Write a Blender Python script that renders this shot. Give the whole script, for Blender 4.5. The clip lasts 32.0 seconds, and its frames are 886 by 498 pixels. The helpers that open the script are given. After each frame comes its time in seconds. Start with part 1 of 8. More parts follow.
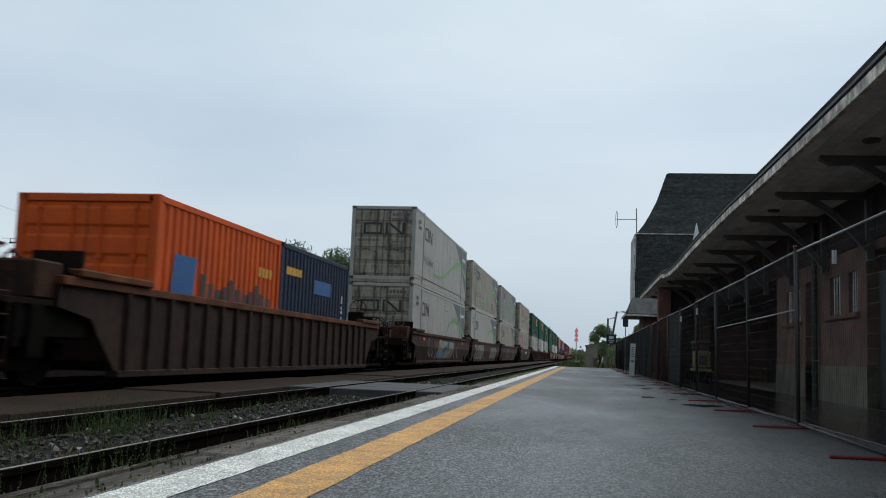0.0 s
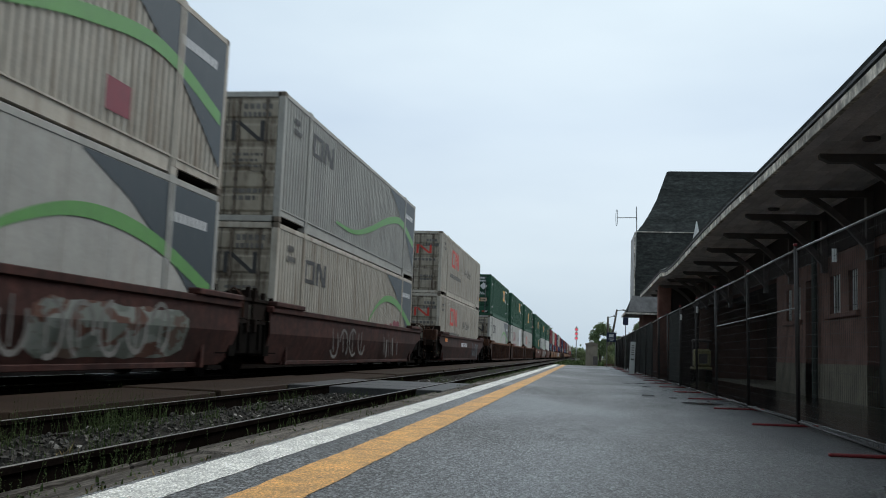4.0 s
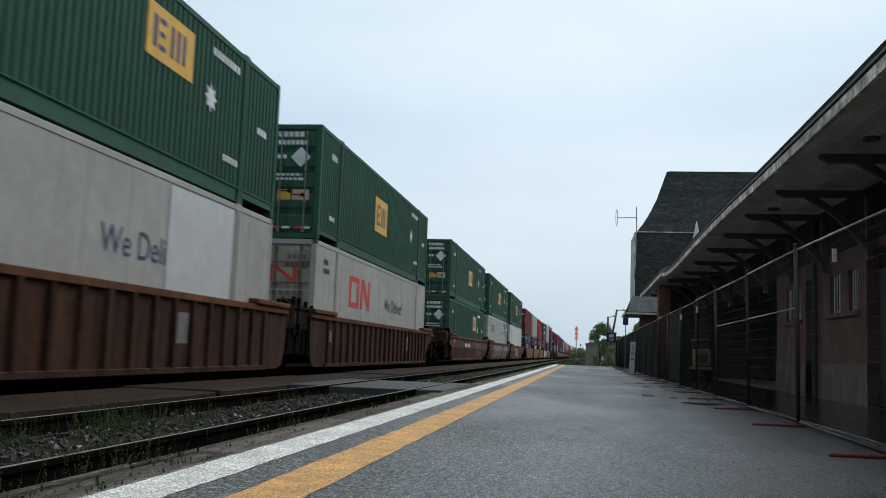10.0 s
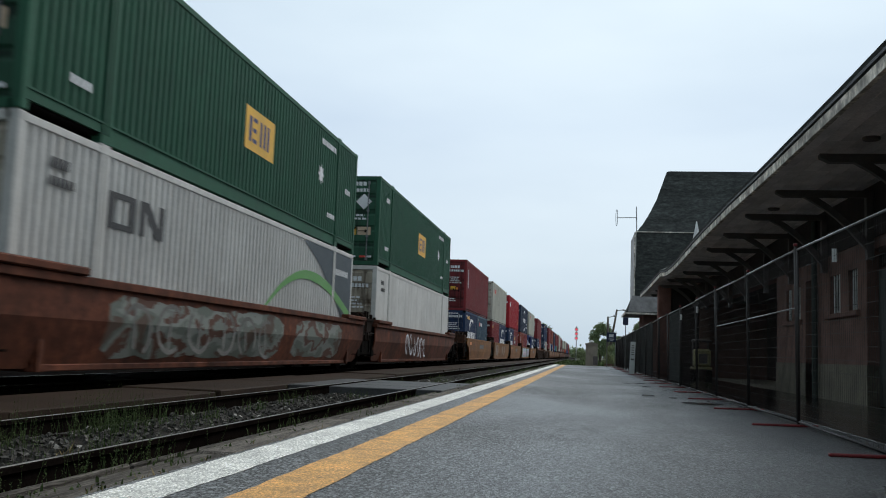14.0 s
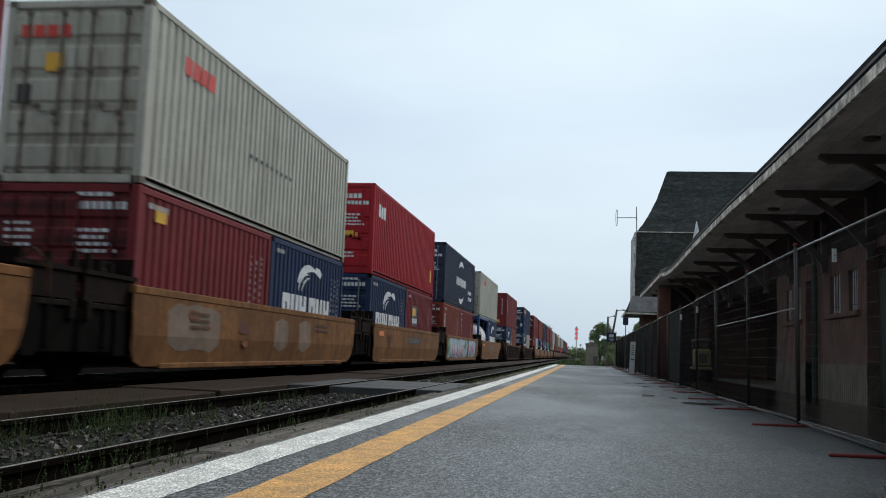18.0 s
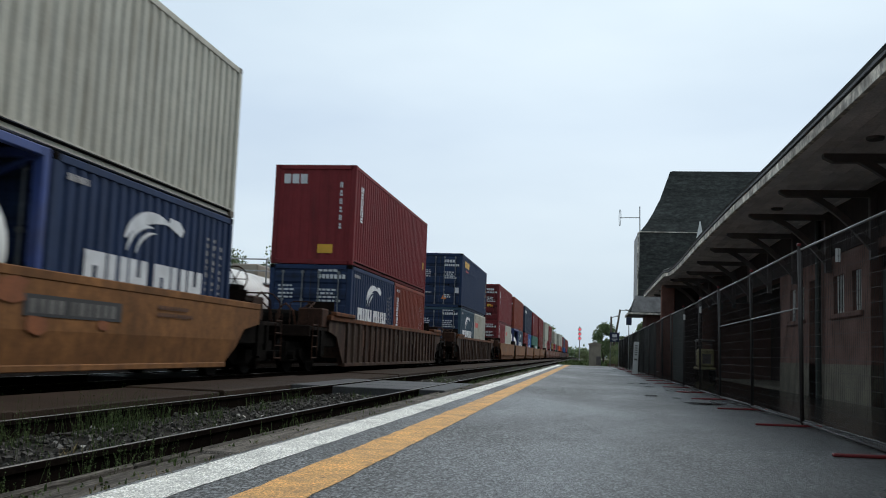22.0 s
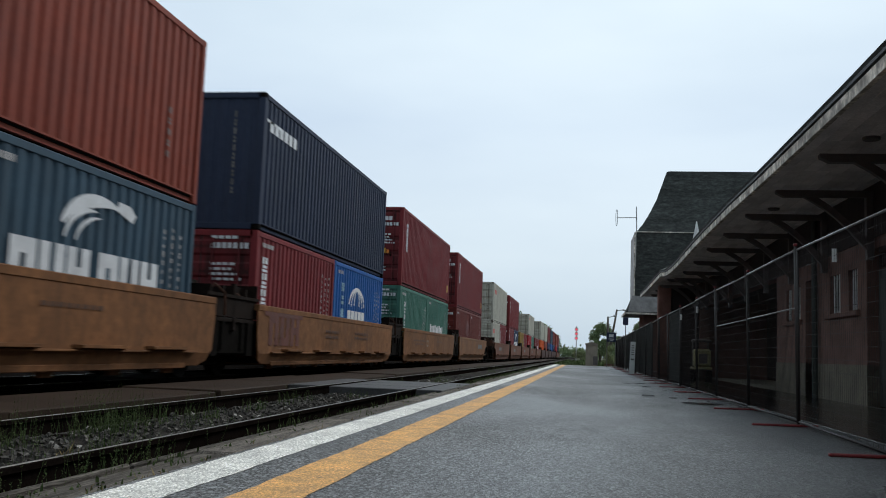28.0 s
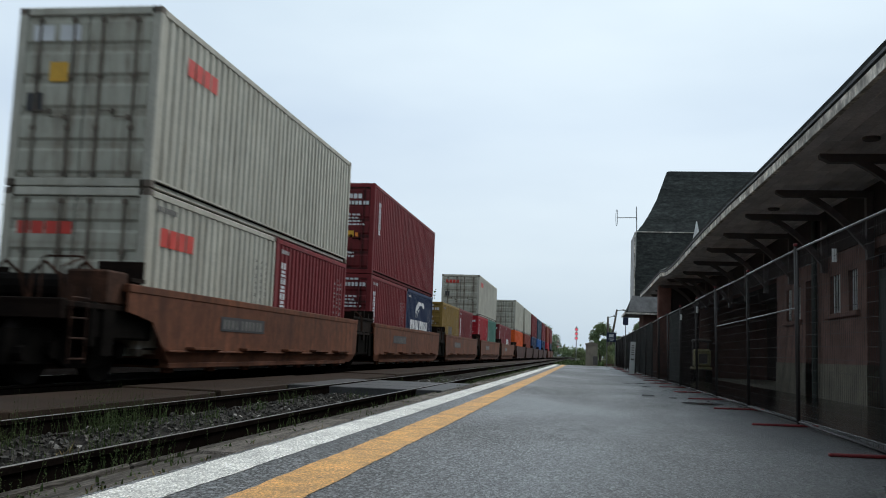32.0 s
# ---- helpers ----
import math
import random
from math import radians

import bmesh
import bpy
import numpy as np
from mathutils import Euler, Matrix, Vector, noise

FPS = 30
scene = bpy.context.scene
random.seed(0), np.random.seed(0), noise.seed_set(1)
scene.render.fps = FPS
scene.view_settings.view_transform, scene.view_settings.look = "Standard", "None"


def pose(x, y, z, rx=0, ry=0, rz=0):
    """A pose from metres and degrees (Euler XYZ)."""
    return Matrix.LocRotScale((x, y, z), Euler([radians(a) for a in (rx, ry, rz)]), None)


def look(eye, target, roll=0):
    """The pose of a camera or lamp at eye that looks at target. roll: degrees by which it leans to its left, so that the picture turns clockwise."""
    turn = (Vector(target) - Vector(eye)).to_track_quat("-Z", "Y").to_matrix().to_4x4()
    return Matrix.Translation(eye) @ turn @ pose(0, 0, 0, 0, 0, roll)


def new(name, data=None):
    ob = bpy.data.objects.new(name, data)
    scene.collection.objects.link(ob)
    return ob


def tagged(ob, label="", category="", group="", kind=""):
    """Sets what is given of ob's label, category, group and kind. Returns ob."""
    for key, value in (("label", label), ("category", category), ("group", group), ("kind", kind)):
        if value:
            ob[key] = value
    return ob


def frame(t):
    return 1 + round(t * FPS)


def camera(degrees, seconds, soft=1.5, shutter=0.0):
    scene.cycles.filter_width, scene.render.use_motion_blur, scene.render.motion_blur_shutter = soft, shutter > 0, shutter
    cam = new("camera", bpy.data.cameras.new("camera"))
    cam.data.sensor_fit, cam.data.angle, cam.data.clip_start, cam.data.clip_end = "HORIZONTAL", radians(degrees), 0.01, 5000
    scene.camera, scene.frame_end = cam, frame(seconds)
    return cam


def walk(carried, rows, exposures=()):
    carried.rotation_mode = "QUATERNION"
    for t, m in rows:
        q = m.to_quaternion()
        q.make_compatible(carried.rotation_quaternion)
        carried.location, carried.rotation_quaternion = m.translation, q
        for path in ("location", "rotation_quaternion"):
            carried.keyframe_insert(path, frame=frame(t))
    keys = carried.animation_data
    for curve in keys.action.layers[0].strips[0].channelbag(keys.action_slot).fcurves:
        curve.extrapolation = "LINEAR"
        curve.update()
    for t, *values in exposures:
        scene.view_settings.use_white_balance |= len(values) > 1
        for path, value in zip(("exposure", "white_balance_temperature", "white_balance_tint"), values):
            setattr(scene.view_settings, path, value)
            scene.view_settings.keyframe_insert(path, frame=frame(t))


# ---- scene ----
cam = camera(50.79, 32.0, soft=1.0, shutter=0.3)
EYE = (0.0, 0.0, 0.63)
AIM = (-1.5095, 9.8253, 1.7185)
TIP = (-1.5095, 9.8253, 1.7375)
walk(cam, [(0.0, look(EYE, TIP, 2.13)), (1.2, look(EYE, (-1.5095, 9.8253, 1.7275), 2.13)), (3.2, look(EYE, AIM, 2.13)),
           (20.7, look(EYE, AIM, 2.13)), (21.1, look(EYE, (AIM[0] - 0.019, AIM[1], AIM[2]), 2.13)), (21.5, look(EYE, (AIM[0] - 0.031, AIM[1], AIM[2]), 2.13)),
           (22.0, look(EYE, (AIM[0] - 0.034, AIM[1], AIM[2]), 2.13)), (22.3, look(EYE, AIM, 2.13)), (22.6, look(EYE, AIM, 2.13)), (32.0, look(EYE, AIM, 2.13))],
     exposures=[(0.0, -0.23), (1.0, -0.10), (2.0, -0.09), (3.5, -0.07), (7.0, -0.04), (12.0, -0.02), (32.0, -0.02)])

# ---------------------------------------------------------------- world, sun
world = bpy.data.worlds.new("overcast_sky")
scene.world = world
world.use_nodes = True
wt = world.node_tree
wt.nodes.clear()


def wn(kind, **kw):
    n = wt.nodes.new(kind)
    for k, v in kw.items():
        n.inputs[k].default_value = v
    return n


w_out = wt.nodes.new("ShaderNodeOutputWorld")
w_bg = wn("ShaderNodeBackground", Strength=1.0)
w_sky = wt.nodes.new("ShaderNodeTexSky")
w_sky.sky_type, w_sky.sun_disc, w_sky.sun_elevation, w_sky.sun_rotation = "NISHITA", False, radians(47), radians(37)
w_co = wt.nodes.new("ShaderNodeTexCoord")
w_map = wn("ShaderNodeMapping", Scale=(0.9, 1.5, 3.0), Rotation=(0.0, 0.18, 0.35))
w_n1 = wn("ShaderNodeTexNoise", Scale=1.25, Detail=5.0, Roughness=0.5)
w_ramp = wt.nodes.new("ShaderNodeValToRGB")
w_ramp.color_ramp.elements[0].position, w_ramp.color_ramp.elements[0].color = 0.30, (0.60, 0.72, 0.85, 1)
w_ramp.color_ramp.elements[1].position, w_ramp.color_ramp.elements[1].color = 0.72, (0.88, 0.99, 1.05, 1)
w_dim = wt.nodes.new("ShaderNodeMixRGB")
w_dim.blend_type = "MULTIPLY"
w_dim.inputs[0].default_value = 1.0
w_dim.inputs[2].default_value = (0.10, 0.10, 0.10, 1)
w_mix = wt.nodes.new("ShaderNodeMixRGB")
w_mix.inputs[0].default_value = 0.92
L = wt.links.new
L(w_co.outputs["Generated"], w_map.inputs["Vector"])
L(w_map.outputs["Vector"], w_n1.inputs["Vector"])
L(w_n1.outputs["Fac"], w_ramp.inputs["Fac"])
L(w_sky.outputs["Color"], w_dim.inputs[1])
L(w_dim.outputs["Color"], w_mix.inputs[1])
L(w_ramp.outputs["Color"], w_mix.inputs[2])
# an overcast sky is brighter overhead than at the horizon
w_sep = wt.nodes.new("ShaderNodeSeparateXYZ")
w_high = wt.nodes.new("ShaderNodeValToRGB")
for pos, c in ((0.0, (0.80, 0.84, 0.87)), (0.10, (0.80, 0.835, 0.885)), (0.24, (0.87, 0.905, 0.965)), (0.38, (1.04, 1.06, 1.06)), (1.0, (1.02, 1.02, 1.01))):
    e = w_high.color_ramp.elements[int(pos)] if pos in (0.0, 1.0) else w_high.color_ramp.elements.new(pos)
    e.color = (*c, 1)
w_mul = wt.nodes.new("ShaderNodeMixRGB")
w_mul.blend_type = "MULTIPLY"
w_mul.inputs[0].default_value = 1.0
L(w_co.outputs["Generated"], w_sep.inputs[0])
L(w_sep.outputs["Z"], w_high.inputs["Fac"])
L(w_mix.outputs["Color"], w_mul.inputs[1])
L(w_high.outputs["Color"], w_mul.inputs[2])
# and brighter towards the hidden sun than away from it
w_side = wt.nodes.new("ShaderNodeMapRange")
w_side.inputs["From Min"].default_value, w_side.inputs["From Max"].default_value = -1.0, 0.9
w_side.inputs["To Min"].default_value, w_side.inputs["To Max"].default_value = 0.66, 1.0
w_fin = wt.nodes.new("ShaderNodeMixRGB")
w_fin.blend_type = "MULTIPLY"
w_fin.inputs[0].default_value = 1.0
L(w_sep.outputs["Y"], w_side.inputs["Value"])
L(w_mul.outputs["Color"], w_fin.inputs[1])
L(w_side.outputs["Result"], w_fin.inputs[2])
L(w_fin.outputs["Color"], w_bg.inputs["Color"])
L(w_bg.outputs["Background"], w_out.inputs["Surface"])

sun_data = bpy.data.lights.new("sun", "SUN")
sun_data.energy, sun_data.angle, sun_data.color = 1.65, radians(30), (1.0, 0.97, 0.92)
sun = new("sun", sun_data)
sun.matrix_basis = look((32, 42, 56), (0, 0, 0))

# ---------------------------------------------------------------- materials
MATS = {}


def mat(name, color, rough=0.6, metal=0.0, var=0.18, scale=3.0, fine=60.0, bump=0.15, streak=0.0, dirt=None, dirt_amt=0.0,
        spec=0.5, stretch=(1, 1, 1), wet=0.0, hue=None, bump_d=0.01, rnd=0.0, speck=0.0, speck_scale=150.0, patch=0.0, agg=0.0, agg_c=0.6, pits=0.0, damp_reflect=None):
    """A painted or plain surface: two scales of colour variation, optional dirt, vertical streaks and wet sheen, fine relief."""
    if name in MATS:
        return MATS[name]
    m = bpy.data.materials.new(name)
    m.use_nodes = True
    nt = m.node_tree
    b = nt.nodes["Principled BSDF"]
    b.inputs["Metallic"].default_value = metal
    b.inputs["Specular IOR Level"].default_value = spec
    tc = nt.nodes.new("ShaderNodeTexCoord")
    mp = nt.nodes.new("ShaderNodeMapping")
    mp.inputs["Scale"].default_value = stretch
    info = nt.nodes.new("ShaderNodeObjectInfo")
    shift = nt.nodes.new("ShaderNodeVectorMath")
    shift.operation = "SCALE"
    shift.inputs[0].default_value = (37.0, 19.0, 11.0)
    nt.links.new(info.outputs["Random"], shift.inputs["Scale"])
    nt.links.new(tc.outputs["Object"], mp.inputs["Vector"])
    nt.links.new(shift.outputs["Vector"], mp.inputs["Location"])

    def noise_node(s, detail=4.0, rough_=0.55):
        n = nt.nodes.new("ShaderNodeTexNoise")
        n.inputs["Scale"].default_value, n.inputs["Detail"].default_value, n.inputs["Roughness"].default_value = s, detail, rough_
        nt.links.new(mp.outputs["Vector"], n.inputs["Vector"])
        return n

    def ramp(src, a, c0, c, c1):
        r = nt.nodes.new("ShaderNodeValToRGB")
        r.color_ramp.elements[0].position, r.color_ramp.elements[0].color = a, c0
        r.color_ramp.elements[1].position, r.color_ramp.elements[1].color = c, c1
        nt.links.new(src, r.inputs["Fac"])
        return r

    def mix(kind, fac, a, c):
        x = nt.nodes.new("ShaderNodeMixRGB")
        x.blend_type = kind
        for sock, v in zip(x.inputs, (fac, a, c)):
            if isinstance(v, (int, float)):
                sock.default_value = v
            elif isinstance(v, tuple):
                sock.default_value = v
            else:
                nt.links.new(v, sock)
        return x.outputs["Color"]

    n1, n2 = noise_node(scale), noise_node(fine, 3.0)
    lo = tuple(max(0.0, c * (1 - var)) for c in color) + (1,)
    hi = tuple(min(1.0, c * (1 + var)) for c in color) + (1,)
    if hue:
        hi = tuple(hue) + (1,)
    col = ramp(n1.outputs["Fac"], 0.3, lo, 0.7, hi).outputs["Color"]
    g = ramp(n2.outputs["Fac"], 0.3, (1 - var * 0.8,) * 3 + (1,), 0.7, (1 + var * 0.5,) * 3 + (1,)).outputs["Color"]
    col = mix("MULTIPLY", 1.0, col, g)
    if rnd:
        rr = ramp(info.outputs["Random"], 0.0, (1 - rnd,) * 3 + (1,), 1.0, (1 + rnd,) * 3 + (1,)).outputs["Color"]
        col = mix("MULTIPLY", 1.0, col, rr)
    if patch:
        pn = noise_node(0.55, 6.0, 0.7)
        pr = ramp(pn.outputs["Fac"], 0.34, (1 - patch,) * 3 + (1,), 0.66, (1 + patch,) * 3 + (1,)).outputs["Color"]
        col = mix("MULTIPLY", 1.0, col, pr)
    if agg:
        vo = nt.nodes.new("ShaderNodeTexVoronoi")
        vo.inputs["Scale"].default_value = agg
        nt.links.new(mp.outputs["Vector"], vo.inputs["Vector"])
        bw = nt.nodes.new("ShaderNodeRGBToBW")
        nt.links.new(vo.outputs["Color"], bw.inputs["Color"])
        ar = ramp(bw.outputs["Val"], 0.34, (1 - agg_c,) * 3 + (1,), 0.68, (1 + 1.4 * agg_c,) * 3 + (1,))
        col = mix("MULTIPLY", 1.0, col, ar.outputs["Color"])
    if speck:
        sp = noise_node(speck_scale, 2.0, 0.7)
        spr = ramp(sp.outputs["Fac"], 0.36, (1 - speck,) * 3 + (1,), 0.66, (1 + speck * 1.3,) * 3 + (1,)).outputs["Color"]
        col = mix("MULTIPLY", 1.0, col, spr)
    if dirt:
        sm = nt.nodes.new("ShaderNodeMapping")
        sm.inputs["Scale"].default_value = (2.2, 2.2, 0.28 if streak else 2.2)
        nt.links.new(tc.outputs["Object"], sm.inputs["Vector"])
        nt.links.new(shift.outputs["Vector"], sm.inputs["Location"])
        dn = nt.nodes.new("ShaderNodeTexNoise")
        dn.inputs["Scale"].default_value, dn.inputs["Detail"].default_value, dn.inputs["Roughness"].default_value = 1.6, 7.0, 0.65
        nt.links.new(sm.outputs["Vector"], dn.inputs["Vector"])
        f = ramp(dn.outputs["Fac"], 0.45, (0, 0, 0, 1), 0.75, (dirt_amt,) * 3 + (1,)).outputs["Color"]
        col = mix("MIX", f, col, tuple(dirt) + (1,))
    reflect_f = None
    if pits:          # small dark holes and clean pale chips
        for seed, dark in ((0.0, (0.30,) * 3 + (1,)), (5.0, (2.1,) * 3 + (1,))):
            pv = nt.nodes.new("ShaderNodeTexVoronoi")
            pm_ = nt.nodes.new("ShaderNodeMapping")
            pm_.inputs["Location"].default_value = (seed, seed, seed)
            nt.links.new(tc.outputs["Object"], pm_.inputs["Vector"])
            nt.links.new(pm_.outputs["Vector"], pv.inputs["Vector"])
            pv.inputs["Scale"].default_value = pits * (1.0 if seed == 0 else 1.9)
            f = ramp(pv.outputs["Distance"], 0.06 if seed == 0 else 0.07, (1, 1, 1, 1), 0.13, (0, 0, 0, 1)).outputs["Color"]
            col = mix("MIX", f, col, mix("MULTIPLY", 1.0, col, dark))
    if damp_reflect:          # wetter, station's dark reflection painted in, past a wavering line x = [0] .. [1]
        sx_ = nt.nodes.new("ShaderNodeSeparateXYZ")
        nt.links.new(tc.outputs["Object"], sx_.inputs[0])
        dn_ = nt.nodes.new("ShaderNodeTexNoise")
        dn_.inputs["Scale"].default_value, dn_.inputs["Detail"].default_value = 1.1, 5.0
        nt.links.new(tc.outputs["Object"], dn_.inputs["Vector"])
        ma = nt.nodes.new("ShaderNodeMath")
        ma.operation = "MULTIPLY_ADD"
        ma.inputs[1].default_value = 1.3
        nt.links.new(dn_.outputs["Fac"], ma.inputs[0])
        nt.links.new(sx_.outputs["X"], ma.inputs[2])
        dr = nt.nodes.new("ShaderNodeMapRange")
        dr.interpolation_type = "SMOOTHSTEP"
        dr.inputs["From Min"].default_value, dr.inputs["From Max"].default_value = damp_reflect[0] + 0.65, damp_reflect[1] + 0.65
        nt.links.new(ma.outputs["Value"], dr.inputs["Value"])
        reflect_f = dr.outputs["Result"]
        col = mix("MIX", reflect_f, col, mix("MULTIPLY", 1.0, col, (damp_reflect[2],) * 3 + (1,)))
    nt.links.new(col, b.inputs["Base Color"])
    rr = nt.nodes.new("ShaderNodeMapRange")
    rr.inputs["To Min"].default_value, rr.inputs["To Max"].default_value = max(0.03, rough - 0.12), min(1.0, rough + 0.12)
    nt.links.new(n1.outputs["Fac"], rr.inputs["Value"])
    r_out = rr.outputs["Result"]
    if wet:
        wn_ = noise_node(0.35, 5.0, 0.6)
        wr = nt.nodes.new("ShaderNodeMapRange")
        wr.inputs["From Min"].default_value, wr.inputs["From Max"].default_value = 0.42, 0.62
        wr.inputs["To Min"].default_value, wr.inputs["To Max"].default_value = 1.0, 1.0 - wet
        nt.links.new(wn_.outputs["Fac"], wr.inputs["Value"])
        mu = nt.nodes.new("ShaderNodeMath")
        mu.operation = "MULTIPLY"
        nt.links.new(r_out, mu.inputs[0])
        nt.links.new(wr.outputs["Result"], mu.inputs[1])
        r_out = mu.outputs["Value"]
    if reflect_f is not None:
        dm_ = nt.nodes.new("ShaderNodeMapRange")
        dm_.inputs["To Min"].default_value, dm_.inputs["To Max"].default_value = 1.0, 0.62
        nt.links.new(reflect_f, dm_.inputs["Value"])
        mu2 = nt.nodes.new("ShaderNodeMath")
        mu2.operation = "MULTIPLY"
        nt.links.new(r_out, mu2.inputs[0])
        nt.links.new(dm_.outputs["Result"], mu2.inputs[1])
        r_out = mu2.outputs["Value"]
    nt.links.new(r_out, b.inputs["Roughness"])
    h_out = n2.outputs["Fac"]
    if agg:
        hm = nt.nodes.new("ShaderNodeMath")
        hm.operation = "ADD"
        nt.links.new(h_out, hm.inputs[0])
        nt.links.new(bw.outputs["Val"], hm.inputs[1])
        h_out = hm.outputs["Value"]
    if bump:
        bp = nt.nodes.new("ShaderNodeBump")
        bp.inputs["Strength"].default_value, bp.inputs["Distance"].default_value = bump, bump_d
        nt.links.new(h_out, bp.inputs["Height"])
        nt.links.new(bp.outputs["Normal"], b.inputs["Normal"])
    MATS[name] = m
    return m


def glow(name, color, strength):
    m = bpy.data.materials.new(name)
    m.use_nodes = True
    b = m.node_tree.nodes["Principled BSDF"]
    b.inputs["Base Color"].default_value = (*color, 1)
    b.inputs["Emission Color"].default_value = (*color, 1)
    b.inputs["Emission Strength"].default_value = strength
    return m


# wet asphalt; the dark station's reflection is painted into its right-hand side
ASPHALT = mat("wet_asphalt", (0.082, 0.088, 0.090), 0.56, spec=0.42, var=0.20, scale=0.8, fine=130, bump=0.9, wet=0.38, patch=0.16, pits=6.0, damp_reflect=(0.65, 2.1, 0.46), bump_d=0.011, stretch=(1, 0.42, 1), agg=105.0, agg_c=0.85, speck=0.55, speck_scale=60.0, dirt=(0.040, 0.041, 0.043), dirt_amt=0.4)
PLANK_ASPHALT = mat("worn_brown_asphalt", (0.034, 0.0225, 0.016), 0.75, spec=0.07, var=0.3, scale=1.2, fine=70, bump=0.5, wet=0.1)
WHITE_LINE = mat("white_line_paint", (0.74, 0.74, 0.69), 0.65, var=0.10, scale=3, fine=120, bump=0.8, stretch=(1, 0.5, 1), agg=150.0, agg_c=0.22, bump_d=0.009, speck=0.36, speck_scale=105.0, dirt=(0.11, 0.115, 0.12), dirt_amt=0.4, pits=9.0)
YELLOW_LINE = mat("yellow_line_paint", (0.66, 0.355, 0.105), 0.65, var=0.16, scale=2.2, fine=120, bump=0.6, stretch=(1, 0.5, 1), agg=150.0, agg_c=0.20, bump_d=0.009, speck=0.30, speck_scale=90.0, dirt=(0.19, 0.12, 0.06), dirt_amt=0.75, pits=10.0)
TIMBER = mat("weathered_timber", (0.122, 0.110, 0.096), 0.9, spec=0.1, var=0.5, speck=0.35, speck_scale=20.0, scale=2.5, fine=30, bump=0.8, stretch=(6, 0.4, 6), rnd=0.25)
TIE = mat("creosoted_tie", (0.045, 0.038, 0.032), 0.8, var=0.4, scale=2.5, fine=30, bump=0.7, stretch=(0.5, 5, 5), rnd=0.25)
# oily ballast, darkened further to put the train's shade into the colour
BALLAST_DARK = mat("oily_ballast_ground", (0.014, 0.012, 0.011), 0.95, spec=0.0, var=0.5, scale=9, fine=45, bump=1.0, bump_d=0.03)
BALLAST = mat("ballast_ground", (0.036, 0.033, 0.029), 0.95, spec=0.05, var=0.5, scale=9, fine=45, bump=1.0, bump_d=0.03)
STONE = mat("ballast_stone", (0.100, 0.094, 0.084), 0.85, spec=0.15, var=0.75, scale=14, fine=60, bump=0.4, rnd=0.3)
EARTH = mat("grassy_ground", (0.055, 0.07, 0.03), 0.95, var=0.5, scale=0.25, fine=14, bump=0.8, hue=(0.11, 0.10, 0.06), bump_d=0.05)
RAIL_SIDE = mat("rusty_rail", (0.010, 0.0078, 0.0068), 0.95, spec=0.0, metal=0.0, var=0.4, scale=4, fine=60, bump=0.4)
RAIL_DULL = mat("dull_rusty_rail_head", (0.20, 0.19, 0.18), 0.4, metal=0.8, var=0.3, scale=5, fine=60, bump=0.1)
RAIL_HEAD = mat("worn_rail_head", (0.26, 0.26, 0.27), 0.30, metal=1.0, var=0.2, scale=6, fine=90, bump=0.05)
RUBBER = mat("crossing_rubber", (0.060, 0.062, 0.064), 0.6, spec=0.3, var=0.3, scale=3, fine=60, bump=0.4, rnd=0.15)
BRICK = mat("brown_brick", (0.172, 0.090, 0.073), 0.9, spec=0.1, var=0.25, scale=2, fine=40, bump=0.4, rnd=0.2)
MORTAR = mat("mortar_wall", (0.160, 0.098, 0.083), 0.9, spec=0.1, var=0.25, scale=2, fine=50, bump=0.4)
LIMESTONE = mat("limestone_base", (0.165, 0.152, 0.122), 0.9, spec=0.1, var=0.25, scale=2, fine=30, bump=0.5, rnd=0.12)
SOFFIT = mat("grey_soffit_boards", (0.68, 0.64, 0.63), 0.8, var=0.25, scale=1.5, fine=40, bump=0.3, rnd=0.15)
FASCIA = mat("peeling_fascia", (0.66, 0.62, 0.54), 0.85, var=0.3, scale=3, fine=30, bump=0.6, dirt=(0.12, 0.09, 0.07), dirt_amt=0.95, speck=0.45, speck_scale=5.0)
SHINGLE = mat("slate_shingle", (0.045, 0.050, 0.047), 0.8, spec=0.2, var=0.35, scale=0.9, fine=5, bump=0.5, rnd=0.12, speck=0.3, speck_scale=3.2, stretch=(1, 1, 2.2))
ROOF_EDGE = mat("roof_flashing", (0.03, 0.03, 0.034), 0.6, var=0.2)
WOOD_DARK = mat("dark_painted_wood", (0.095, 0.084, 0.080), 0.7, var=0.25, scale=3, fine=50, bump=0.3)
DOOR_GREEN = mat("dark_green_door_paint", (0.018, 0.030, 0.026), 0.6, var=0.2)
GLASS = mat("dusty_window_glass", (0.02, 0.024, 0.028), 0.12, var=0.2, scale=2, fine=30, bump=0.02)
GALV = mat("galvanised_steel", (0.30, 0.31, 0.31), 0.45, metal=0.8, var=0.2, scale=5, fine=60, bump=0.1)
FENCE_STEEL = mat("dark_fence_steel", (0.030, 0.026, 0.025), 0.55, metal=0.2, var=0.25, scale=5, fine=60, bump=0.1)
FENCE_RAIL = mat("fence_top_rail", (0.30, 0.305, 0.305), 0.35, metal=0.6, var=0.25, scale=5, fine=60, bump=0.1)
RED_PAINT = mat("red_fence_foot_paint", (0.19, 0.013, 0.015), 0.5, var=0.25, scale=6, fine=60, bump=0.2)
SCREEN = mat("dark_green_windscreen", (0.012, 0.020, 0.017), 0.9, var=0.3, scale=1.2, fine=200, bump=0.3)
WHITE_PANEL = mat("white_board", (0.62, 0.64, 0.63), 0.6, var=0.1)
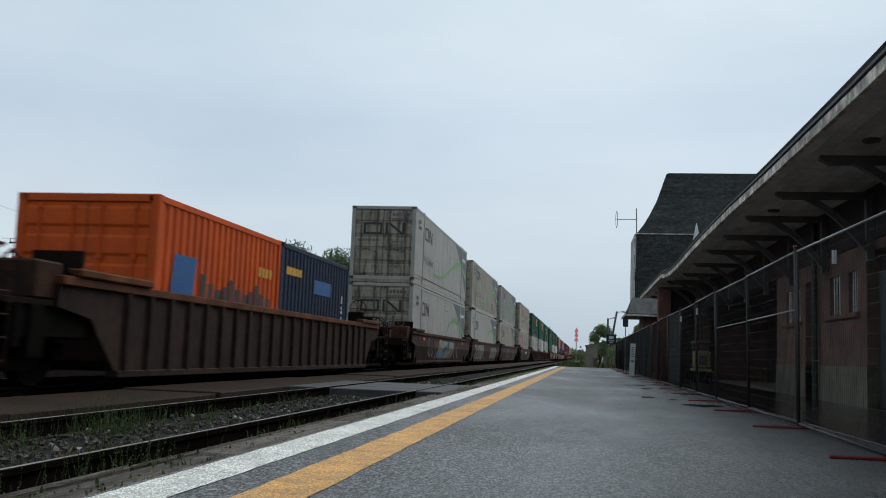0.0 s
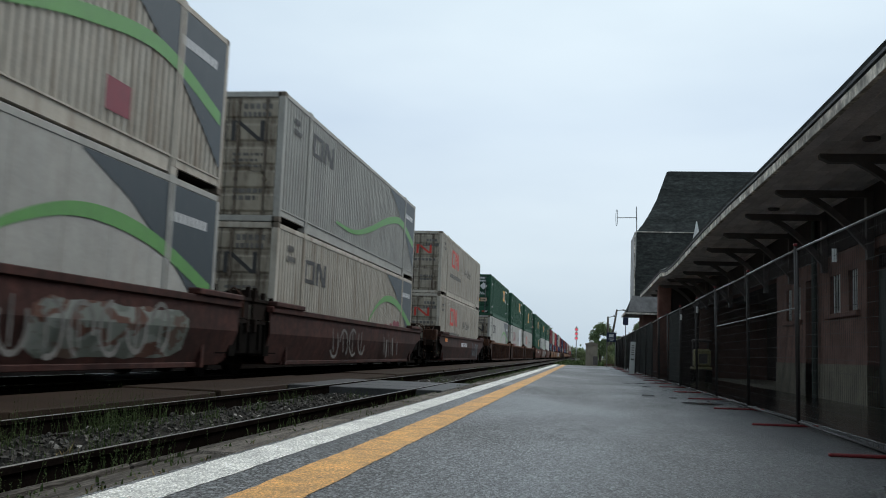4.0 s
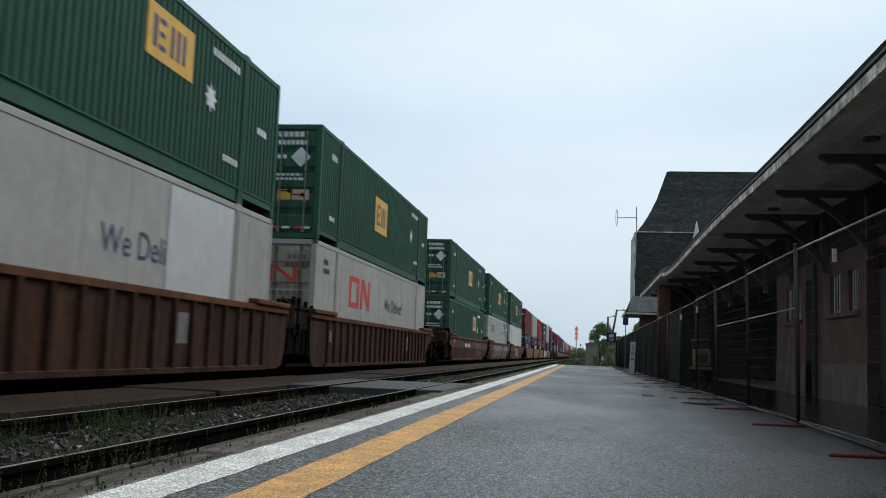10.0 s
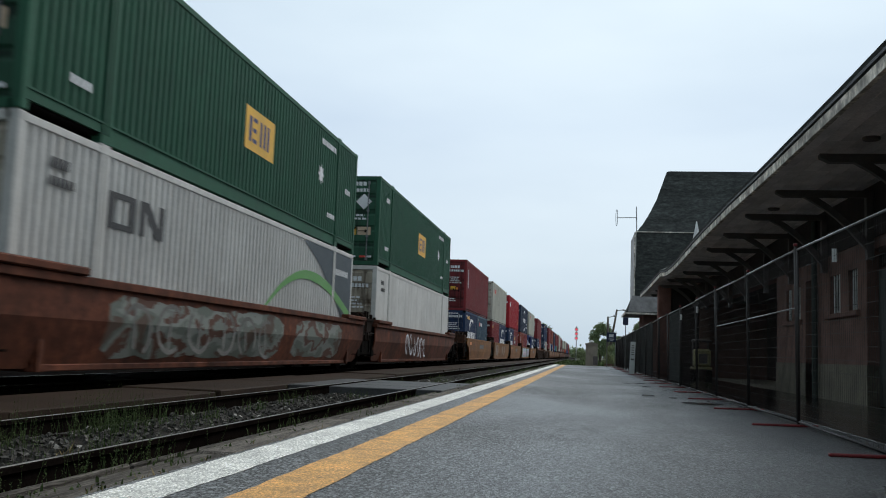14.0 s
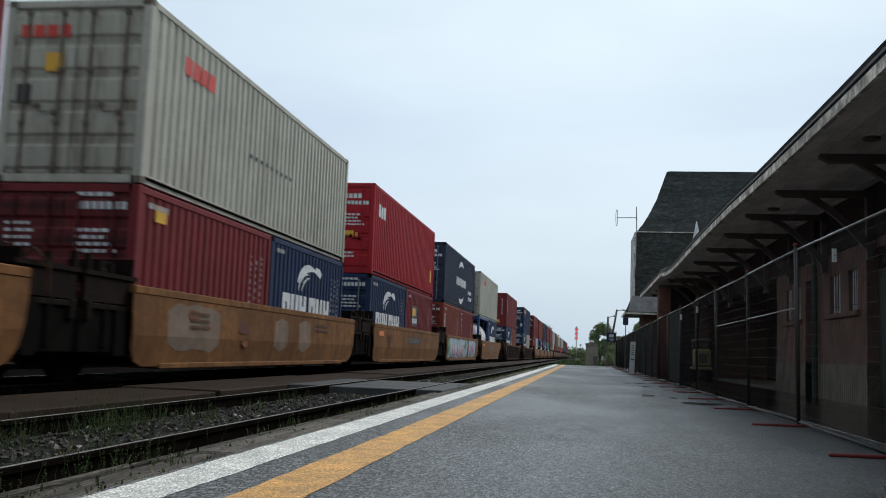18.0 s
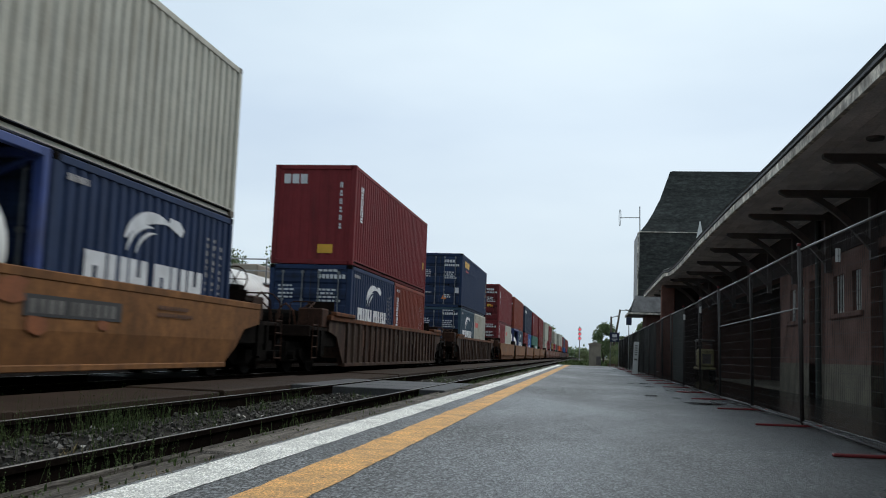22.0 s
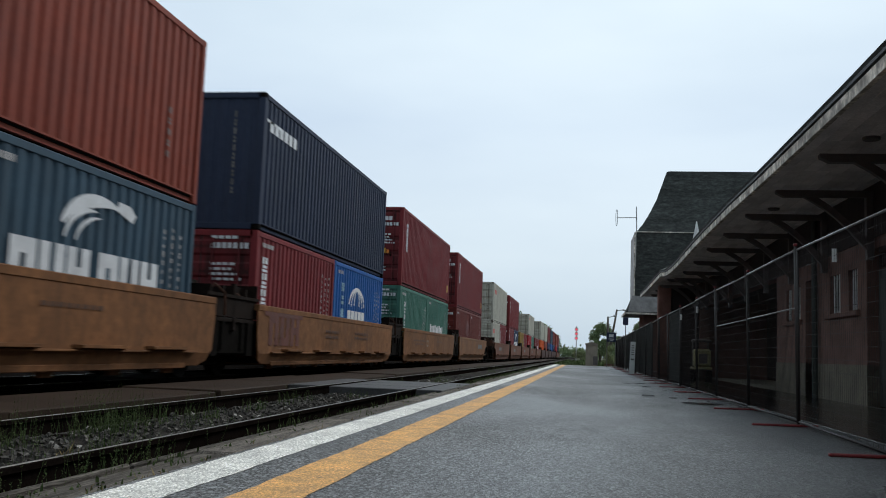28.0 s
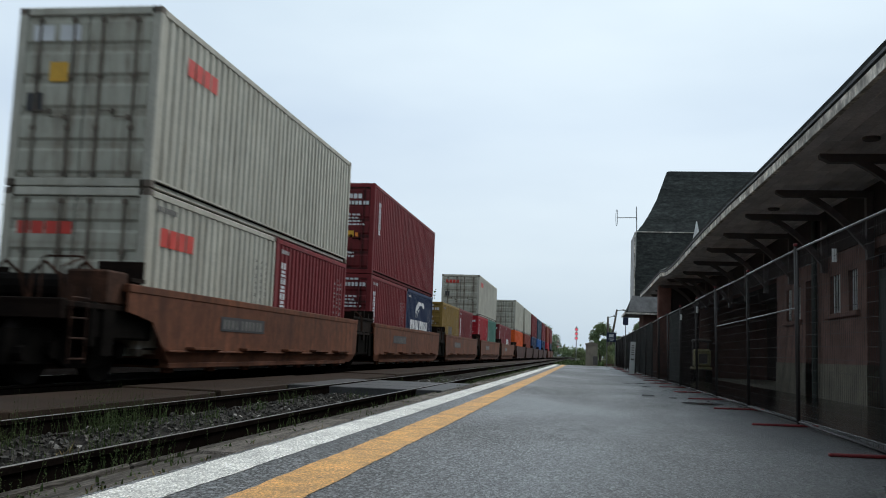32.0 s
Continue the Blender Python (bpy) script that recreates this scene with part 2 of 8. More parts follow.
SHED_BEIGE = mat("beige_cabinet_paint", (0.27, 0.24, 0.19), 0.7, var=0.12, dirt=(0.12, 0.1, 0.08), dirt_amt=0.5, streak=1)
NAVY_SIGN = mat("navy_sign_enamel", (0.012, 0.022, 0.06), 0.4, var=0.1)
POLE_WOOD = mat("utility_pole_wood", (0.09, 0.075, 0.062), 0.9, var=0.3, scale=2, fine=40, bump=0.6, stretch=(5, 5, 0.4))
TANK_WHITE = mat("white_tank_paint", (0.70, 0.71, 0.70), 0.45, var=0.08, dirt=(0.32, 0.26, 0.2), dirt_amt=0.5, streak=1)
LEAF = mat("leaf_green", (0.125, 0.195, 0.080), 0.6, var=0.4, scale=0.5, fine=6, bump=0.0, hue=(0.19, 0.26, 0.11), rnd=0.15)
LEAF_PALE = mat("leaf_pale_green", (0.19, 0.25, 0.10), 0.6, var=0.4, scale=0.8, fine=6, bump=0.0, hue=(0.26, 0.31, 0.14))
BARK = mat("bark", (0.07, 0.058, 0.045), 0.9, var=0.4, scale=4, fine=30, bump=0.8, stretch=(3, 3, 0.6))
WEED = mat("weed_green", (0.060, 0.112, 0.036), 0.85, spec=0.1, var=0.4, scale=3, fine=20, bump=0.0, hue=(0.115, 0.150, 0.060))
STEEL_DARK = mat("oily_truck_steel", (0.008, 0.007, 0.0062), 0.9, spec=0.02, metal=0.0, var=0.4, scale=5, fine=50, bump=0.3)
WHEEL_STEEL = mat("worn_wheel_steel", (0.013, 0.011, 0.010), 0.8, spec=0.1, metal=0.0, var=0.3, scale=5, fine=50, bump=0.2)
LAMP_RED = glow("red_signal_lamp", (1.0, 0.05, 0.09), 1.4)


FOOT = mat("dusty_rail_foot", (0.062, 0.056, 0.050), 0.7, spec=0.2, var=0.4, scale=4, fine=50, bump=0.4)
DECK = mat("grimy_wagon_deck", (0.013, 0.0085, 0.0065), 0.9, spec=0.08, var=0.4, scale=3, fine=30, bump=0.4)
# wet gloss over a base that has the canopy's shade put into it
WET_SHADE_FLOOR = mat("wet_dark_pavement", (0.015, 0.0145, 0.014), 0.16, spec=0.5, var=0.4, scale=0.8, fine=40, bump=0.4, wet=0.5)


# ---------------------------------------------------------------- mesh helpers
def box(bm, x0, x1, y0, y1, z0, z1, turn=None):
    m = Matrix.Translation(((x0 + x1) / 2, (y0 + y1) / 2, (z0 + z1) / 2)) @ (turn or Matrix()) @ Matrix.Diagonal((abs(x1 - x0), abs(y1 - y0), abs(z1 - z0), 1))
    bmesh.ops.create_cube(bm, size=1, matrix=m)
    return bm


def bevbox(x0, x1, y0, y1, z0, z1, r=0.01):
    bm = bmesh.new()
    box(bm, x0, x1, y0, y1, z0, z1)
    bmesh.ops.bevel(bm, geom=bm.edges[:], offset=r, segments=1, affect="EDGES")
    return bm


def bar(bm, a, b, r, n=6, r2=None):
    a, b = Vector(a), Vector(b)
    d = b - a
    q = d.to_track_quat("Z", "Y").to_matrix().to_4x4()
    bmesh.ops.create_cone(bm, cap_ends=True, segments=n, radius1=r, radius2=r if r2 is None else r2, depth=d.length,
                          matrix=Matrix.Translation((a + b) / 2) @ q)
    return bm


def beam(bm, a, b, w, h):
    """A square bar from a to b."""
    a, b = Vector(a), Vector(b)
    d = b - a
    q = d.to_track_quat("Y", "Z").to_matrix().to_4x4()
    bmesh.ops.create_cube(bm, size=1, matrix=Matrix.Translation((a + b) / 2) @ q @ Matrix.Diagonal((w, d.length, h, 1)))
    return bm


def sweep(bm, prof, axis_a, axis_b, closed=True):
    """Extrude a profile (list of points at one end) by the vector axis_b - axis_a."""
    d = Vector(axis_b) - Vector(axis_a)
    v0 = [bm.verts.new(Vector(p)) for p in prof]
    v1 = [bm.verts.new(Vector(p) + d) for p in prof]
    n = len(prof)
    for i in range(n if closed else n - 1):
        j = (i + 1) % n
        bm.faces.new((v0[i], v0[j], v1[j], v1[i]))
    if closed:
        bm.faces.new(v0[::-1])
        bm.faces.new(v1)
    return bm


def mesh_of(bm, name, material, smooth=False):
    bmesh.ops.recalc_face_normals(bm, faces=bm.faces[:])
    me = bpy.data.meshes.new(name)
    bm.to_mesh(me)
    bm.free()
    me.materials.append(material)
    if smooth:
        for p in me.polygons:
            p.use_smooth = True
    return me


def part(name, bm, material, parent=None, label="", smooth=False, m=None):
    """Links a bmesh, or a mesh that is shared, as ONE object under parent."""
    me = bm if isinstance(bm, bpy.types.Mesh) else mesh_of(bm, name, material, smooth)
    ob = new(name, me)
    if parent is not None:
        ob.parent = parent
    if m is not None:
        ob.matrix_basis = m
    if label:
        tagged(ob, label=label)
    return ob


def thing(name, m, label, category, group="", kind=""):
    ob = new(name)
    ob.empty_display_size = 0.2
    ob.matrix_basis = m
    return tagged(ob, label, category, group, kind)


CACHE = {}


def shared(key, builder, material, smooth=False):
    k = (key, material.name)
    if k not in CACHE:
        CACHE[k] = mesh_of(builder(), key if isinstance(key, str) else key[0], material, smooth)
    return CACHE[k]

# ---------------------------------------------------------------- ground and tracks
XN, XM, XS = -3.502, -7.889, -13.6        # centre lines: near track, main track, siding
Y0, Y1 = -14.0, 420.0


def ground_height(x, y):
    if x < -2.15:
        base = -0.36
        return base + 0.03 * noise.noise((x * 0.7, y * 0.5, 3.0))
    return -0.30


g = bmesh.new()
gx = [-900, -300, -120, -60, -30, -20, -16, -13, -10, -8, -6.5, -5, -4.5, -3.5, -2.5, -2.15, 0, 4, 10, 30, 100, 300, 900]
gy = [-300, -80, -30, -14, -6, 0, 3, 6, 9, 12, 16, 20, 26, 34, 44, 60, 80, 110, 150, 210, 300, 420, 700, 1200, 2500]
gv = [[g.verts.new((x, y, ground_height(x, y))) for y in gy] for x in gx]
for i in range(len(gx) - 1):
    for j in range(len(gy) - 1):
        g.faces.new((gv[i][j], gv[i + 1][j], gv[i + 1][j + 1], gv[i][j + 1]))
tagged(part("ground", g, EARTH), "flat grassy ground round the railway tracks", "ground", kind="structure")

for nm, cx in (("ballast_near", XN), ("ballast_main", XM), ("ballast_siding", XS)):
    b = bmesh.new()
    n = 120
    prof = [(-2.2, -0.26), (-1.45, -0.155), (1.3, -0.15), (1.32, -0.26)] if cx == XN else [(-3.6, -0.24), (-1.5, -0.15), (1.5, -0.15), (2.1, -0.27)]
    rows = []
    for j in range(n + 1):
        y = Y0 + (Y1 - Y0) * (j / n) ** 1.6
        rows.append([b.verts.new((cx + x, y, z + 0.02 * noise.noise((x * 2, y * 1.3, cx)))) for x, z in prof])
    for j in range(n):
        for i in range(3):
            b.faces.new((rows[j][i], rows[j][i + 1], rows[j + 1][i + 1], rows[j + 1][i]))
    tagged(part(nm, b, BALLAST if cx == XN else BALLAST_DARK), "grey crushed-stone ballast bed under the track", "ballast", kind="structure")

# loose stones on the ballast, near the platform
sv, sf = [], []
rs = random.Random(4)
for k in range(11000):
    y = 2.0 + 28 * rs.random() ** 1.7
    cx = XN if rs.random() < 0.75 else -4.85
    x = cx + rs.uniform(-1.2, 1.25) if cx == XN else cx + rs.uniform(-0.25, 0.2)
    if abs(abs(x - XN) - 0.755) < 0.09:
        continue
    r = rs.uniform(0.014, 0.036) * (1.5 if rs.random() < 0.06 else 1)
    z = -0.145 + rs.uniform(-0.01, 0.02)
    o = len(sv)
    a = rs.uniform(0, 6.28)
    rot = Euler((rs.uniform(-0.7, 0.7), rs.uniform(-0.7, 0.7), a)).to_matrix()
    for dz in (-0.45, 0.45):
        for dx, dy in ((-0.7, -0.6), (0.7, -0.5), (0.6, 0.6), (-0.6, 0.5)):
            q = Vector((dx * rs.uniform(0.6, 1.2), dy * rs.uniform(0.6, 1.2), dz * rs.uniform(0.6, 1.2)))
            q = rot @ q * r
            sv.append((x + q.x, y + q.y, z + q.z))
    sf += [(o, o + 3, o + 2, o + 1), (o + 4, o + 5, o + 6, o + 7)] + [(o + i, o + (i + 1) % 4, o + 4 + (i + 1) % 4, o + 4 + i) for i in range(4)]
me = bpy.data.meshes.new("gravel")
me.from_pydata(sv, [], sf)
me.materials.append(STONE)
STONE_PALE = mat("pale_stone", (0.30, 0.29, 0.265), 0.8, spec=0.2, var=0.3, scale=14, fine=60, bump=0.4)
me.materials.append(STONE_PALE)
for i, p in enumerate(me.polygons):
    p.material_index = 1 if (i // 6) % 17 == 0 else 0
tagged(new("gravel", me), "loose grey crushed stones between the rails", "gravel", kind="stuff")

RAIL_PROF = [(-0.07, -0.172), (0.07, -0.172), (0.07, -0.162), (0.012, -0.145), (0.012, -0.045), (0.035, -0.034), (0.035, -0.004),
             (-0.035, -0.004), (-0.035, -0.034), (-0.012, -0.045), (-0.012, -0.145), (-0.07, -0.162)]


def track(name, cx, label, y0, y1, ties):
    t = thing(name, pose(cx, 0, 0), label, "railway track", kind="structure")
    for sx in (-0.7535, 0.7535):
        r = part("rail", sweep(bmesh.new(), [(sx + x, y0, z) for x, z in RAIL_PROF], (0, y0, 0), (0, y1, 0)), RAIL_SIDE, t, "rusty steel rail")
        part("rail_head", bevbox(sx - (0.012 if cx == XN else 0.031), sx + (0.012 if cx == XN else 0.031), y0, y1, -0.004, 0.0, 0.002), RAIL_DULL if cx == XN else RAIL_HEAD, r, "worn running surface")
        if cx == XN:
            for fx in (-0.042, 0.042):
                part("rail_foot", bevbox(sx + fx - 0.028, sx + fx + 0.028, y0, 60, -0.161, -0.150, 0.003), FOOT, r, "worn rust-grey rail foot")
    tie = mesh_of(bevbox(-1.28, 1.28, -0.11, 0.11, -0.30, -0.165, 0.012), "tie", TIE)
    plate = mesh_of(bevbox(-0.19, 0.19, -0.1, 0.1, -0.172, -0.155, 0.004), "tie_plate", RAIL_SIDE)
    for k in range(ties):
        y = 1.2 + 0.53 * k
        o = part("tie", tie, TIE, t, m=pose(random.uniform(-0.03, 0.03), y, random.uniform(-0.005, 0.012), 0, 0, random.uniform(-1, 1)))
        if k < 40:
            for sx in (-0.7535, 0.7535):
                part("tie_plate", plate, RAIL_SIDE, o, m=pose(sx, 0, 0))
    return t


track("track_near", XN, "little-used railway track with rusty rails and weeds", Y0, Y1, 110)
track("track_main", XM, "main railway track with polished rails on ballast", Y0, Y1 + 500, 60)
track("track_siding", XS, "siding track with rusty rails behind the main line", 10, 300, 40)

# worn asphalt strip between the tracks, in slabs with open joints
strip = thing("pavement_between_tracks", pose(0, 0, 0), "worn brown wet asphalt strip between the two tracks", "pavement", kind="structure")
y = Y0
while y < 150:
    ln = random.uniform(3.2, 5.2) if y < 40 else 20
    dz = random.uniform(-0.012, 0.012)
    part("slab", bevbox(-6.3 + random.uniform(-0.02, 0.02), -4.88 + random.uniform(-0.05, 0.05), y, y + ln - 0.03, -0.2, -0.02 + dz, 0.015), PLANK_ASPHALT, strip,
         m=pose(0, 0, 0))
    y += ln

# pedestrian crossing panels over both tracks
cross = thing("track_crossing", pose(0, 0, 0), "grey rubber and asphalt foot crossing over the tracks", "crossing", kind="structure")
for cx in (XN, XM):
    for k in range(3):
        part("panel", bevbox(cx - 0.66, cx + 0.66, 15.2 + 1.3 * k, 16.47 + 1.3 * k, -0.17, -0.012, 0.012), RUBBER, cross)
part("panel", bevbox(XN + 0.80, -2.27, 15.2, 19.1, -0.2, -0.006, 0.012), RUBBER, cross)
part("panel", bevbox(-4.87, XN - 0.8, 15.2, 19.1, -0.2, -0.010, 0.012), RUBBER, cross)

# ---------------------------------------------------------------- platform
plat = bmesh.new()
rows = []
pys = [-14 + 1.5 * i for i in range(53)] + [66.4]
pxs = [-1.985, -1.0, 0.0, 1.0, 2.0, 3.2, 4.5, 8.0, 16.0]
for yy in pys:
    rows.append([plat.verts.new((x, yy, (0.003 * noise.noise((x * 0.5, yy * 0.22, 7.0)) if -0.9 < x < 4 else 0.0))) for x in pxs])
for a, b in zip(rows, rows[1:]):
    for i in range(len(pxs) - 1):
        plat.faces.new((a[i], a[i + 1], b[i + 1], b[i]))
geo_side = bmesh.ops.extrude_face_region(plat, geom=plat.faces[:])
for v in [e for e in geo_side["geom"] if isinstance(e, bmesh.types.BMVert)]:
    v.co.z = -0.3
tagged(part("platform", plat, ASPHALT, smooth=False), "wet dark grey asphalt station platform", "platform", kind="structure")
edge = thing("platform_edge", pose(0, 0, 0), "weathered grey timber platform edge beams", "platform edge", kind="structure")
y = -12.0
while y < 64:
    ln = random.uniform(2.2, 3.4)
    part("edge_beam", bevbox(-2.27 + random.uniform(-0.02, 0.015), -2.035 + random.uniform(-0.012, 0.008), y, y + ln - 0.02, -0.3, -0.015 + random.uniform(-0.012, 0.006), 0.02), TIMBER, edge)
    y += ln


b = bmesh.new()
prev = None
for k in range(121):
    yy = -12 + 0.6 * k
    cur = [b.verts.new((x, yy, z + 0.02 * noise.noise((x * 6, yy * 1.9, 2.0)))) for x, z in ((-2.36, -0.085), (-2.31, -0.07), (-2.25, -0.075))]
    if prev:
        for i in range(2):
            b.faces.new((prev[i], prev[i + 1], cur[i + 1], cur[i]))
    prev = cur
tagged(part("edge_dirt", b, BALLAST), "dark gritty dirt between the edge timbers", "dirt", kind="structure")
y = -12.0
while y < 64:
    ln = random.uniform(3.0, 4.6)
    part("outer_plank", bevbox(-2.385, -2.35 + random.uniform(-0.006, 0.006), y, y + ln - 0.03, -0.3, -0.032 + random.uniform(-0.015, 0.012), 0.012), TIMBER, edge)
    y += ln


def painted_line(name, x0, x1, material, label, seed, y1=66.2):
    b = bmesh.new()
    rr = random.Random(seed)
    prev = None
    n = 1050
    for j in range(n + 1):
        yy = -12 + (y1 + 12) * j / n
        w0, w1 = x0 + 0.014 * noise.noise((yy * 2.1, seed, 0)) + rr.uniform(-0.005, 0.005), x1 + 0.012 * noise.noise((yy * 1.7, seed, 5)) + rr.uniform(-0.004, 0.004)
        cur = []
        for x in (w0, (2 * w0 + w1) / 3, (w0 + 2 * w1) / 3, w1):
            cur.append(b.verts.new((x, yy, 0.004)))
        if prev:
            for i in range(3):
                b.faces.new((prev[i], prev[i + 1], cur[i + 1], cur[i]))
        prev = cur
    return tagged(part(name, b, material), label, "painted line", kind="structure")


painted_line("white_edge_line", -1.945, -1.665, WHITE_LINE, "broad worn white painted line along the platform edge", 3)
painted_line("yellow_safety_line", -1.435, -1.14, YELLOW_LINE, "worn yellow painted safety line on the platform", 8)

# added sheet whose dark colour stands for the shade under the canopy
tagged(part("canopy_floor", bevbox(2.42, 4.38, -12.0, 46.0, -0.2, 0.018, 0.004), WET_SHADE_FLOOR), "wet pavement under the station canopy, darkened for its shade", "pavement", kind="structure")
WETP = mat("dark_wet_patch", (0.016, 0.017, 0.018), 0.18, var=0.3, scale=3, fine=60, bump=0.1)
rp = random.Random(31)
PUDDLES = ((1.10, 24.0, 0.15, 0.3), (1.42, 24.4, 0.16, 0.35), (1.42, 21.7, 0.17, 0.3), (1.12, 16.6, 0.15, 0.4), (1.48, 16.0, 0.09, 0.2), (1.75, 14.3, 0.34, 0.4))
for x, y, rx, ry in PUDDLES:
    b = bmesh.new()
    b.faces.new([b.verts.new((x + rx * rp.uniform(0.55, 1.1) * math.cos(2 * math.pi * k / 18), y + ry * rp.uniform(0.55, 1.1) * math.sin(2 * math.pi * k / 18), 0.0056)) for k in range(18)])
    tagged(part("wet_patch", b, WETP), "dark wet patch on the asphalt platform", "puddle", kind="structure")

# ---------------------------------------------------------------- weeds
def tufts(name, spots, label, seed, hmin, hmax, blades, material, thin=1.0):
    v, f = [], []
    rr = random.Random(seed)
    for x, y, z, sc in spots:
        for k in range(blades):
            a, lean = rr.uniform(0, 6.28), rr.uniform(0.1, 0.75)
            h = rr.uniform(hmin, hmax) * sc
            w = rr.uniform(0.003, 0.008) * (1 + y * 0.04) * thin
            bx, by = x + rr.gauss(0, 0.05), y + rr.gauss(0, 0.06)
            o = len(v)
            cs, sn = math.cos(a), math.sin(a)
            px, py = -sn * w, cs * w
            mx, my = bx + cs * h * lean * 0.35, by + sn * h * lean * 0.35
            tx, ty = bx + cs * h * lean, by + sn * h * lean
            v += [(bx - px, by - py, z), (bx + px, by + py, z), (mx + px, my + py, z + h * 0.6), (mx - px, my - py, z + h * 0.6), (tx, ty, z + h * (1 - 0.35 * lean))]
            f += [(o, o + 1, o + 2, o + 3), (o + 3, o + 2, o + 4)]
    me = bpy.data.meshes.new(name)
    me.from_pydata(v, [], f)
    me.materials.append(material)
    return tagged(new(name, me), label, "weeds", kind="stuff")



def leafy(name, spots, label, seed, scale=1.0):
    """Many small pointed leaves on thin stems, joined as one growth."""
    v, f = [], []
    rr = random.Random(seed)
    for x, y, z, sc in spots:
        for k in range(7):
            a, lean = rr.uniform(0, 6.28), rr.uniform(0.0, 0.42)
            h = rr.uniform(0.10, 0.30) * sc * scale
            bx, by = x + rr.gauss(0, 0.07), y + rr.gauss(0, 0.08)
            tip = Vector((bx + math.cos(a) * h * lean, by + math.sin(a) * h * lean, z + h))
            base = Vector((bx, by, z))
            o = len(v)
            w = 0.0016
            v += [(base.x - w, base.y, base.z), (base.x + w, base.y, base.z), tuple(tip)]
            f.append((o, o + 1, o + 2))
            for q in range(17):
                u = rr.uniform(0.15, 1.0)
                c = base.lerp(tip, u)
                al, el, ln = rr.uniform(0, 6.28), rr.uniform(-0.1, 1.2), rr.uniform(0.008, 0.018) * (1.15 - 0.5 * u) * (1 + 0.02 * y)
                d = Vector((math.cos(al) * math.cos(el), math.sin(al) * math.cos(el), math.sin(el)))
                s = Vector((-math.sin(al), math.cos(al), 0)) * ln * 0.28
                o = len(v)
                v += [tuple(c), tuple(c + d * ln * 0.5 + s), tuple(c + d * ln), tuple(c + d * ln * 0.5 - s)]
                f.append((o, o + 1, o + 2, o + 3))
    me = bpy.data.meshes.new(name)
    me.from_pydata(v, [], f)
    me.materials.append(WEED)
    return tagged(new(name, me), label, "weeds", kind="stuff")


rs = random.Random(11)
spots = []
for k in range(105):
    y = 2.5 + 50 * rs.random() ** 1.6
    lane = rs.choice([(XN - 0.6, 0.35), (XN - 0.25, 0.5), (XN + 0.35, 0.35), (XN + 1.0, 0.18), (XN + 1.15, 0.1), (XN - 1.05, 0.15)])
    x = lane[0] + rs.gauss(0, lane[1] * 0.5)
    if abs(abs(x - XN) - 0.755) < 0.06 or 15.1 < y < 19.2:
        continue
    spots.append((x, y, -0.155, rs.uniform(0.5, 1.1)))
spots = [(x + rs.gauss(0, 0.12), y + rs.gauss(0, 0.2), z, sc * rs.uniform(0.6, 1.1)) for x, y, z, sc in spots for _ in range(2)]
spots = [p for p in spots if abs(abs(p[0] - XN) - 0.755) > 0.05 and not 15.1 < p[1] < 19.2]
spots += [(XN - 0.35 + rs.gauss(0, 0.2), 7.2 + rs.gauss(0, 0.6), -0.155, 1.45) for _ in range(22)]
spots += [(XN + 1.02 + rs.gauss(0, 0.07), 4.7 + rs.gauss(0, 0.35), -0.155, 1.1) for _ in range(8)]
spots += [(XN - 0.3 + rs.gauss(0, 0.25), 5.6 + rs.gauss(0, 0.3), -0.155, 1.3) for _ in range(7)]
STRAW = mat("dry_grass", (0.20, 0.155, 0.075), 0.85, spec=0.1, var=0.35, scale=4, fine=20, bump=0.0)
tall = [(x + rs.gauss(0, 0.10), y + rs.gauss(0, 0.22), -0.16, rs.uniform(0.5, 1.1)) for x, y, n in
        ((-3.95, 7.3, 15), (-4.0, 8.4, 9), (-3.98, 6.0, 7), (-3.85, 9.4, 7), (-3.0, 5.8, 5), (-3.7, 10.6, 6), (-3.9, 12.2, 6)) for _ in range(n)]
tall = [p for p in tall if abs(abs(p[0] - XN) - 0.755) > 0.06]
tufts("tall_weeds", tall, "tall thin green weeds standing between the rails", 31, 0.10, 0.30, 7, WEED, 0.35)
verge = [(rs.uniform(-2.62, -2.30), 6 + 40 * rs.random() ** 0.8, -0.12, rs.uniform(0.4, 1.0)) for _ in range(430)]
tufts("verge_grass", [p for p in verge if not 15.1 < p[1] < 19.2], "green grass between the rail and the timber edge", 32, 0.06, 0.18, 6, WEED, 0.4)
straw = [(-2.01 + rs.gauss(0, 0.015), 3.2 + 40 * rs.random() ** 1.4, -0.05, rs.uniform(0.5, 1.1)) for _ in range(150)]
straw += [(-2.96 + rs.gauss(0, 0.03), 5.15 + rs.gauss(0, 0.05), -0.15, 2.6) for _ in range(4)]
tufts("dry_grass", straw, "dry straw-coloured grass in the gap beside the timber edge", 33, 0.03, 0.09, 6, STRAW, 0.4)
leafy("weeds", spots, "green leafy weeds growing between the rails", 21)
spots = [(-2.28 + rs.uniform(-0.03, 0.26), 3 + 50 * rs.random() ** 1.3, -0.04, rs.uniform(0.3, 0.7)) for _ in range(200)]
leafy("edge_plants", spots[::16], "small leafy weeds along the timber edge", 27, 0.6)
tufts("edge_weeds", spots, "small weeds and dry grass along the timber edge", 22, 0.03, 0.09, 5, WEED)
spots = [(rs.uniform(-22, -16.2), 8 + 90 * rs.random(), -0.25, rs.uniform(2.2, 4.2)) for _ in range(1500)]
spots += [(rs.uniform(-2.2, 3.6), rs.uniform(67, 130), -0.25, rs.uniform(0.8, 2.0)) for _ in range(420)]
tufts("far_grass", spots, "tall grass beside the siding", 23, 0.15, 0.35, 12, WEED)

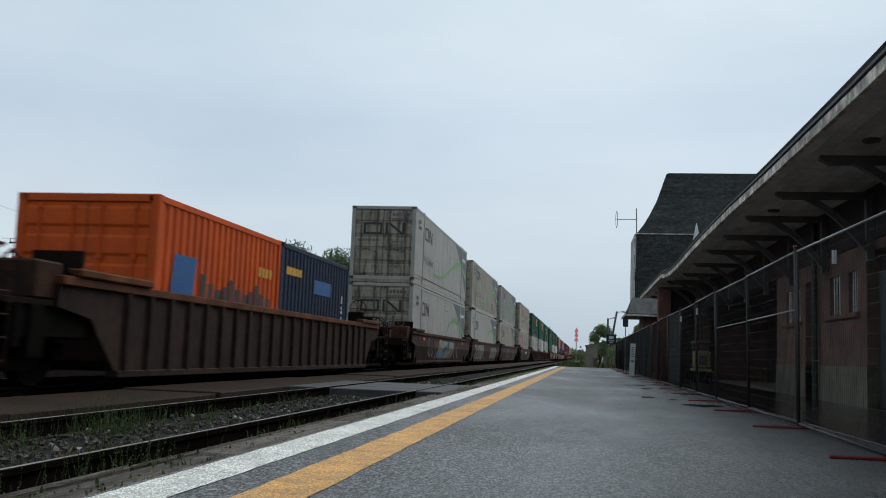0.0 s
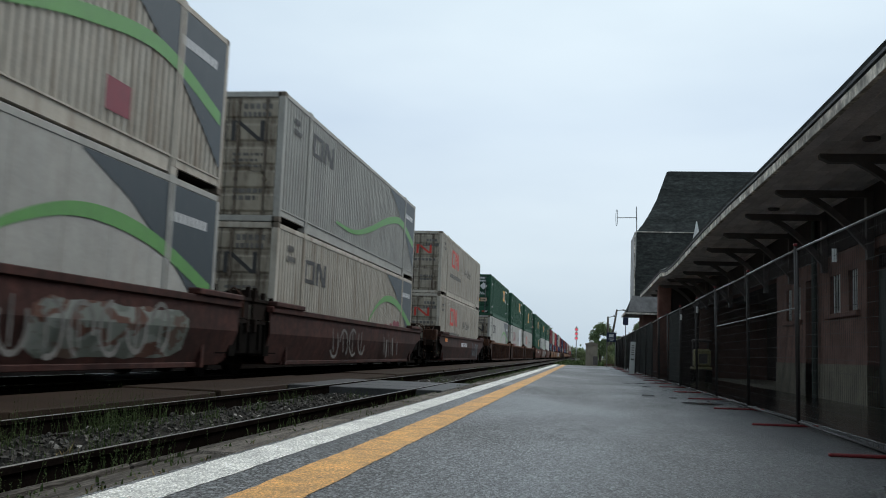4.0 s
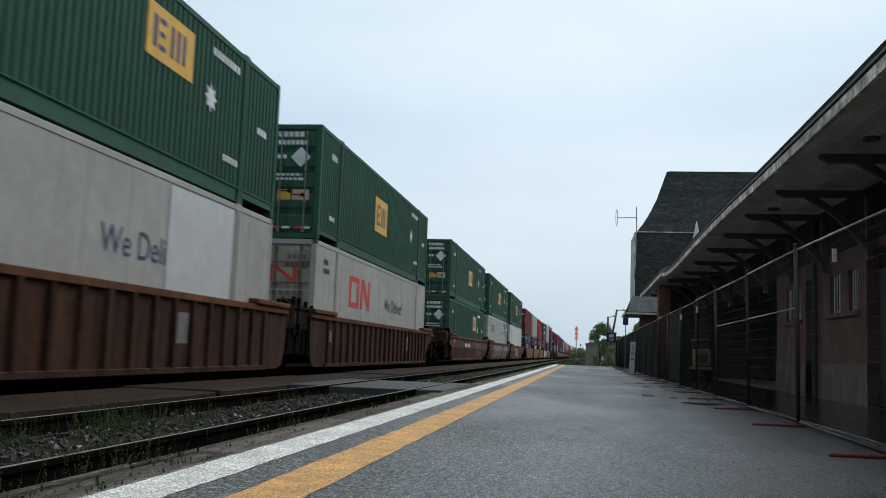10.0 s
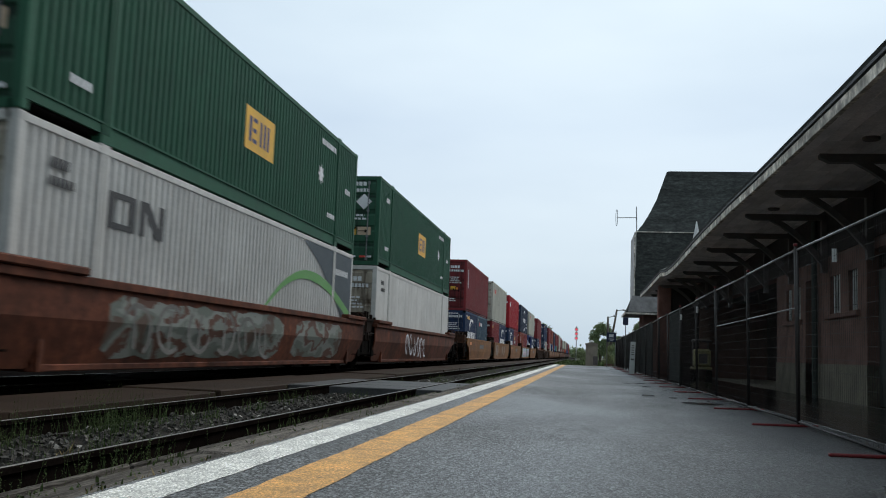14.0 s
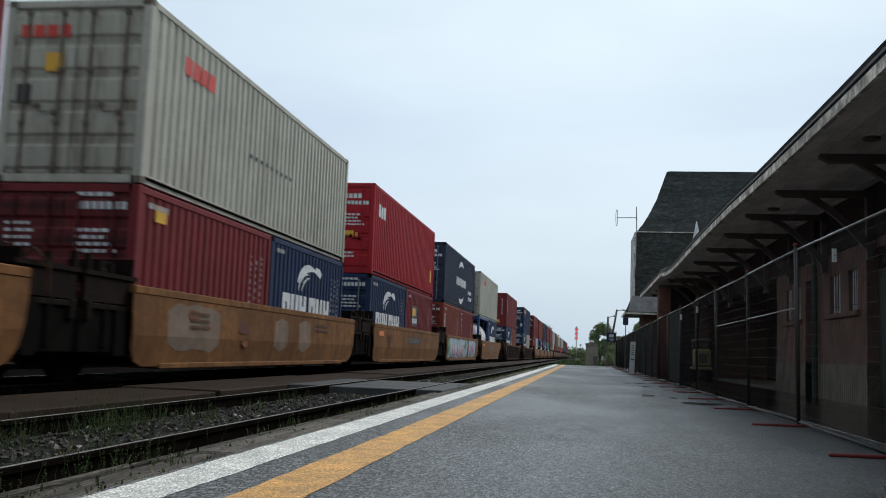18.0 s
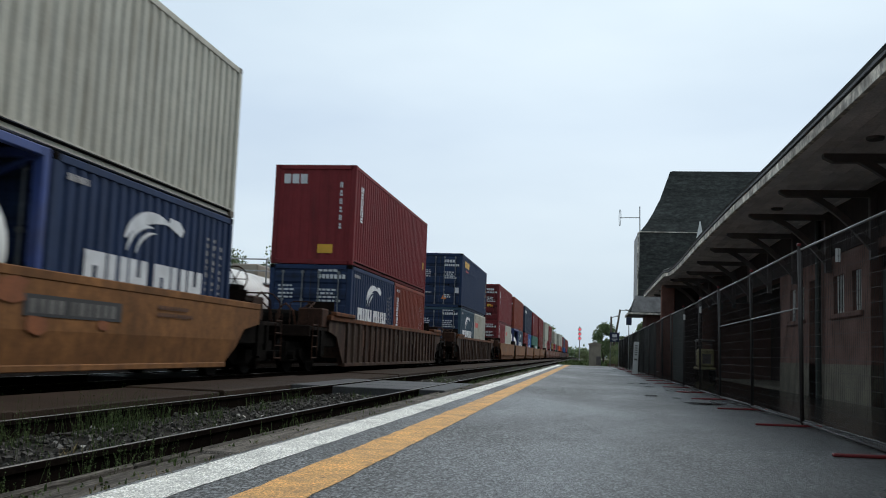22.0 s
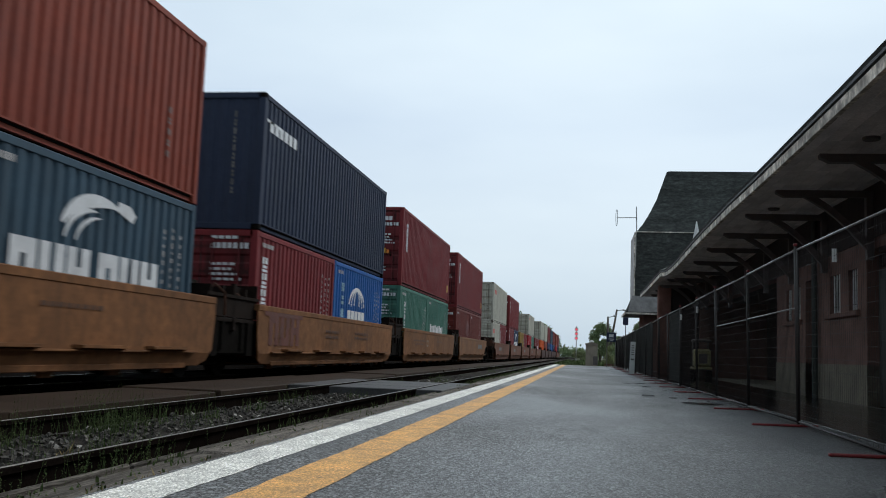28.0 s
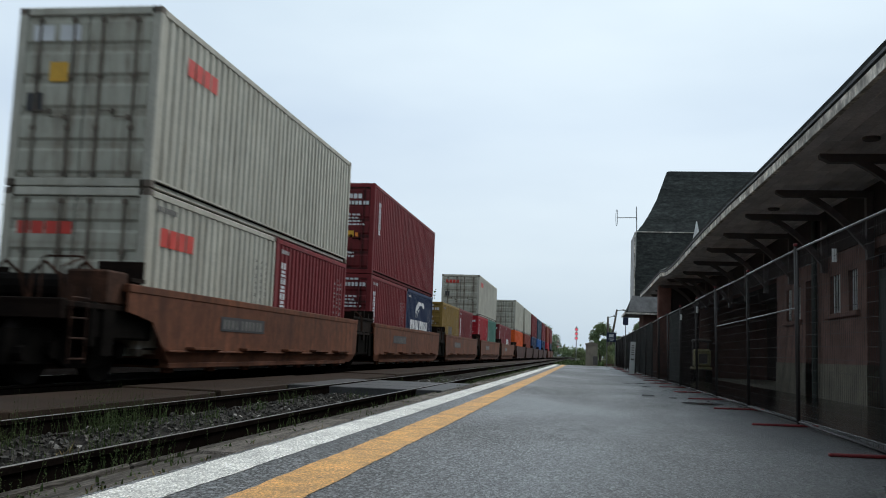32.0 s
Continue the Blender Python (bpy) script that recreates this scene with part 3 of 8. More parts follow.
v, f = [], []
for k in range(26000):
    y = -4 + 110 * rs.random() ** 1.3
    x = -18.0 + rs.gauss(0, 0.6)
    h = 1.15 + 0.5 * noise.noise((y * 0.35, 2.0, 0))
    z = -0.3 + h * rs.random() ** 0.8
    s = rs.uniform(0.05, 0.12)
    q = Euler((rs.uniform(0, 6.28), rs.uniform(0, 6.28), rs.uniform(0, 6.28))).to_matrix()
    o = len(v)
    for p in ((-s, -s * 0.4, 0), (s * 0.2, -s * 0.5, s * 0.2), (s, 0, 0), (s * 0.1, s * 0.5, s * 0.15)):
        v.append(tuple(Vector((x, y, z)) + q @ Vector(p)))
    f.append((o, o + 1, o + 2, o + 3))
me = bpy.data.meshes.new("scrub")
me.from_pydata(v, [], f)
me.materials.append(LEAF)
tagged(new("scrub", me), "low green scrub behind the siding", "scrub", kind="stuff")

# ---------------------------------------------------------------- the train
MOVERS = []          # (thing, x, place along the train, z)
SPEED, GAIN = 13.7593, 0.0027


def paint(name, color, dirt=(0.12, 0.085, 0.06), amt=0.45, rough=0.5, var=0.10):
    wagon = name.endswith("wagon_paint")
    smooth_ = "tan" in name or "orange" in name
    return mat(name, color, rough + 0.15, var=var, scale=0.9, fine=25, bump=0.12, dirt=dirt, dirt_amt=amt, streak=1, spec=0.18, patch=(0.24 if smooth_ else 0.45) if wagon else 0.07, speck=(0.18 if smooth_ else 0.30) if wagon else 0.04, speck_scale=5.0)


P = {
    "white": paint("white_container_paint", (0.375, 0.375, 0.35), (0.25, 0.22, 0.18), 0.35),
    "cream": paint("dirty_cream_container_paint", (0.47, 0.44, 0.38), (0.21, 0.15, 0.10), 0.75),
    "snow": paint("bright_white_container_paint", (0.53, 0.53, 0.51), (0.33, 0.30, 0.26), 0.3),
    "grey": paint("pale_grey_container_paint", (0.47, 0.46, 0.395), (0.22, 0.19, 0.14), 0.55),
    "green": paint("green_container_paint", (0.026, 0.096, 0.058), (0.025, 0.055, 0.042), 0.4),
    "orange": paint("orange_container_paint", (0.62, 0.098, 0.016), (0.20, 0.05, 0.02), 0.4),
    "navy": paint("navy_container_paint", (0.026, 0.037, 0.068), (0.03, 0.04, 0.06), 0.5),
    "blue": paint("blue_container_paint", (0.019, 0.037, 0.090), (0.022, 0.03, 0.05), 0.5),
    "slate": paint("slate_blue_container_paint", (0.042, 0.080, 0.115), (0.04, 0.05, 0.06), 0.5),
    "royal": paint("bright_blue_container_paint", (0.015, 0.105, 0.34), (0.03, 0.06, 0.12), 0.4),
    "maroon": paint("maroon_container_paint", (0.19, 0.028, 0.032), (0.06, 0.016, 0.016), 0.5),
    "rust": paint("rust_red_container_paint", (0.225, 0.048, 0.029), (0.09, 0.025, 0.018), 0.5),
    "oxide": paint("oxide_red_container_paint", (0.150, 0.027, 0.022), (0.055, 0.018, 0.014), 0.6),
    "red": paint("red_container_paint", (0.36, 0.018, 0.028), (0.13, 0.02, 0.02), 0.4),
    "teal": paint("teal_container_paint", (0.064, 0.182, 0.140), (0.045, 0.09, 0.07), 0.5),
    "yellow": paint("yellow_container_paint", (0.27, 0.175, 0.045), (0.15, 0.09, 0.03), 0.5),
    "grime": paint("grimy_door_paint", (0.35, 0.31, 0.245), (0.12, 0.070, 0.042), 0.8, 0.6, 0.16),
    "w_dark": paint("dark_brown_wagon_paint", (0.052, 0.020, 0.016), (0.022, 0.013, 0.011), 0.7, 0.6, 0.25),
    "w_soot": paint("soot_brown_wagon_paint", (0.024, 0.0125, 0.0088), (0.048, 0.030, 0.021), 0.6, 0.65, 0.35),
    "w_brown": paint("red_brown_wagon_paint", (0.100, 0.032, 0.017), (0.040, 0.019, 0.012), 0.7, 0.6, 0.2),
    "w_rust": paint("rust_brown_wagon_paint", (0.030, 0.0115, 0.0068), (0.105, 0.040, 0.017), 0.75, 0.65, 0.4),
    "w_weath": paint("weathered_brown_wagon_paint", (0.034, 0.016, 0.0105), (0.110, 0.078, 0.056), 0.85, 0.65, 0.4),
    "w_yel": paint("orange_yellow_wagon_paint", (0.195, 0.088, 0.031), (0.085, 0.036, 0.017), 0.85, 0.6, 0.22),
    "w_tan": paint("tan_orange_wagon_paint", (0.172, 0.076, 0.031), (0.090, 0.042, 0.020), 0.6, 0.6, 0.12),
    "w_rb": paint("faded_red_orange_wagon_paint", (0.138, 0.052, 0.027), (0.048, 0.021, 0.013), 0.9, 0.6, 0.18),
}
P["w_chord"] = paint("orange_rust_wagon_paint", (0.125, 0.045, 0.018), (0.035, 0.016, 0.010), 0.9, 0.65, 0.25)
P["w_gear"] = paint("rusty_gear_wagon_paint", (0.046, 0.020, 0.0115), (0.012, 0.008, 0.006), 0.8, 0.7, 0.3)
ROD = mat("dull_lock_rod_steel", (0.17, 0.18, 0.19), 0.5, metal=0.5, var=0.2, scale=5, fine=60, bump=0.1)
RUST_ROD = mat("rusty_lock_rod_steel", (0.13, 0.105, 0.08), 0.7, var=0.35, scale=4, fine=40, bump=0.2)
GASKET = mat("black_door_gasket", (0.014, 0.014, 0.014), 0.7, var=0.2)
INK = {
    "black": mat("black_stencil", (0.03, 0.03, 0.032), 0.6, var=0.2), "white": mat("white_stencil", (0.62, 0.64, 0.66), 0.6, var=0.15),
    "red": mat("red_stencil", (0.55, 0.045, 0.03), 0.6, var=0.15), "wine": mat("wine_red_stencil", (0.21, 0.035, 0.055), 0.6, var=0.15),
    "yellow": mat("yellow_stencil", (0.68, 0.38, 0.035), 0.6, var=0.12), "navy": mat("navy_stencil", (0.03, 0.04, 0.12), 0.6, var=0.1),
    "green": mat("green_swoosh_paint", (0.105, 0.29, 0.075), 0.5, var=0.1), "charcoal": mat("charcoal_corner_paint", (0.028, 0.042, 0.052), 0.5, var=0.1),
    "blue": mat("blue_stencil", (0.016, 0.10, 0.28), 0.6, var=0.1), "grey": mat("grey_stencil", (0.135, 0.130, 0.122), 0.7, var=0.4, scale=4.0),
    "wash": mat("painted_over_patch", (0.20, 0.145, 0.105), 0.75, var=0.35, scale=2.5, dirt=(0.15, 0.065, 0.03), dirt_amt=0.7), "tan": mat("beige_plate", (0.50, 0.38, 0.27), 0.6, var=0.15), "oxide": mat("faded_maroon_stencil", (0.105, 0.030, 0.020), 0.7, var=0.25), "silver": mat("aluminium_patch", (0.52, 0.53, 0.535), 0.4, var=0.08), "orange": mat("orange_reflector", (0.75, 0.22, 0.03), 0.5, var=0.1),
    "faded": mat("faded_pale_spray_paint", (0.20, 0.155, 0.11), 0.7, var=0.35, scale=2.0), "smear": mat("rust_orange_smear", (0.20, 0.062, 0.018), 0.75, var=0.35, scale=2.0), "stain": mat("dark_brown_stain", (0.085, 0.035, 0.017), 0.75, var=0.3, scale=2.0),
    "grime": mat("pale_dirt_runs", (0.105, 0.072, 0.050), 0.85, var=0.4, scale=3.0),
    "slate": mat("dull_blue_spray_paint", (0.10, 0.14, 0.16), 0.7, var=0.3),
    "pink": mat("pink_spray_paint", (0.45, 0.16, 0.30), 0.7, var=0.3), "mint": mat("pale_green_spray_paint", (0.22, 0.40, 0.20), 0.7, var=0.3),
    "pale": mat("worn_white_stencil", (0.34, 0.33, 0.33), 0.65, var=0.3, scale=6.0), "sky": mat("pale_blue_spray_paint", (0.25, 0.42, 0.52), 0.7, var=0.3), "lilac": mat("lilac_spray_paint", (0.36, 0.32, 0.46), 0.7, var=0.3),
}


def door_paint(name, color, dirt, amt, lines=1.0, panel=0.524, rods=(0.24, 0.88)):
    """Door-leaf paint: streaks that run down from the panel joints and grime that lies along them."""
    m = bpy.data.materials.new(name)
    m.use_nodes = True
    nt = m.node_tree
    b = nt.nodes["Principled BSDF"]
    b.inputs["Roughness"].default_value, b.inputs["Specular IOR Level"].default_value = 0.62, 0.2
    tc, info = nt.nodes.new("ShaderNodeTexCoord"), nt.nodes.new("ShaderNodeObjectInfo")
    sh = nt.nodes.new("ShaderNodeVectorMath")
    sh.operation = "SCALE"
    sh.inputs[0].default_value = (31.0, 17.0, 23.0)
    nt.links.new(info.outputs["Random"], sh.inputs["Scale"])

    def noise_at(scale, stretch, detail=5.0):
        mp, n = nt.nodes.new("ShaderNodeMapping"), nt.nodes.new("ShaderNodeTexNoise")
        mp.inputs["Scale"].default_value = stretch
        nt.links.new(tc.outputs["Object"], mp.inputs["Vector"])
        nt.links.new(sh.outputs["Vector"], mp.inputs["Location"])
        nt.links.new(mp.outputs["Vector"], n.inputs["Vector"])
        n.inputs["Scale"].default_value, n.inputs["Detail"].default_value, n.inputs["Roughness"].default_value = scale, detail, 0.65
        return n.outputs["Fac"]

    def calc(op, a, c=0.0, clamp=False):
        x = nt.nodes.new("ShaderNodeMath")
        x.operation, x.use_clamp = op, clamp
        for sock, val in zip(x.inputs, (a, c)):
            if isinstance(val, (int, float)):
                sock.default_value = val
            else:
                nt.links.new(val, sock)
        return x.outputs[0]

    sep = nt.nodes.new("ShaderNodeSeparateXYZ")
    nt.links.new(tc.outputs["Object"], sep.inputs[0])
    u = calc("FRACT", calc("DIVIDE", sep.outputs["Z"], panel))
    joint = calc("POWER", calc("MULTIPLY", calc("ABSOLUTE", calc("SUBTRACT", u, 0.5)), 2.0), 5.0)          # 1 at a joint, 0 in a panel
    streak = calc("MULTIPLY", calc("SUBTRACT", noise_at(1.0, (8.0, 8.0, 0.7)), 0.42), 4.5, True)
    blot = calc("MULTIPLY", calc("SUBTRACT", noise_at(1.0, (2.2, 2.2, 1.4)), 0.34), 4.0, True)
    near = calc("MINIMUM", calc("ABSOLUTE", calc("SUBTRACT", sep.outputs["X"], rods[0])), calc("ABSOLUTE", calc("SUBTRACT", sep.outputs["X"], rods[1])))
    beside = calc("SUBTRACT", 1.0, calc("MULTIPLY", near, 15.0), True)          # rust and the rods' own shade, put into the colour as dark lines
    rusty = calc("MULTIPLY", beside, calc("MULTIPLY", noise_at(1.0, (5.0, 5.0, 1.1)), 1.5, True))
    joint = calc("MAXIMUM", calc("MULTIPLY", joint, lines), rusty)
    f = calc("ADD", calc("MULTIPLY", joint, calc("ADD", calc("MULTIPLY", blot, 0.6), 0.4)), calc("MULTIPLY", calc("MULTIPLY", streak, blot), 0.9), True)
    f = calc("MULTIPLY", f, amt)
    base = nt.nodes.new("ShaderNodeValToRGB")
    base.color_ramp.elements[0].position, base.color_ramp.elements[0].color = 0.3, (*[c * 0.82 for c in color], 1)
    base.color_ramp.elements[1].position, base.color_ramp.elements[1].color = 0.7, (*[c * 1.12 for c in color], 1)
    nt.links.new(noise_at(1.6, (1, 1, 0.5)), base.inputs["Fac"])
    mx = nt.nodes.new("ShaderNodeMixRGB")
    nt.links.new(f, mx.inputs[0])
    nt.links.new(base.outputs["Color"], mx.inputs[1])
    mx.inputs[2].default_value = (*dirt, 1)
    nt.links.new(mx.outputs["Color"], b.inputs["Base Color"])
    return m


DOORS = {
    "pale": door_paint("grimy_white_door_paint", (0.345, 0.315, 0.255), (0.050, 0.030, 0.019), 0.95, 0.35),
    "grey": door_paint("rust_edged_grey_door_paint", (0.42, 0.42, 0.355), (0.11, 0.070, 0.042), 0.62, 0.45),
    "green": door_paint("grimy_green_door_paint", (0.026, 0.092, 0.056), (0.010, 0.022, 0.016), 0.9),
    "maroon": door_paint("grimy_maroon_door_paint", (0.140, 0.020, 0.023), (0.030, 0.010, 0.010), 0.9),
    "rust": door_paint("grimy_rust_red_door_paint", (0.19, 0.040, 0.026), (0.045, 0.018, 0.013), 0.9),
    "blue": door_paint("grimy_blue_door_paint", (0.019, 0.037, 0.090), (0.010, 0.014, 0.024), 0.8),
    "teal": door_paint("grimy_teal_door_paint", (0.064, 0.182, 0.140), (0.030, 0.055, 0.040), 0.8),
}
DIM = {"53c": (16.15, 2.90, 2.59), "53s": (16.15, 2.90, 2.59), "40h": (12.19, 2.90, 2.44), "40": (12.19, 2.59, 2.44), "20": (6.06, 2.59, 2.44)}


def corrugated(length, height, pitch, depth, y0, z0, z1):
    """A wall in the plane x = 0, from y0 over the given length, with upright folds that go depth towards -x."""
    b = bmesh.new()
    n = max(1, int(round(length / pitch)))
    p = length / n
    prof = []
    for k in range(n):
        y = y0 + k * p
        prof += [(0, y), (0, y + p * 0.42), (-depth, y + p * 0.54), (-depth, y + p * 0.88)]
    prof.append((0, y0 + length))
    lo = [b.verts.new((x, y, z0)) for x, y in prof]
    hi = [b.verts.new((x, y, z1)) for x, y in prof]
    for i in range(len(prof) - 1):
        b.faces.new((lo[i], lo[i + 1], hi[i + 1], hi[i]))
    # a back skin gives the wall its thickness
    bk = [b.verts.new(c) for c in ((-depth - 0.012, y0, z0), (-depth - 0.012, y0 + length, z0), (-depth - 0.012, y0 + length, z1), (-depth - 0.012, y0, z1))]
    b.faces.new(bk)
    return b


def flat_wall(y0, y1, z0, z1, seams):
    """A smooth sheet wall with slightly proud upright seams."""
    prof = [(-0.03, y0), (0.0, y0)]
    for k in range(1, seams):
        y = y0 + (y1 - y0) * k / seams
        prof += [(0.0, y - 0.022), (0.004, y - 0.018), (0.004, y + 0.018), (0.0, y + 0.022)]
    prof += [(0.0, y1), (-0.03, y1)]
    return sweep(bmesh.new(), [(x, y, z0) for x, y in prof], (0, 0, z0), (0, 0, z1))


def door_leaf(w, h, panels):
    """One leaf, pressed into raised panels with recessed bands between."""
    ph = h / panels
    prof = [(0.035, 0.0), (-0.012, 0.0)]
    for k in range(panels):
        prof += [(-0.012, k * ph + 0.06), (-0.040, k * ph + 0.11), (-0.040, (k + 1) * ph - 0.11), (-0.012, (k + 1) * ph - 0.06)]
    prof += [(-0.012, h), (0.035, h)]
    return sweep(bmesh.new(), [(0, y, z) for y, z in prof], (0, 0, 0), (w, 0, 0))


def lock_rod(h):
    b = bmesh.new()
    bar(b, (0, 0, 0.03), (0, 0, h - 0.03), 0.019, 6)
    for z in (0.05, h * 0.30, h * 0.62, h - 0.08):
        box(b, -0.04, 0.04, -0.025, 0.02, z - 0.035, z + 0.035)
    return b


def lock_handle(h):
    b = bmesh.new()
    box(b, 0.0, 0.30, -0.030, -0.015, h * 0.36 + 0.006, h * 0.36 + 0.026)
    box(b, 0.22, 0.27, -0.026, 0.012, h * 0.36 - 0.03, h * 0.36 + 0.055)
    return b


def gasket(dw, dh):
    b = bmesh.new()
    for x in (-dw - 0.014, -0.012, dw - 0.002):
        box(b, x, x + 0.022, -0.006, 0.02, 0.0, dh)
    for z in (-0.016, dh - 0.006):
        box(b, -dw, dw, -0.006, 0.02, z, z + 0.02)
    return b


def casting():
    return bevbox(-0.089, 0.089, 0, 0.162, 0, 0.118, 0.008)


def flat_mark(polys, face):
    """Painted shapes, each a list of corners (a, b) on a wall; face 'side' lies in x = 0 and 'end' in y = 0."""
    b = bmesh.new()
    for i, poly in enumerate(polys):
        e = 0.0005 * (i % 6)          # overlapping strokes lie on one another
        if face == "side":
            lo = [b.verts.new((e, p[0], p[1])) for p in poly]
        else:
            lo = [b.verts.new((p[0], -e, p[1])) for p in poly]
        b.faces.new(lo)
    return b


def paint_on(c, ink, shapes, face, m):
    if not shapes:
        return
    o = part("painted_sign", flat_mark(shapes, face), INK[ink], c, m=m)
    if len(shapes) > 1:
        tagged(o, kind="stuff")


def rect(a0, b0, a1, b1, sl=0.0):
    return [(a0, b0), (a1, b0), (a1 + sl, b1), (a0 + sl, b1)]


def frame_logo(a, b, w, h, t=None):
    """The railway's sign as a plain shape: an outlined box and slanting bars."""
    t = t or w * 0.10
    hw = w * 0.46
    return [rect(a, b, a + t, b + h), rect(a + t, b, a + hw, b + h * 0.17), rect(a + t, b + h * 0.83, a + hw, b + h), rect(a + hw - t, b + h * .17, a + hw, b + h * .83),
            rect(a + w * 0.54, b, a + w * 0.54 + t, b + h), rect(a + w - t * 1.45, b, a + w - t * 0.05, b + h, t * 1.3 - w * 0.42), rect(a + w - t, b, a + w, b + h)]


def bars(a, b, n, w, h, gap, tall=()):
    out = []
    for k in range(n):
        hh = h * (tall[k % len(tall)] if tall else 1)
        out.append(rect(a + k * (w + gap), b, a + k * (w + gap) + w, b + hh))
    return out


def column(a, b, n, w, h, gap):
    out = []
    for k in range(n):
        z = b - k * (h + gap)
        out += [rect(a, z - h, a + w, z - h * 0.62), rect(a + w * 0.1, z - h * 0.45, a + w * 0.9, z)] if k % 2 else [rect(a, z - h, a + w * 0.35, z), rect(a + w * 0.55, z - h, a + w, z)]
    return out


def arc_band(ca, cb, ra, rb, a0, a1, th, n=14, taper=True):
    out, prev = [], None
    for k in range(n + 1):
        u = k / n
        an = radians(a0 + (a1 - a0) * u)
        t = th * (math.sin(math.pi * min(1, u * 0.9 + 0.1)) if taper else 1) * 0.5 + 0.004
        p = [(ca + (ra - t) * math.cos(an), cb + (rb - t) * math.sin(an)), (ca + (ra + t) * math.cos(an), cb + (rb + t) * math.sin(an))]
        if prev:
            out.append([prev[0], prev[1], p[1], p[0]])
        prev = p
    return out


def block_row(a, b, n, w, h, gap, group=3):
    """A row of heavy white blocks, each two uprights with one tie, in groups."""
    out = []
    for k in range(n):
        x = a + k * (w + gap) + (k // group) * gap * 2.2
        t = w * 0.40
        out += [rect(x, b, x + t, b + h), rect(x + w - t, b, x + w, b + h)]
        z = (b + h * 0.74, b, b + h * 0.40)[k % 3]
        out.append(rect(x + t * 0.8, z, x + w - t * 0.8, z + h * 0.26))
    return out


def bird(a, b, s):
    """White swoosh with a forked tail over two groups of heavy white blocks, the line's sign as plain shapes."""
    out = arc_band(a + 2.0, b + 0.12, 1.05, 0.52, 168, 62, 0.20)
    out += arc_band(a + 1.75, b - 0.02, 0.72, 0.50, 172, 82, 0.08) + arc_band(a + 1.95, b - 0.06, 0.66, 0.46, 168, 92, 0.06)
    out += [[(a + 2.35, b + 0.58), (a + 2.85, b + 0.46), (a + 2.95, b + 0.58), (a + 2.75, b + 0.70), (a + 2.4, b + 0.72)]]
    return out + block_row(a - 0.1, b - 0.82, 6, 0.56, 0.76, 0.07)


def fine_columns(a, n, top=2.05, h=1.5, seed=1):
    """Upright columns of small lettering, as bars."""
    rr = random.Random(seed)
    out = []
    for k in range(n):
        z = top - rr.uniform(0, 0.15)
        while z > top - h * rr.uniform(0.75, 1.0):
            d = rr.uniform(0.04, 0.09)
            out.append(rect(a + 0.30 * k, z - d, a + 0.30 * k + rr.uniform(0.04, 0.07), z))
            z -= d + rr.uniform(0.04, 0.09)
    return out


def text_rows(a, b, rows, w, h, gap, seed=1):
    """Short rows of small lettering, as bars of uneven length."""
    rr = random.Random(seed)
    out = []
    for k in range(rows):
        x, z = a, b - k * (h + gap)
        end = a + w * rr.uniform(0.65, 1.0)
        while x < end:
            d = rr.uniform(0.06, 0.15)
            out.append(rect(x, z, min(x + d, end), z + h))
            x += d + 0.035
    return out


def star(a, b, r):
    return [[(a + (r if k % 2 == 0 else r * 0.55) * math.cos(math.pi * k / 8), b + (r if k % 2 == 0 else r * 0.55) * math.sin(math.pi * k / 8)) for k in range(16)]]


def text_mesh(body, size):
    cu = bpy.data.curves.new("lettering", "FONT")
    cu.body, cu.size, cu.extrude = body, size, 0.0
    ob = bpy.data.objects.new("lettering", cu)
    scene.collection.objects.link(ob)
    me = bpy.data.meshes.new_from_object(ob.evaluated_get(bpy.context.evaluated_depsgraph_get()))
    bpy.data.objects.remove(ob)
    bpy.data.curves.remove(cu)
    return me


WORDS = {}


def words(body, size, ink):
    k = (body, size, ink)
    if k not in WORDS:
        me = text_mesh(body, size)
        me.materials.clear()
        me.materials.append(INK[ink])
        WORDS[k] = me
    return WORDS[k]


SIDE_TEXT = Matrix(((0, 0, 1, 0), (1, 0, 0, 0), (0, 1, 0, 0), (0, 0, 0, 1)))     # letters run along +y, upright, facing +x


def lofted(stations):
    """One closed skin through rings of points, all of the same count."""
    b = bmesh.new()
    rings = [[b.verts.new(p) for p in ring] for ring in stations]
    n = len(rings[0])
    for r0, r1 in zip(rings, rings[1:]):
        for k in range(n):
            b.faces.new((r0[k], r0[(k + 1) % n], r1[(k + 1) % n], r1[k]))
    b.faces.new(rings[0])
    b.faces.new(rings[-1])
    bmesh.ops.recalc_face_normals(b, faces=b.faces[:])
    return b


def bottom_rail(ln, z0, long_):
    """The sill under a side wall, with a lip at its top; on a long box it is deep between the lifting posts and shallow past them."""
    def ring(y, low, web, lip):
        prof = ((-0.13, low), (web + 0.014, low), (web + 0.014, low + 0.022), (web, low + 0.026), (web, z0 - 0.032), (lip, z0 - 0.028), (lip, z0), (-0.13, z0))
        return [(x, y, z) for x, z in prof]
    if not long_:
        return lofted([ring(y, 0.03, -0.070, -0.012) for y in (0.1, ln - 0.1)])
    return lofted([ring(0.1, 0.135, -0.020, -0.004), ring(1.95, 0.135, -0.020, -0.004), ring(1.951, 0.02, -0.030, -0.004),
                   ring(ln - 1.951, 0.02, -0.030, -0.004), ring(ln - 1.95, 0.135, -0.020, -0.004), ring(ln - 0.1, 0.135, -0.020, -0.004)])


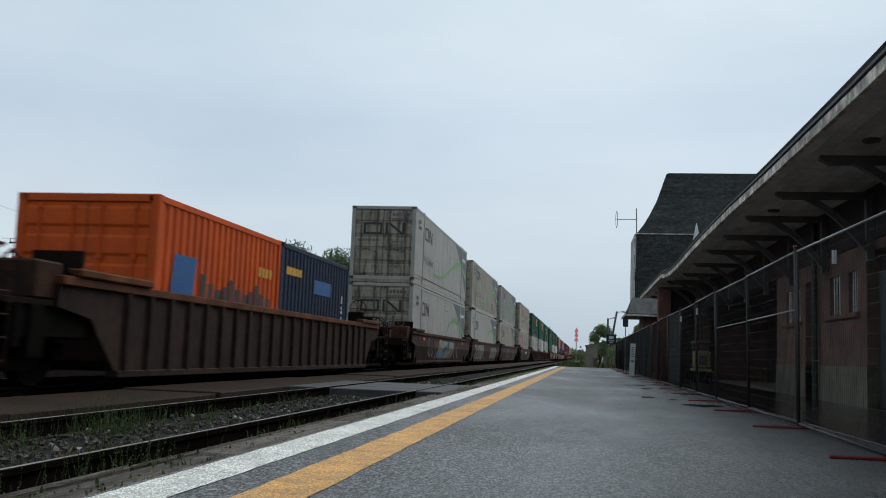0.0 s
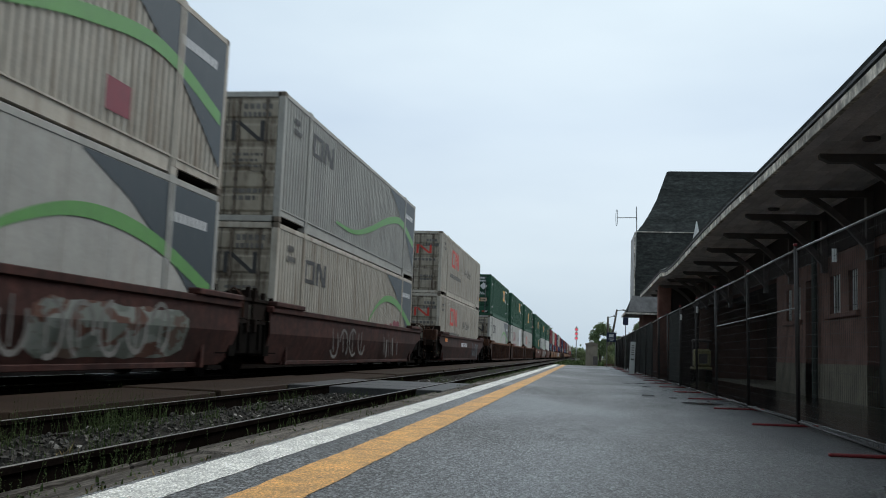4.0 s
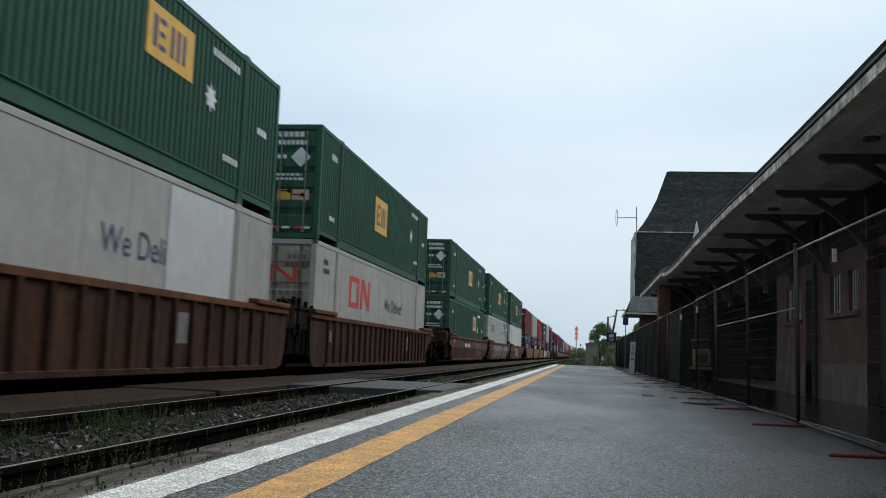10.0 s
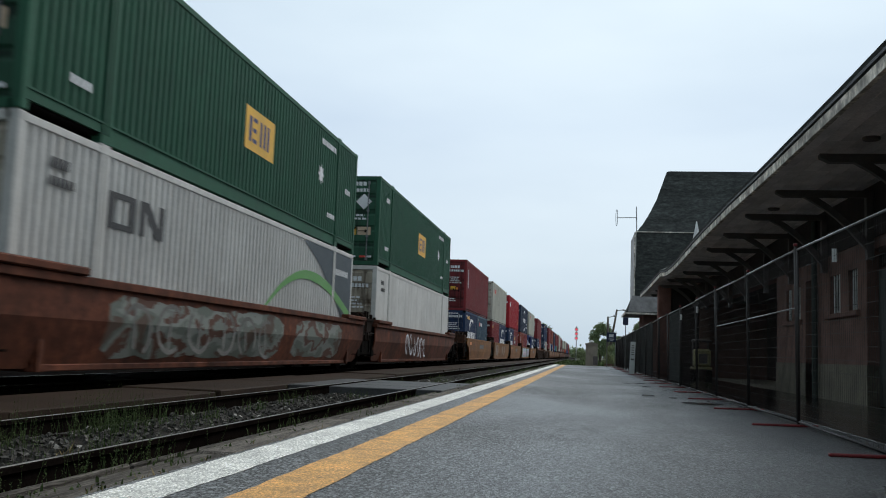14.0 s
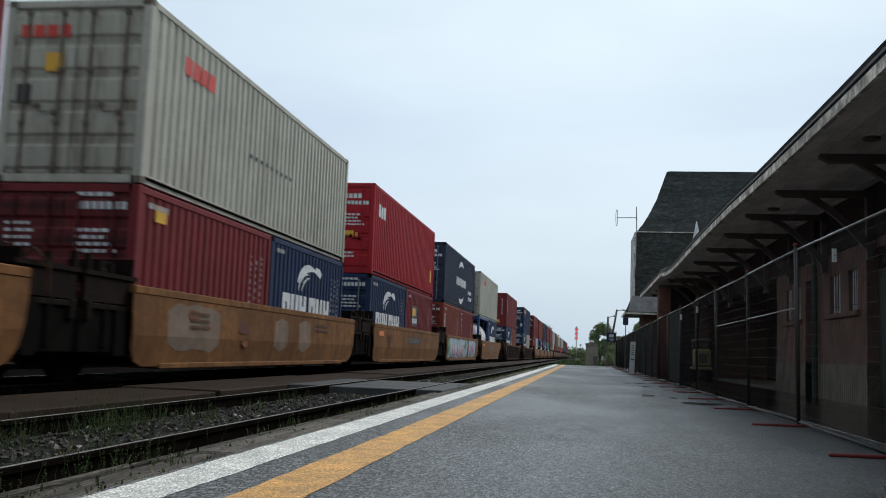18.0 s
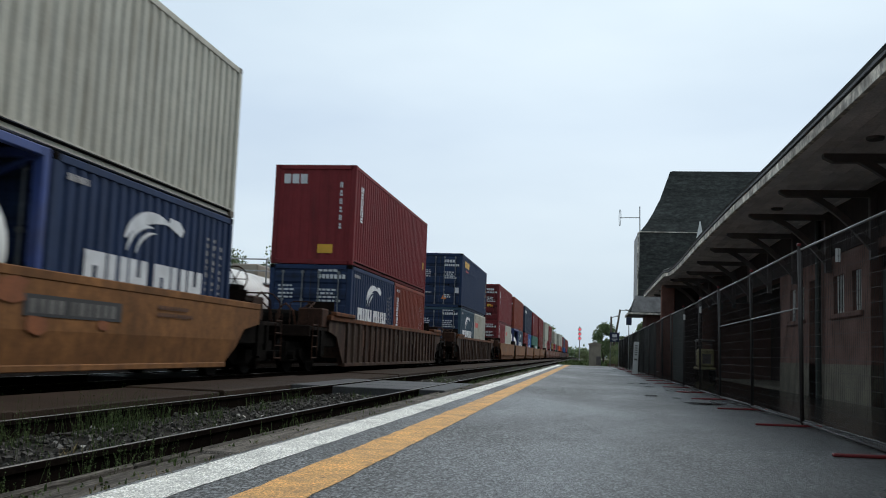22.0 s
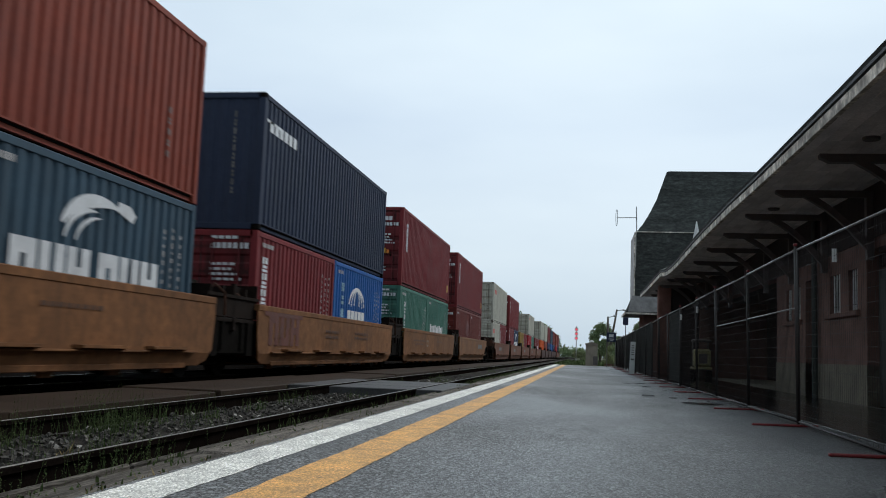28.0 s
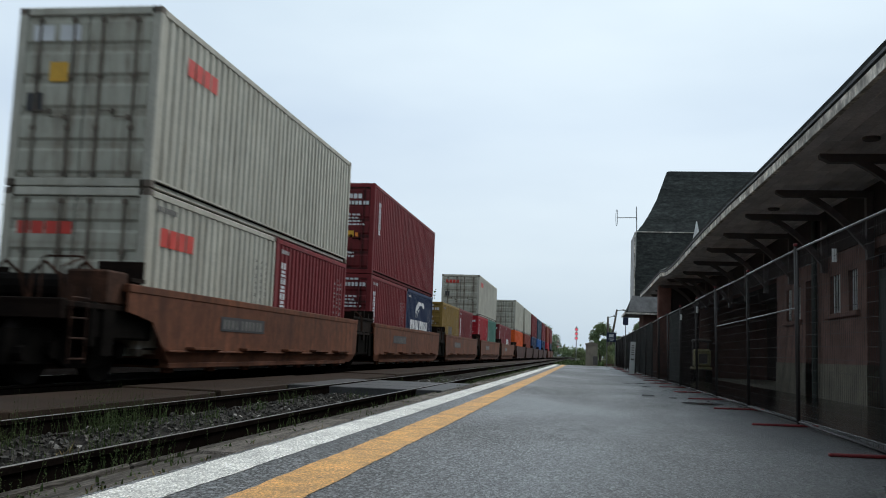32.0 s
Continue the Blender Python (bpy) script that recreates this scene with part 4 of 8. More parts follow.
def lift_post(h):
    """Two upright straps with a groove between them and a fitting at each end."""
    def strap(z):
        return [(x, y, z) for x, y in ((-0.05, 0.0), (0.010, 0.0), (0.010, 0.075), (-0.030, 0.078), (-0.030, 0.122), (0.010, 0.125), (0.010, 0.20), (-0.05, 0.20))]

    def fitting(z):
        return [(x, y, z) for x, y in ((-0.16, -0.03), (0.006, -0.03), (0.006, 0.06), (0.006, 0.08), (0.006, 0.12), (0.006, 0.14), (0.006, 0.23), (-0.16, 0.23))]
    return lofted([fitting(0.0), fitting(0.125), strap(0.126), strap(h - 0.111), fitting(h - 0.11), fitting(h + 0.015)])


def container(u, z, kind, color, label, doors=True, marks=(), ends=(), letters=(), group="containers on the train"):
    """A box container whose near end stands at u. marks: (ink, shapes) on the side; ends: the same on the near end; letters: (words, size, ink, y, z)."""
    ln, h, w = DIM[kind]
    c = thing("shipping_container", pose(XM, u, z), label, "container", group)
    MOVERS.append((c, XM, u, z))
    pm = P[color]
    hw = w / 2
    long_ = kind.startswith("53")
    z0, z1 = (0.30, h - 0.12) if long_ else (0.16, h - 0.11)
    if kind == "53s":
        wall = shared(("side_wall", kind), lambda: flat_wall(0.12, ln - 0.12, z0, z1, 13), pm)
    else:
        wall = shared(("side_wall", kind), lambda: corrugated(ln - 0.24, h, 0.20 if long_ else 0.278, 0.038 if long_ else 0.034, 0.12, z0, z1), pm)
    part("side_wall", wall, pm, c, m=pose(hw - 0.012, 0, 0))
    part("side_wall", wall, pm, c, m=pose(-hw + 0.012, ln, 0, 0, 0, 180))
    part("roof", shared(("roof", kind), lambda: box(bmesh.new(), -hw + 0.05, hw - 0.05, 0.05, ln - 0.05, h - 0.05, h - 0.018), pm), pm, c)
    part("floor", shared(("floor", kind), lambda: box(bmesh.new(), -hw + 0.05, hw - 0.05, 0.05, ln - 0.05, 0.10, 0.16), STEEL_DARK), STEEL_DARK, c)
    tr = shared(("top_rail", kind), lambda: bevbox(-0.06, 0, 0.1, ln - 0.1, h - 0.12, h - 0.01, 0.01), pm)
    br = shared(("bottom_rail", kind), lambda: bottom_rail(ln, z0, long_), pm)
    for sx in (1, -1):
        for me in (tr, br):
            part(me.name.split(".")[0], me, pm, c, m=pose(sx * hw, 0, 0) if sx > 0 else pose(-hw, ln, 0, 0, 0, 180))
    hd = shared(("end_rail", kind), lambda: bevbox(-hw + 0.1, hw - 0.1, 0.0, 0.1, 0, 0.13, 0.01), pm)
    for yy in (0.0, ln - 0.1):
        for zz in (0.0, h - 0.13):
            part("end_rail", hd, pm, c, m=pose(0, yy, zz))
    post = shared(("corner_post", kind), lambda: bevbox(-0.075, 0.075, 0, 0.14, 0.1, h - 0.1, 0.012), pm)
    cast = shared("corner_casting", casting, STEEL_DARK if color in ("navy", "blue") else RUST_ROD if color in ("grey", "white", "cream") else pm)
    places = [0.0, ln - 0.14]
    for sx in (1, -1):
        for yy in places:
            part("corner_post", post, pm, c, m=pose(sx * (hw - 0.075), yy, 0))
        for yy in (0.0, ln - 0.162):
            for zz in (0.0, h - 0.118):
                part("corner_casting", cast, pm, c, m=pose(sx * (hw - 0.089), yy, zz))
        if long_:
            lp = shared(("lift_post", kind), lambda: lift_post(h), pm)
            for yy in (1.90, ln - 2.10):
                part("lift_post", lp, pm, c, m=pose(hw, yy, 0) if sx > 0 else pose(-hw, yy + 0.2, 0, 0, 0, 180))
    dw, dh = (w - 0.32) / 2, h - 0.28
    if doors:
        dm = DOORS.get({"white": "pale", "snow": "pale", "cream": "pale", "slate": "blue"}.get(color, color), pm)
        rm = ROD if color in ("navy", "blue", "green", "slate") else RUST_ROD if color in ("white", "snow", "cream", "grey") else dm
        leaf = shared(("door", kind), lambda: door_leaf(dw - 0.012, dh, 5), dm)
        rod = shared(("lock_rod", kind), lambda: lock_rod(dh), rm)
        gk = shared(("gasket", kind), lambda: gasket(dw, dh), GASKET)
        hm_ = RUST_ROD if rm is RUST_ROD else STEEL_DARK
        hnd = shared(("lock_handle", kind), lambda: lock_handle(dh), hm_)
        part("gasket", gk, GASKET, c, "black rubber door gasket", m=pose(0, 0.045, 0.14))
        for k, x0 in enumerate((-dw, 0.012)):
            d = part("door", leaf, dm, c, m=pose(x0, 0.05, 0.14))
            for xx in (0.24, dw - 0.24):
                part("lock_rod", rod, rm, d, "steel lock rod with cam keepers", m=pose(xx, -0.055, 0))
                part("handle", hnd, hm_, d, "dark lever handle", m=pose(xx if xx < 0.5 else xx - 0.30, -0.05, 0.10 if xx < 0.5 else 0.0))
            
    else:
        ew = shared(("plain_end", kind), lambda: corrugated(w - 0.3, h, 0.26, 0.018, 0, 0.13, h - 0.13), pm)
        part("end_wall", ew, pm, c, m=pose(-hw + 0.15, 0.03, 0, 0, 0, -90))
    ew = shared(("end_wall", kind), lambda: corrugated(w - 0.3, h, 0.26, 0.04, 0, 0.13, h - 0.13), pm)
    part("end_wall", ew, pm, c, m=pose(hw - 0.15, ln - 0.03, 0, 0, 0, 90))
    for k, (ink, shapes) in enumerate(marks):
        paint_on(c, ink, shapes, "side", pose(hw - 0.006 + 0.0035 * k, 0, 0))
    for ink, shapes in ends:
        paint_on(c, ink, shapes, "end", pose(0, 0.006 if doors else 0.025, 0))
    for body, size, ink, yy, zz in letters:
        tagged(part("lettering", words(body, size, ink), INK[ink], c, m=pose(hw - 0.004, yy, zz) @ SIDE_TEXT), kind="stuff")
    return c


def tank_container(u, z, label):
    """A tank in an open steel frame, 20 feet long."""
    c = thing("tank_container", pose(XM, u, z), label, "tank container", "tank containers on the train")
    MOVERS.append((c, XM, u, z))
    ln, h, w = DIM["20"]
    pm = mat("blue_tank_frame_paint", (0.03, 0.06, 0.22), 0.5, dirt=(0.05, 0.05, 0.06), dirt_amt=0.5)
    for sx in (-1, 1):
        for yy in (0, ln - 0.14):
            part("frame_post", bevbox(sx * 1.145 - 0.075, sx * 1.145 + 0.075, yy, yy + 0.14, 0, h, 0.012), pm, c)
        for zz in (0, h - 0.12):
            part("frame_rail", bevbox(sx * 1.16 - 0.05, sx * 1.16 + 0.05, 0.14, ln - 0.14, zz, zz + 0.12, 0.012), pm, c)
    for yy in (0.02, ln - 0.12):
        for zz in (0, h - 0.12):
            part("frame_rail", bevbox(-1.1, 1.1, yy, yy + 0.1, zz, zz + 0.12, 0.01), pm, c)
        for sx in (-1, 1):
            part("frame_brace", beam(bmesh.new(), (sx * 1.1, yy + 0.05, 0.1), (sx * 0.1, yy + 0.05, 0.55), 0.07, 0.07), pm, c)
            part("frame_brace", beam(bmesh.new(), (sx * 1.1, yy + 0.05, h - 0.1), (sx * 0.1, yy + 0.05, h - 0.5), 0.07, 0.07), pm, c)
    b = bmesh.new()
    bmesh.ops.create_cone(b, cap_ends=False, segments=32, radius1=1.08, radius2=1.08, depth=ln - 1.1, matrix=pose(0, ln / 2, 1.25, 90))
    for sy, yy in ((-1, 0.55), (1, ln - 0.55)):
        rings = []
        for k in range(6):
            a = radians(90 * k / 5)
            rings.append((1.08 * math.cos(a), yy + sy * 0.34 * math.sin(a)))
        for (r0, q0), (r1, q1) in zip(rings, rings[1:]):
            if r1 < 0.02:
                r1 = 0.02
            for i in range(32):
                a0, a1 = 2 * math.pi * i / 32, 2 * math.pi * (i + 1) / 32
                b.faces.new([b.verts.new((r * math.cos(a), q, 1.25 + r * math.sin(a))) for r, q, a in ((r0, q0, a0), (r0, q0, a1), (r1, q1, a1), (r1, q1, a0))])
    bmesh.ops.remove_doubles(b, verts=b.verts[:], dist=0.002)
    part("tank", b, TANK_WHITE, c, "white insulated tank", smooth=True)
    for yy in (1.2, ln / 2, ln - 1.2):
        bb = bmesh.new()
        bmesh.ops.create_cone(bb, cap_ends=True, segments=32, radius1=1.092, radius2=1.092, depth=0.06, matrix=pose(0, yy, 1.25, 90))
        part("tank_band", bb, TANK_WHITE, c)
    part("walkway", bevbox(-0.25, 0.25, 0.2, ln - 0.2, h - 0.06, h - 0.02, 0.005), GALV, c)
    b = bmesh.new()
    for k in range(6):
        y0 = ln * 0.28 + k * 0.19
        for a0 in (12,):
            vs = [b.verts.new((1.095 * math.cos(radians(a)), yq, 1.25 + 1.095 * math.sin(radians(a)))) for yq, a in ((y0, a0), (y0 + 0.13, a0), (y0 + 0.13, a0 + 14), (y0, a0 + 14))]
            b.faces.new(vs)
    part("painted_sign", b, INK["wine"], c)
    b = bmesh.new()
    for k in range(4):
        a0 = -4 - 7 * k
        for y0, y1 in ((ln * 0.28, ln * 0.40), (ln * 0.66, ln * 0.74)):
            b.faces.new([b.verts.new((1.095 * math.cos(radians(a)), yq, 1.25 + 1.095 * math.sin(radians(a)))) for yq, a in ((y0, a0), (y1, a0), (y1, a0 + 3), (y0, a0 + 3))])
    part("painted_sign", b, INK["grey"], c)
    return c


# ---- well wagons
def truck_frame():
    b = bmesh.new()
    for sx in (-1, 1):
        x = sx * 0.98
        prof = [(-1.15, 0.40), (-1.15, 0.56), (-0.62, 0.62), (-0.35, 0.80), (0.35, 0.80), (0.62, 0.62), (1.15, 0.56), (1.15, 0.40), (0.75, 0.40), (0.42, 0.22), (-0.42, 0.22), (-0.75, 0.40)]
        sweep(b, [(x - 0.07, y, z) for y, z in prof], (x - 0.07, 0, 0), (x + 0.07, 0, 0))
        for yy in (-0.89, 0.89):
            bar(b, (x - 0.02 * sx, yy, 0.46), (x + 0.16 * sx, yy, 0.46), 0.12, 10)
        for yy in (-0.16, 0.0, 0.16):
            bar(b, (x + sx * 0.02, yy, 0.25), (x + sx * 0.02, yy, 0.66), 0.065, 8)
    box(b, -1.0, 1.0, -0.22, 0.22, 0.5, 0.78)
    box(b, -0.2, 0.2, -0.3, 0.3, 0.78, 0.98)
    return b


def wheel_mesh():
    b = bmesh.new()
    for r, x0, x1 in ((0.46, -0.065, 0.045), (0.485, -0.095, -0.065), (0.16, -0.1, 0.09)):
        bmesh.ops.create_cone(b, cap_ends=True, segments=28, radius1=r, radius2=r, depth=x1 - x0, matrix=pose((x0 + x1) / 2, 0, 0, 0, 90, 0))
    return b


def truck(parent, y):
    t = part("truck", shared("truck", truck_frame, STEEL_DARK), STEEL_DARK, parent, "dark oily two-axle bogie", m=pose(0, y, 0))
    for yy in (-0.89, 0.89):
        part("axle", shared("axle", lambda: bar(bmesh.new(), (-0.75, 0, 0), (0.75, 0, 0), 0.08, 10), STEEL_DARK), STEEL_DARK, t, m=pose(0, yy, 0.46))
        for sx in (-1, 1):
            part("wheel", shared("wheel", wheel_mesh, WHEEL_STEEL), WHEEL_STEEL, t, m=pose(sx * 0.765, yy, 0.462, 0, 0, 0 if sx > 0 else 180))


def side_plate(hl, style, head, tail, zf=0.86):
    """The long side of a well as one plate in the plane x = 0, folded inwards below: cut away over an outer bogie, nearly upright where two wells meet."""
    b = bmesh.new()
    zb = 0.14 if style == "ribbed" else 0.24
    g = 0.52 if hl > 7 else 0.26
    outer = [(hl + 0.75, 1.02), (hl + 0.45, 0.98), (hl - 0.05, 0.90), (hl - 0.40, 0.55), (hl - 0.85, zb)]
    inner = [(hl + g, 1.10), (hl + g - 0.03, 0.80), (hl + g - 0.08, 0.50), (hl + g - 0.22, zb + 0.08), (hl + g - 0.5, zb)]
    st = [(-y, z) for y, z in (outer if head else inner)]
    st += [(-hl + 1.0 + (2 * hl - 2.0) * k / 9, zb) for k in range(10)]
    st += [(y, z) for y, z in reversed(outer if tail else inner)]
    cols = []
    for y, z0 in st:
        fold = 0.0 if style == "ribbed" else 0.19 if hl > 7 else 0.07
        zs = [1.36, zf if z0 < zf else z0 + 0.002, z0]
        xs = [0.0, 0.0, -fold * (zf - z0) / (zf - zb) if z0 < zf else 0.0]
        cols.append([b.verts.new((x, y, z)) for x, z in zip(xs, zs)] + [b.verts.new((x - 0.03, y, z)) for x, z in zip(xs, zs)])
    for c0, c1 in zip(cols, cols[1:]):
        for a, d in ((0, 1), (1, 2), (3, 4), (4, 5)):
            b.faces.new((c0[a], c1[a], c1[d], c0[d]))
        b.faces.new((c0[2], c1[2], c1[5], c0[5]))
    for c0 in (cols[0], cols[-1]):
        b.faces.new((c0[0], c0[1], c0[4], c0[3]))
        b.faces.new((c0[1], c0[2], c0[5], c0[4]))
    return b


def rung_ladder():
    b = bmesh.new()
    for yy in (-0.2, 0.2):
        bar(b, (0, yy, 0.30), (0, yy, 1.30), 0.014, 5)
    for z in (0.36, 0.62, 0.88, 1.14):
        bar(b, (0, -0.2, z), (0, 0.2, z), 0.014, 5)
    return b


def tube(b, pts, r, n=6):
    """One bent tube along pts."""
    rings = []
    for i, p in enumerate(pts):
        p = Vector(p)
        d = (Vector(pts[min(i + 1, len(pts) - 1)]) - Vector(pts[max(i - 1, 0)])).normalized()
        s = d.orthogonal().normalized() if i == 0 else (rings[-1][1] - d * rings[-1][1].dot(d)).normalized()
        t = d.cross(s)
        rings.append(([b.verts.new(p + r * (math.cos(2 * math.pi * k / n) * s + math.sin(2 * math.pi * k / n) * t)) for k in range(n)], s))
    for (a, _), (c, _) in zip(rings, rings[1:]):
        for k in range(n):
            b.faces.new((a[k], a[(k + 1) % n], c[(k + 1) % n], c[k]))
    b.faces.new(rings[0][0][::-1])
    b.faces.new(rings[-1][0])
    return b


def brake_wheel():
    """A rim of bent tube with its spokes."""
    b = bmesh.new()
    tube(b, [(0.27 * math.cos(2 * math.pi * k / 20), 0, 0.27 * math.sin(2 * math.pi * k / 20)) for k in range(21)], 0.016, 5)
    for k in range(3):
        a = math.pi * k / 3
        bar(b, (-0.27 * math.cos(a), 0, -0.27 * math.sin(a)), (0.27 * math.cos(a), 0, 0.27 * math.sin(a)), 0.010, 4)
    return b


def end_rail():
    return tube(bmesh.new(), [(1.38, 0.55, 1.1), (1.38, 0.55, 1.52), (1.38, 0.45, 1.58), (1.38, 0.06, 1.68), (1.32, 0, 1.70), (0.82, 0, 1.70), (0.75, 0, 1.66), (0.75, 0, 1.1)], 0.017)


def walkway():
    b = bmesh.new()
    box(b, -1.42, 1.42, 0.0, 0.42, 1.46, 1.52)
    for sx in (-1.36, -0.5, 0.5, 1.30):
        box(b, sx, sx + 0.06, 0.02, 0.40, 1.10, 1.46)
    box(b, -1.42, -0.7, 0.05, 0.09, 1.52, 1.78)
    box(b, 0.75, 1.42, 0.05, 0.09, 1.52, 1.66)
    return b


def brake_rigging():
    b = bmesh.new()
    box(b, -0.9, 0.9, -0.2, 0.2, 0.30, 0.66)
    for sx in (-1.05, 0.95):
        box(b, sx, sx + 0.1, -0.5, 0.5, 0.28, 0.72)
    bar(b, (-1.2, 0.3, 0.42), (1.2, 0.3, 0.42), 0.1, 8)
    return b


def cross_over(ln):
    """A platform over the shared bogie with hanging side plates and a rail of brackets."""
    b = bmesh.new()
    box(b, -1.43, 1.43, 0.0, ln, 1.47, 1.53)
    for sx in (-1.40, 1.36):
        box(b, sx, sx + 0.04, 0.02, ln - 0.04, 1.12, 1.47)
        for k in range(3):
            y = 0.1 + k * (ln - 0.25) / 2
            box(b, sx - 0.02, sx + 0.06, y, y + 0.08, 1.53, 1.60 + 0.07 * ((k * 7) % 3))
    for sx in (-1.1, 0.5):
        box(b, sx, sx + 0.5, 0.15, 0.5, 1.53, 1.74)
    return b


def hose_rack():
    b = bmesh.new()
    for k in range(5):
        x = -1.25 + 0.6 * k
        tube(b, [(x, 0.0, 1.12), (x + 0.05, 0.1, 1.5), (x + 0.22, 0.2, 1.68), (x + 0.4, 0.22, 1.52), (x + 0.42, 0.22, 1.12)], 0.028, 5)
    return b


def pipe_hanger():
    """Pipes and hangers below the deck at a wagon's end."""
    b = bmesh.new()
    for z in (0.55, 0.72, 0.95):
        bar(b, (-1.4, 0.1 + z * 0.2, z), (1.42, 0.1 + z * 0.2, z), 0.03, 6)
    for sx in (-1.42, 1.30):
        box(b, sx, sx + 0.12, 0.0, 0.3, 0.40, 1.10)
        box(b, sx, sx + 0.12, 0.5, 0.62, 0.52, 1.12)
    return b


def side_step():
    """A tread on two triangular gussets."""
    b = bmesh.new()
    box(b, 0.0, 0.17, -0.62, 0.62, 0.505, 0.545)
    for yy in (-0.56, 0.53):
        sweep(b, [(0, yy, 0.44), (0.16, yy, 0.505), (0, yy, 0.505)], (0, 0, 0), (0, 0.03, 0))
    return b


def well_wagon(u, size, style, color, head, tail, label, marks=(), half=None):
    """One well of a wagon, centred at u. head, tail: True at the wagon's outer ends, False where the next well shares the bogie."""
    c = thing("well_wagon", pose(XM, u, 0), label, "well wagon", "well wagons of the train")
    MOVERS.append((c, XM, u, 0.0))
    pm = P[color]
    hl = 8.33 if size == 53 else 6.30
    half = half or (9.70 if size == 53 else 7.65)
    sp = shared(("side_panel", size, style, head, tail), lambda: side_plate(hl, style, head, tail, 0.86 if size == 53 else 0.70 if style == "smooth" else 0.45), pm)
    sq = shared(("side_panel", size, style, tail, head), lambda: side_plate(hl, style, tail, head, 0.86 if size == 53 else 0.70 if style == "smooth" else 0.45), pm)
    gi = 0.52 if size == 53 else 0.26
    e0, e1 = (0.75 if head else gi), (0.75 if tail else gi)
    cm = P["w_chord"] if color in ("w_rust", "w_weath", "w_soot") else pm
    xo = 1.46 if style == "ribbed" else 1.50
    part("side_panel", sp, pm, c, m=pose(xo, 0, 0))
    part("side_panel", sq, pm, c, m=pose(-xo, 0, 0, 0, 0, 180))
    for sx in (1, -1):
        q = (lambda x, y=0.0, z=0.0: pose(x, y, z)) if sx > 0 else (lambda x, y=0.0, z=0.0: pose(-x, -y, z, 0, 0, 180))
        part("top_chord", shared(("top_chord", size, head, tail, sx), lambda: bevbox(-0.10, 0.055 if size == 53 else 0.012, -hl - (e0 if sx > 0 else e1), hl + (e1 if sx > 0 else e0), 1.30, 1.42, 0.012), cm), cm, c, m=q(xo))
        part("bottom_chord", shared(("bottom_chord", size, style), lambda: bevbox(-0.14, 0.02 if style != "ribbed" else 0.05, -hl + 0.78, hl - 0.78, 0.12 if style == "ribbed" else 0.20, 0.22 if style == "ribbed" else 0.29, 0.012), pm), pm, c,
             m=q(xo if style == "ribbed" else xo - 0.17 if size == 53 else xo - 0.06))
        for yy in (-hl - 0.45, hl - 1.6) if size == 53 else ():
            part("end_guide", shared("end_guide", lambda: bevbox(-0.12, 0.10, 0, 2.05, 1.42, 1.53, 0.02), cm), cm, c, m=q(xo, yy))
        if style == "ribbed":
            rib = shared("rib", lambda: sweep(bmesh.new(), [(0, -0.075, 0.2), (0.06, -0.045, 0.2), (0.06, 0.045, 0.2), (0, 0.075, 0.2)], (0, 0, 0.2), (0, 0, 1.32)), pm)
            nr = 22 if size == 53 else 16
            for k in range(nr):
                part("rib", rib, pm, c, m=q(xo, -hl + 1.0 + (2 * hl - 2.0) * k / (nr - 1)))
        if style == "flange":
            part("flange", shared(("flange", size), lambda: bevbox(0, 0.085, -hl + 0.55, hl - 0.55, 0.455, 0.485, 0.005), pm), pm, c, m=q(xo - 0.02))
            step = shared("step", side_step, pm)
            for yy in (-4.4, -2.0, 0.5, 2.6, 4.6):
                part("step", step, pm, c, m=q(xo - 0.01, yy))
            lug = shared("floor_lug", lambda: bevbox(-0.08, 0.0, -0.16, 0.16, 0.12, 0.24, 0.01), pm)
            for k in range(7):
                part("floor_lug", lug, pm, c, m=q(xo - 0.17, -hl + 1.1 + k * (2 * hl - 2.2) / 6))
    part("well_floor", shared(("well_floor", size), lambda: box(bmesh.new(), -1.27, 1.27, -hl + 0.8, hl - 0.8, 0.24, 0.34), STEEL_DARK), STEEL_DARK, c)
    for sy, outer in ((-1, head), (1, tail)):
        end = hl + 2.35 if outer else half - 0.12
        tm = pose(0, 0, 0) if sy > 0 else pose(0, 0, 0, 0, 0, 180)
        part("bulkhead", shared(("bulkhead", size), lambda: box(bmesh.new(), -1.42, 1.42, hl - 0.95, hl - 0.85, 0.2, 1.30), pm), pm, c, m=tm)
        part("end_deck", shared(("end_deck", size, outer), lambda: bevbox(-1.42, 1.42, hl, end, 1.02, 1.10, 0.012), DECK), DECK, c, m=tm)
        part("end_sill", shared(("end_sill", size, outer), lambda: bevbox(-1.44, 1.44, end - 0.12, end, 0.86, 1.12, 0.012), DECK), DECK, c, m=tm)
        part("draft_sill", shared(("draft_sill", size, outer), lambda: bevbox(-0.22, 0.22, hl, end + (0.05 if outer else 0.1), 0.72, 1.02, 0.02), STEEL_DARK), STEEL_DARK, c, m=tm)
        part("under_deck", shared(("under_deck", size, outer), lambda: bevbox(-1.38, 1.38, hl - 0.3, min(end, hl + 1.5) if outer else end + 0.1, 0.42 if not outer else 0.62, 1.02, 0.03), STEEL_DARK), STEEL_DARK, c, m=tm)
        if size == 40 or outer:
            part("end_walkway", shared(("end_walkway", size), walkway, DECK), DECK, c, "grimy cross-over walkway", m=tm @ pose(0, hl + 0.12, 0))
            part("air_reservoir", shared("air_reservoir", lambda: bar(bmesh.new(), (-0.55, 0, 1.34), (0.75, 0, 1.34), 0.2, 12), STEEL_DARK), STEEL_DARK, c, m=tm @ pose(0, hl + 0.72, 0))
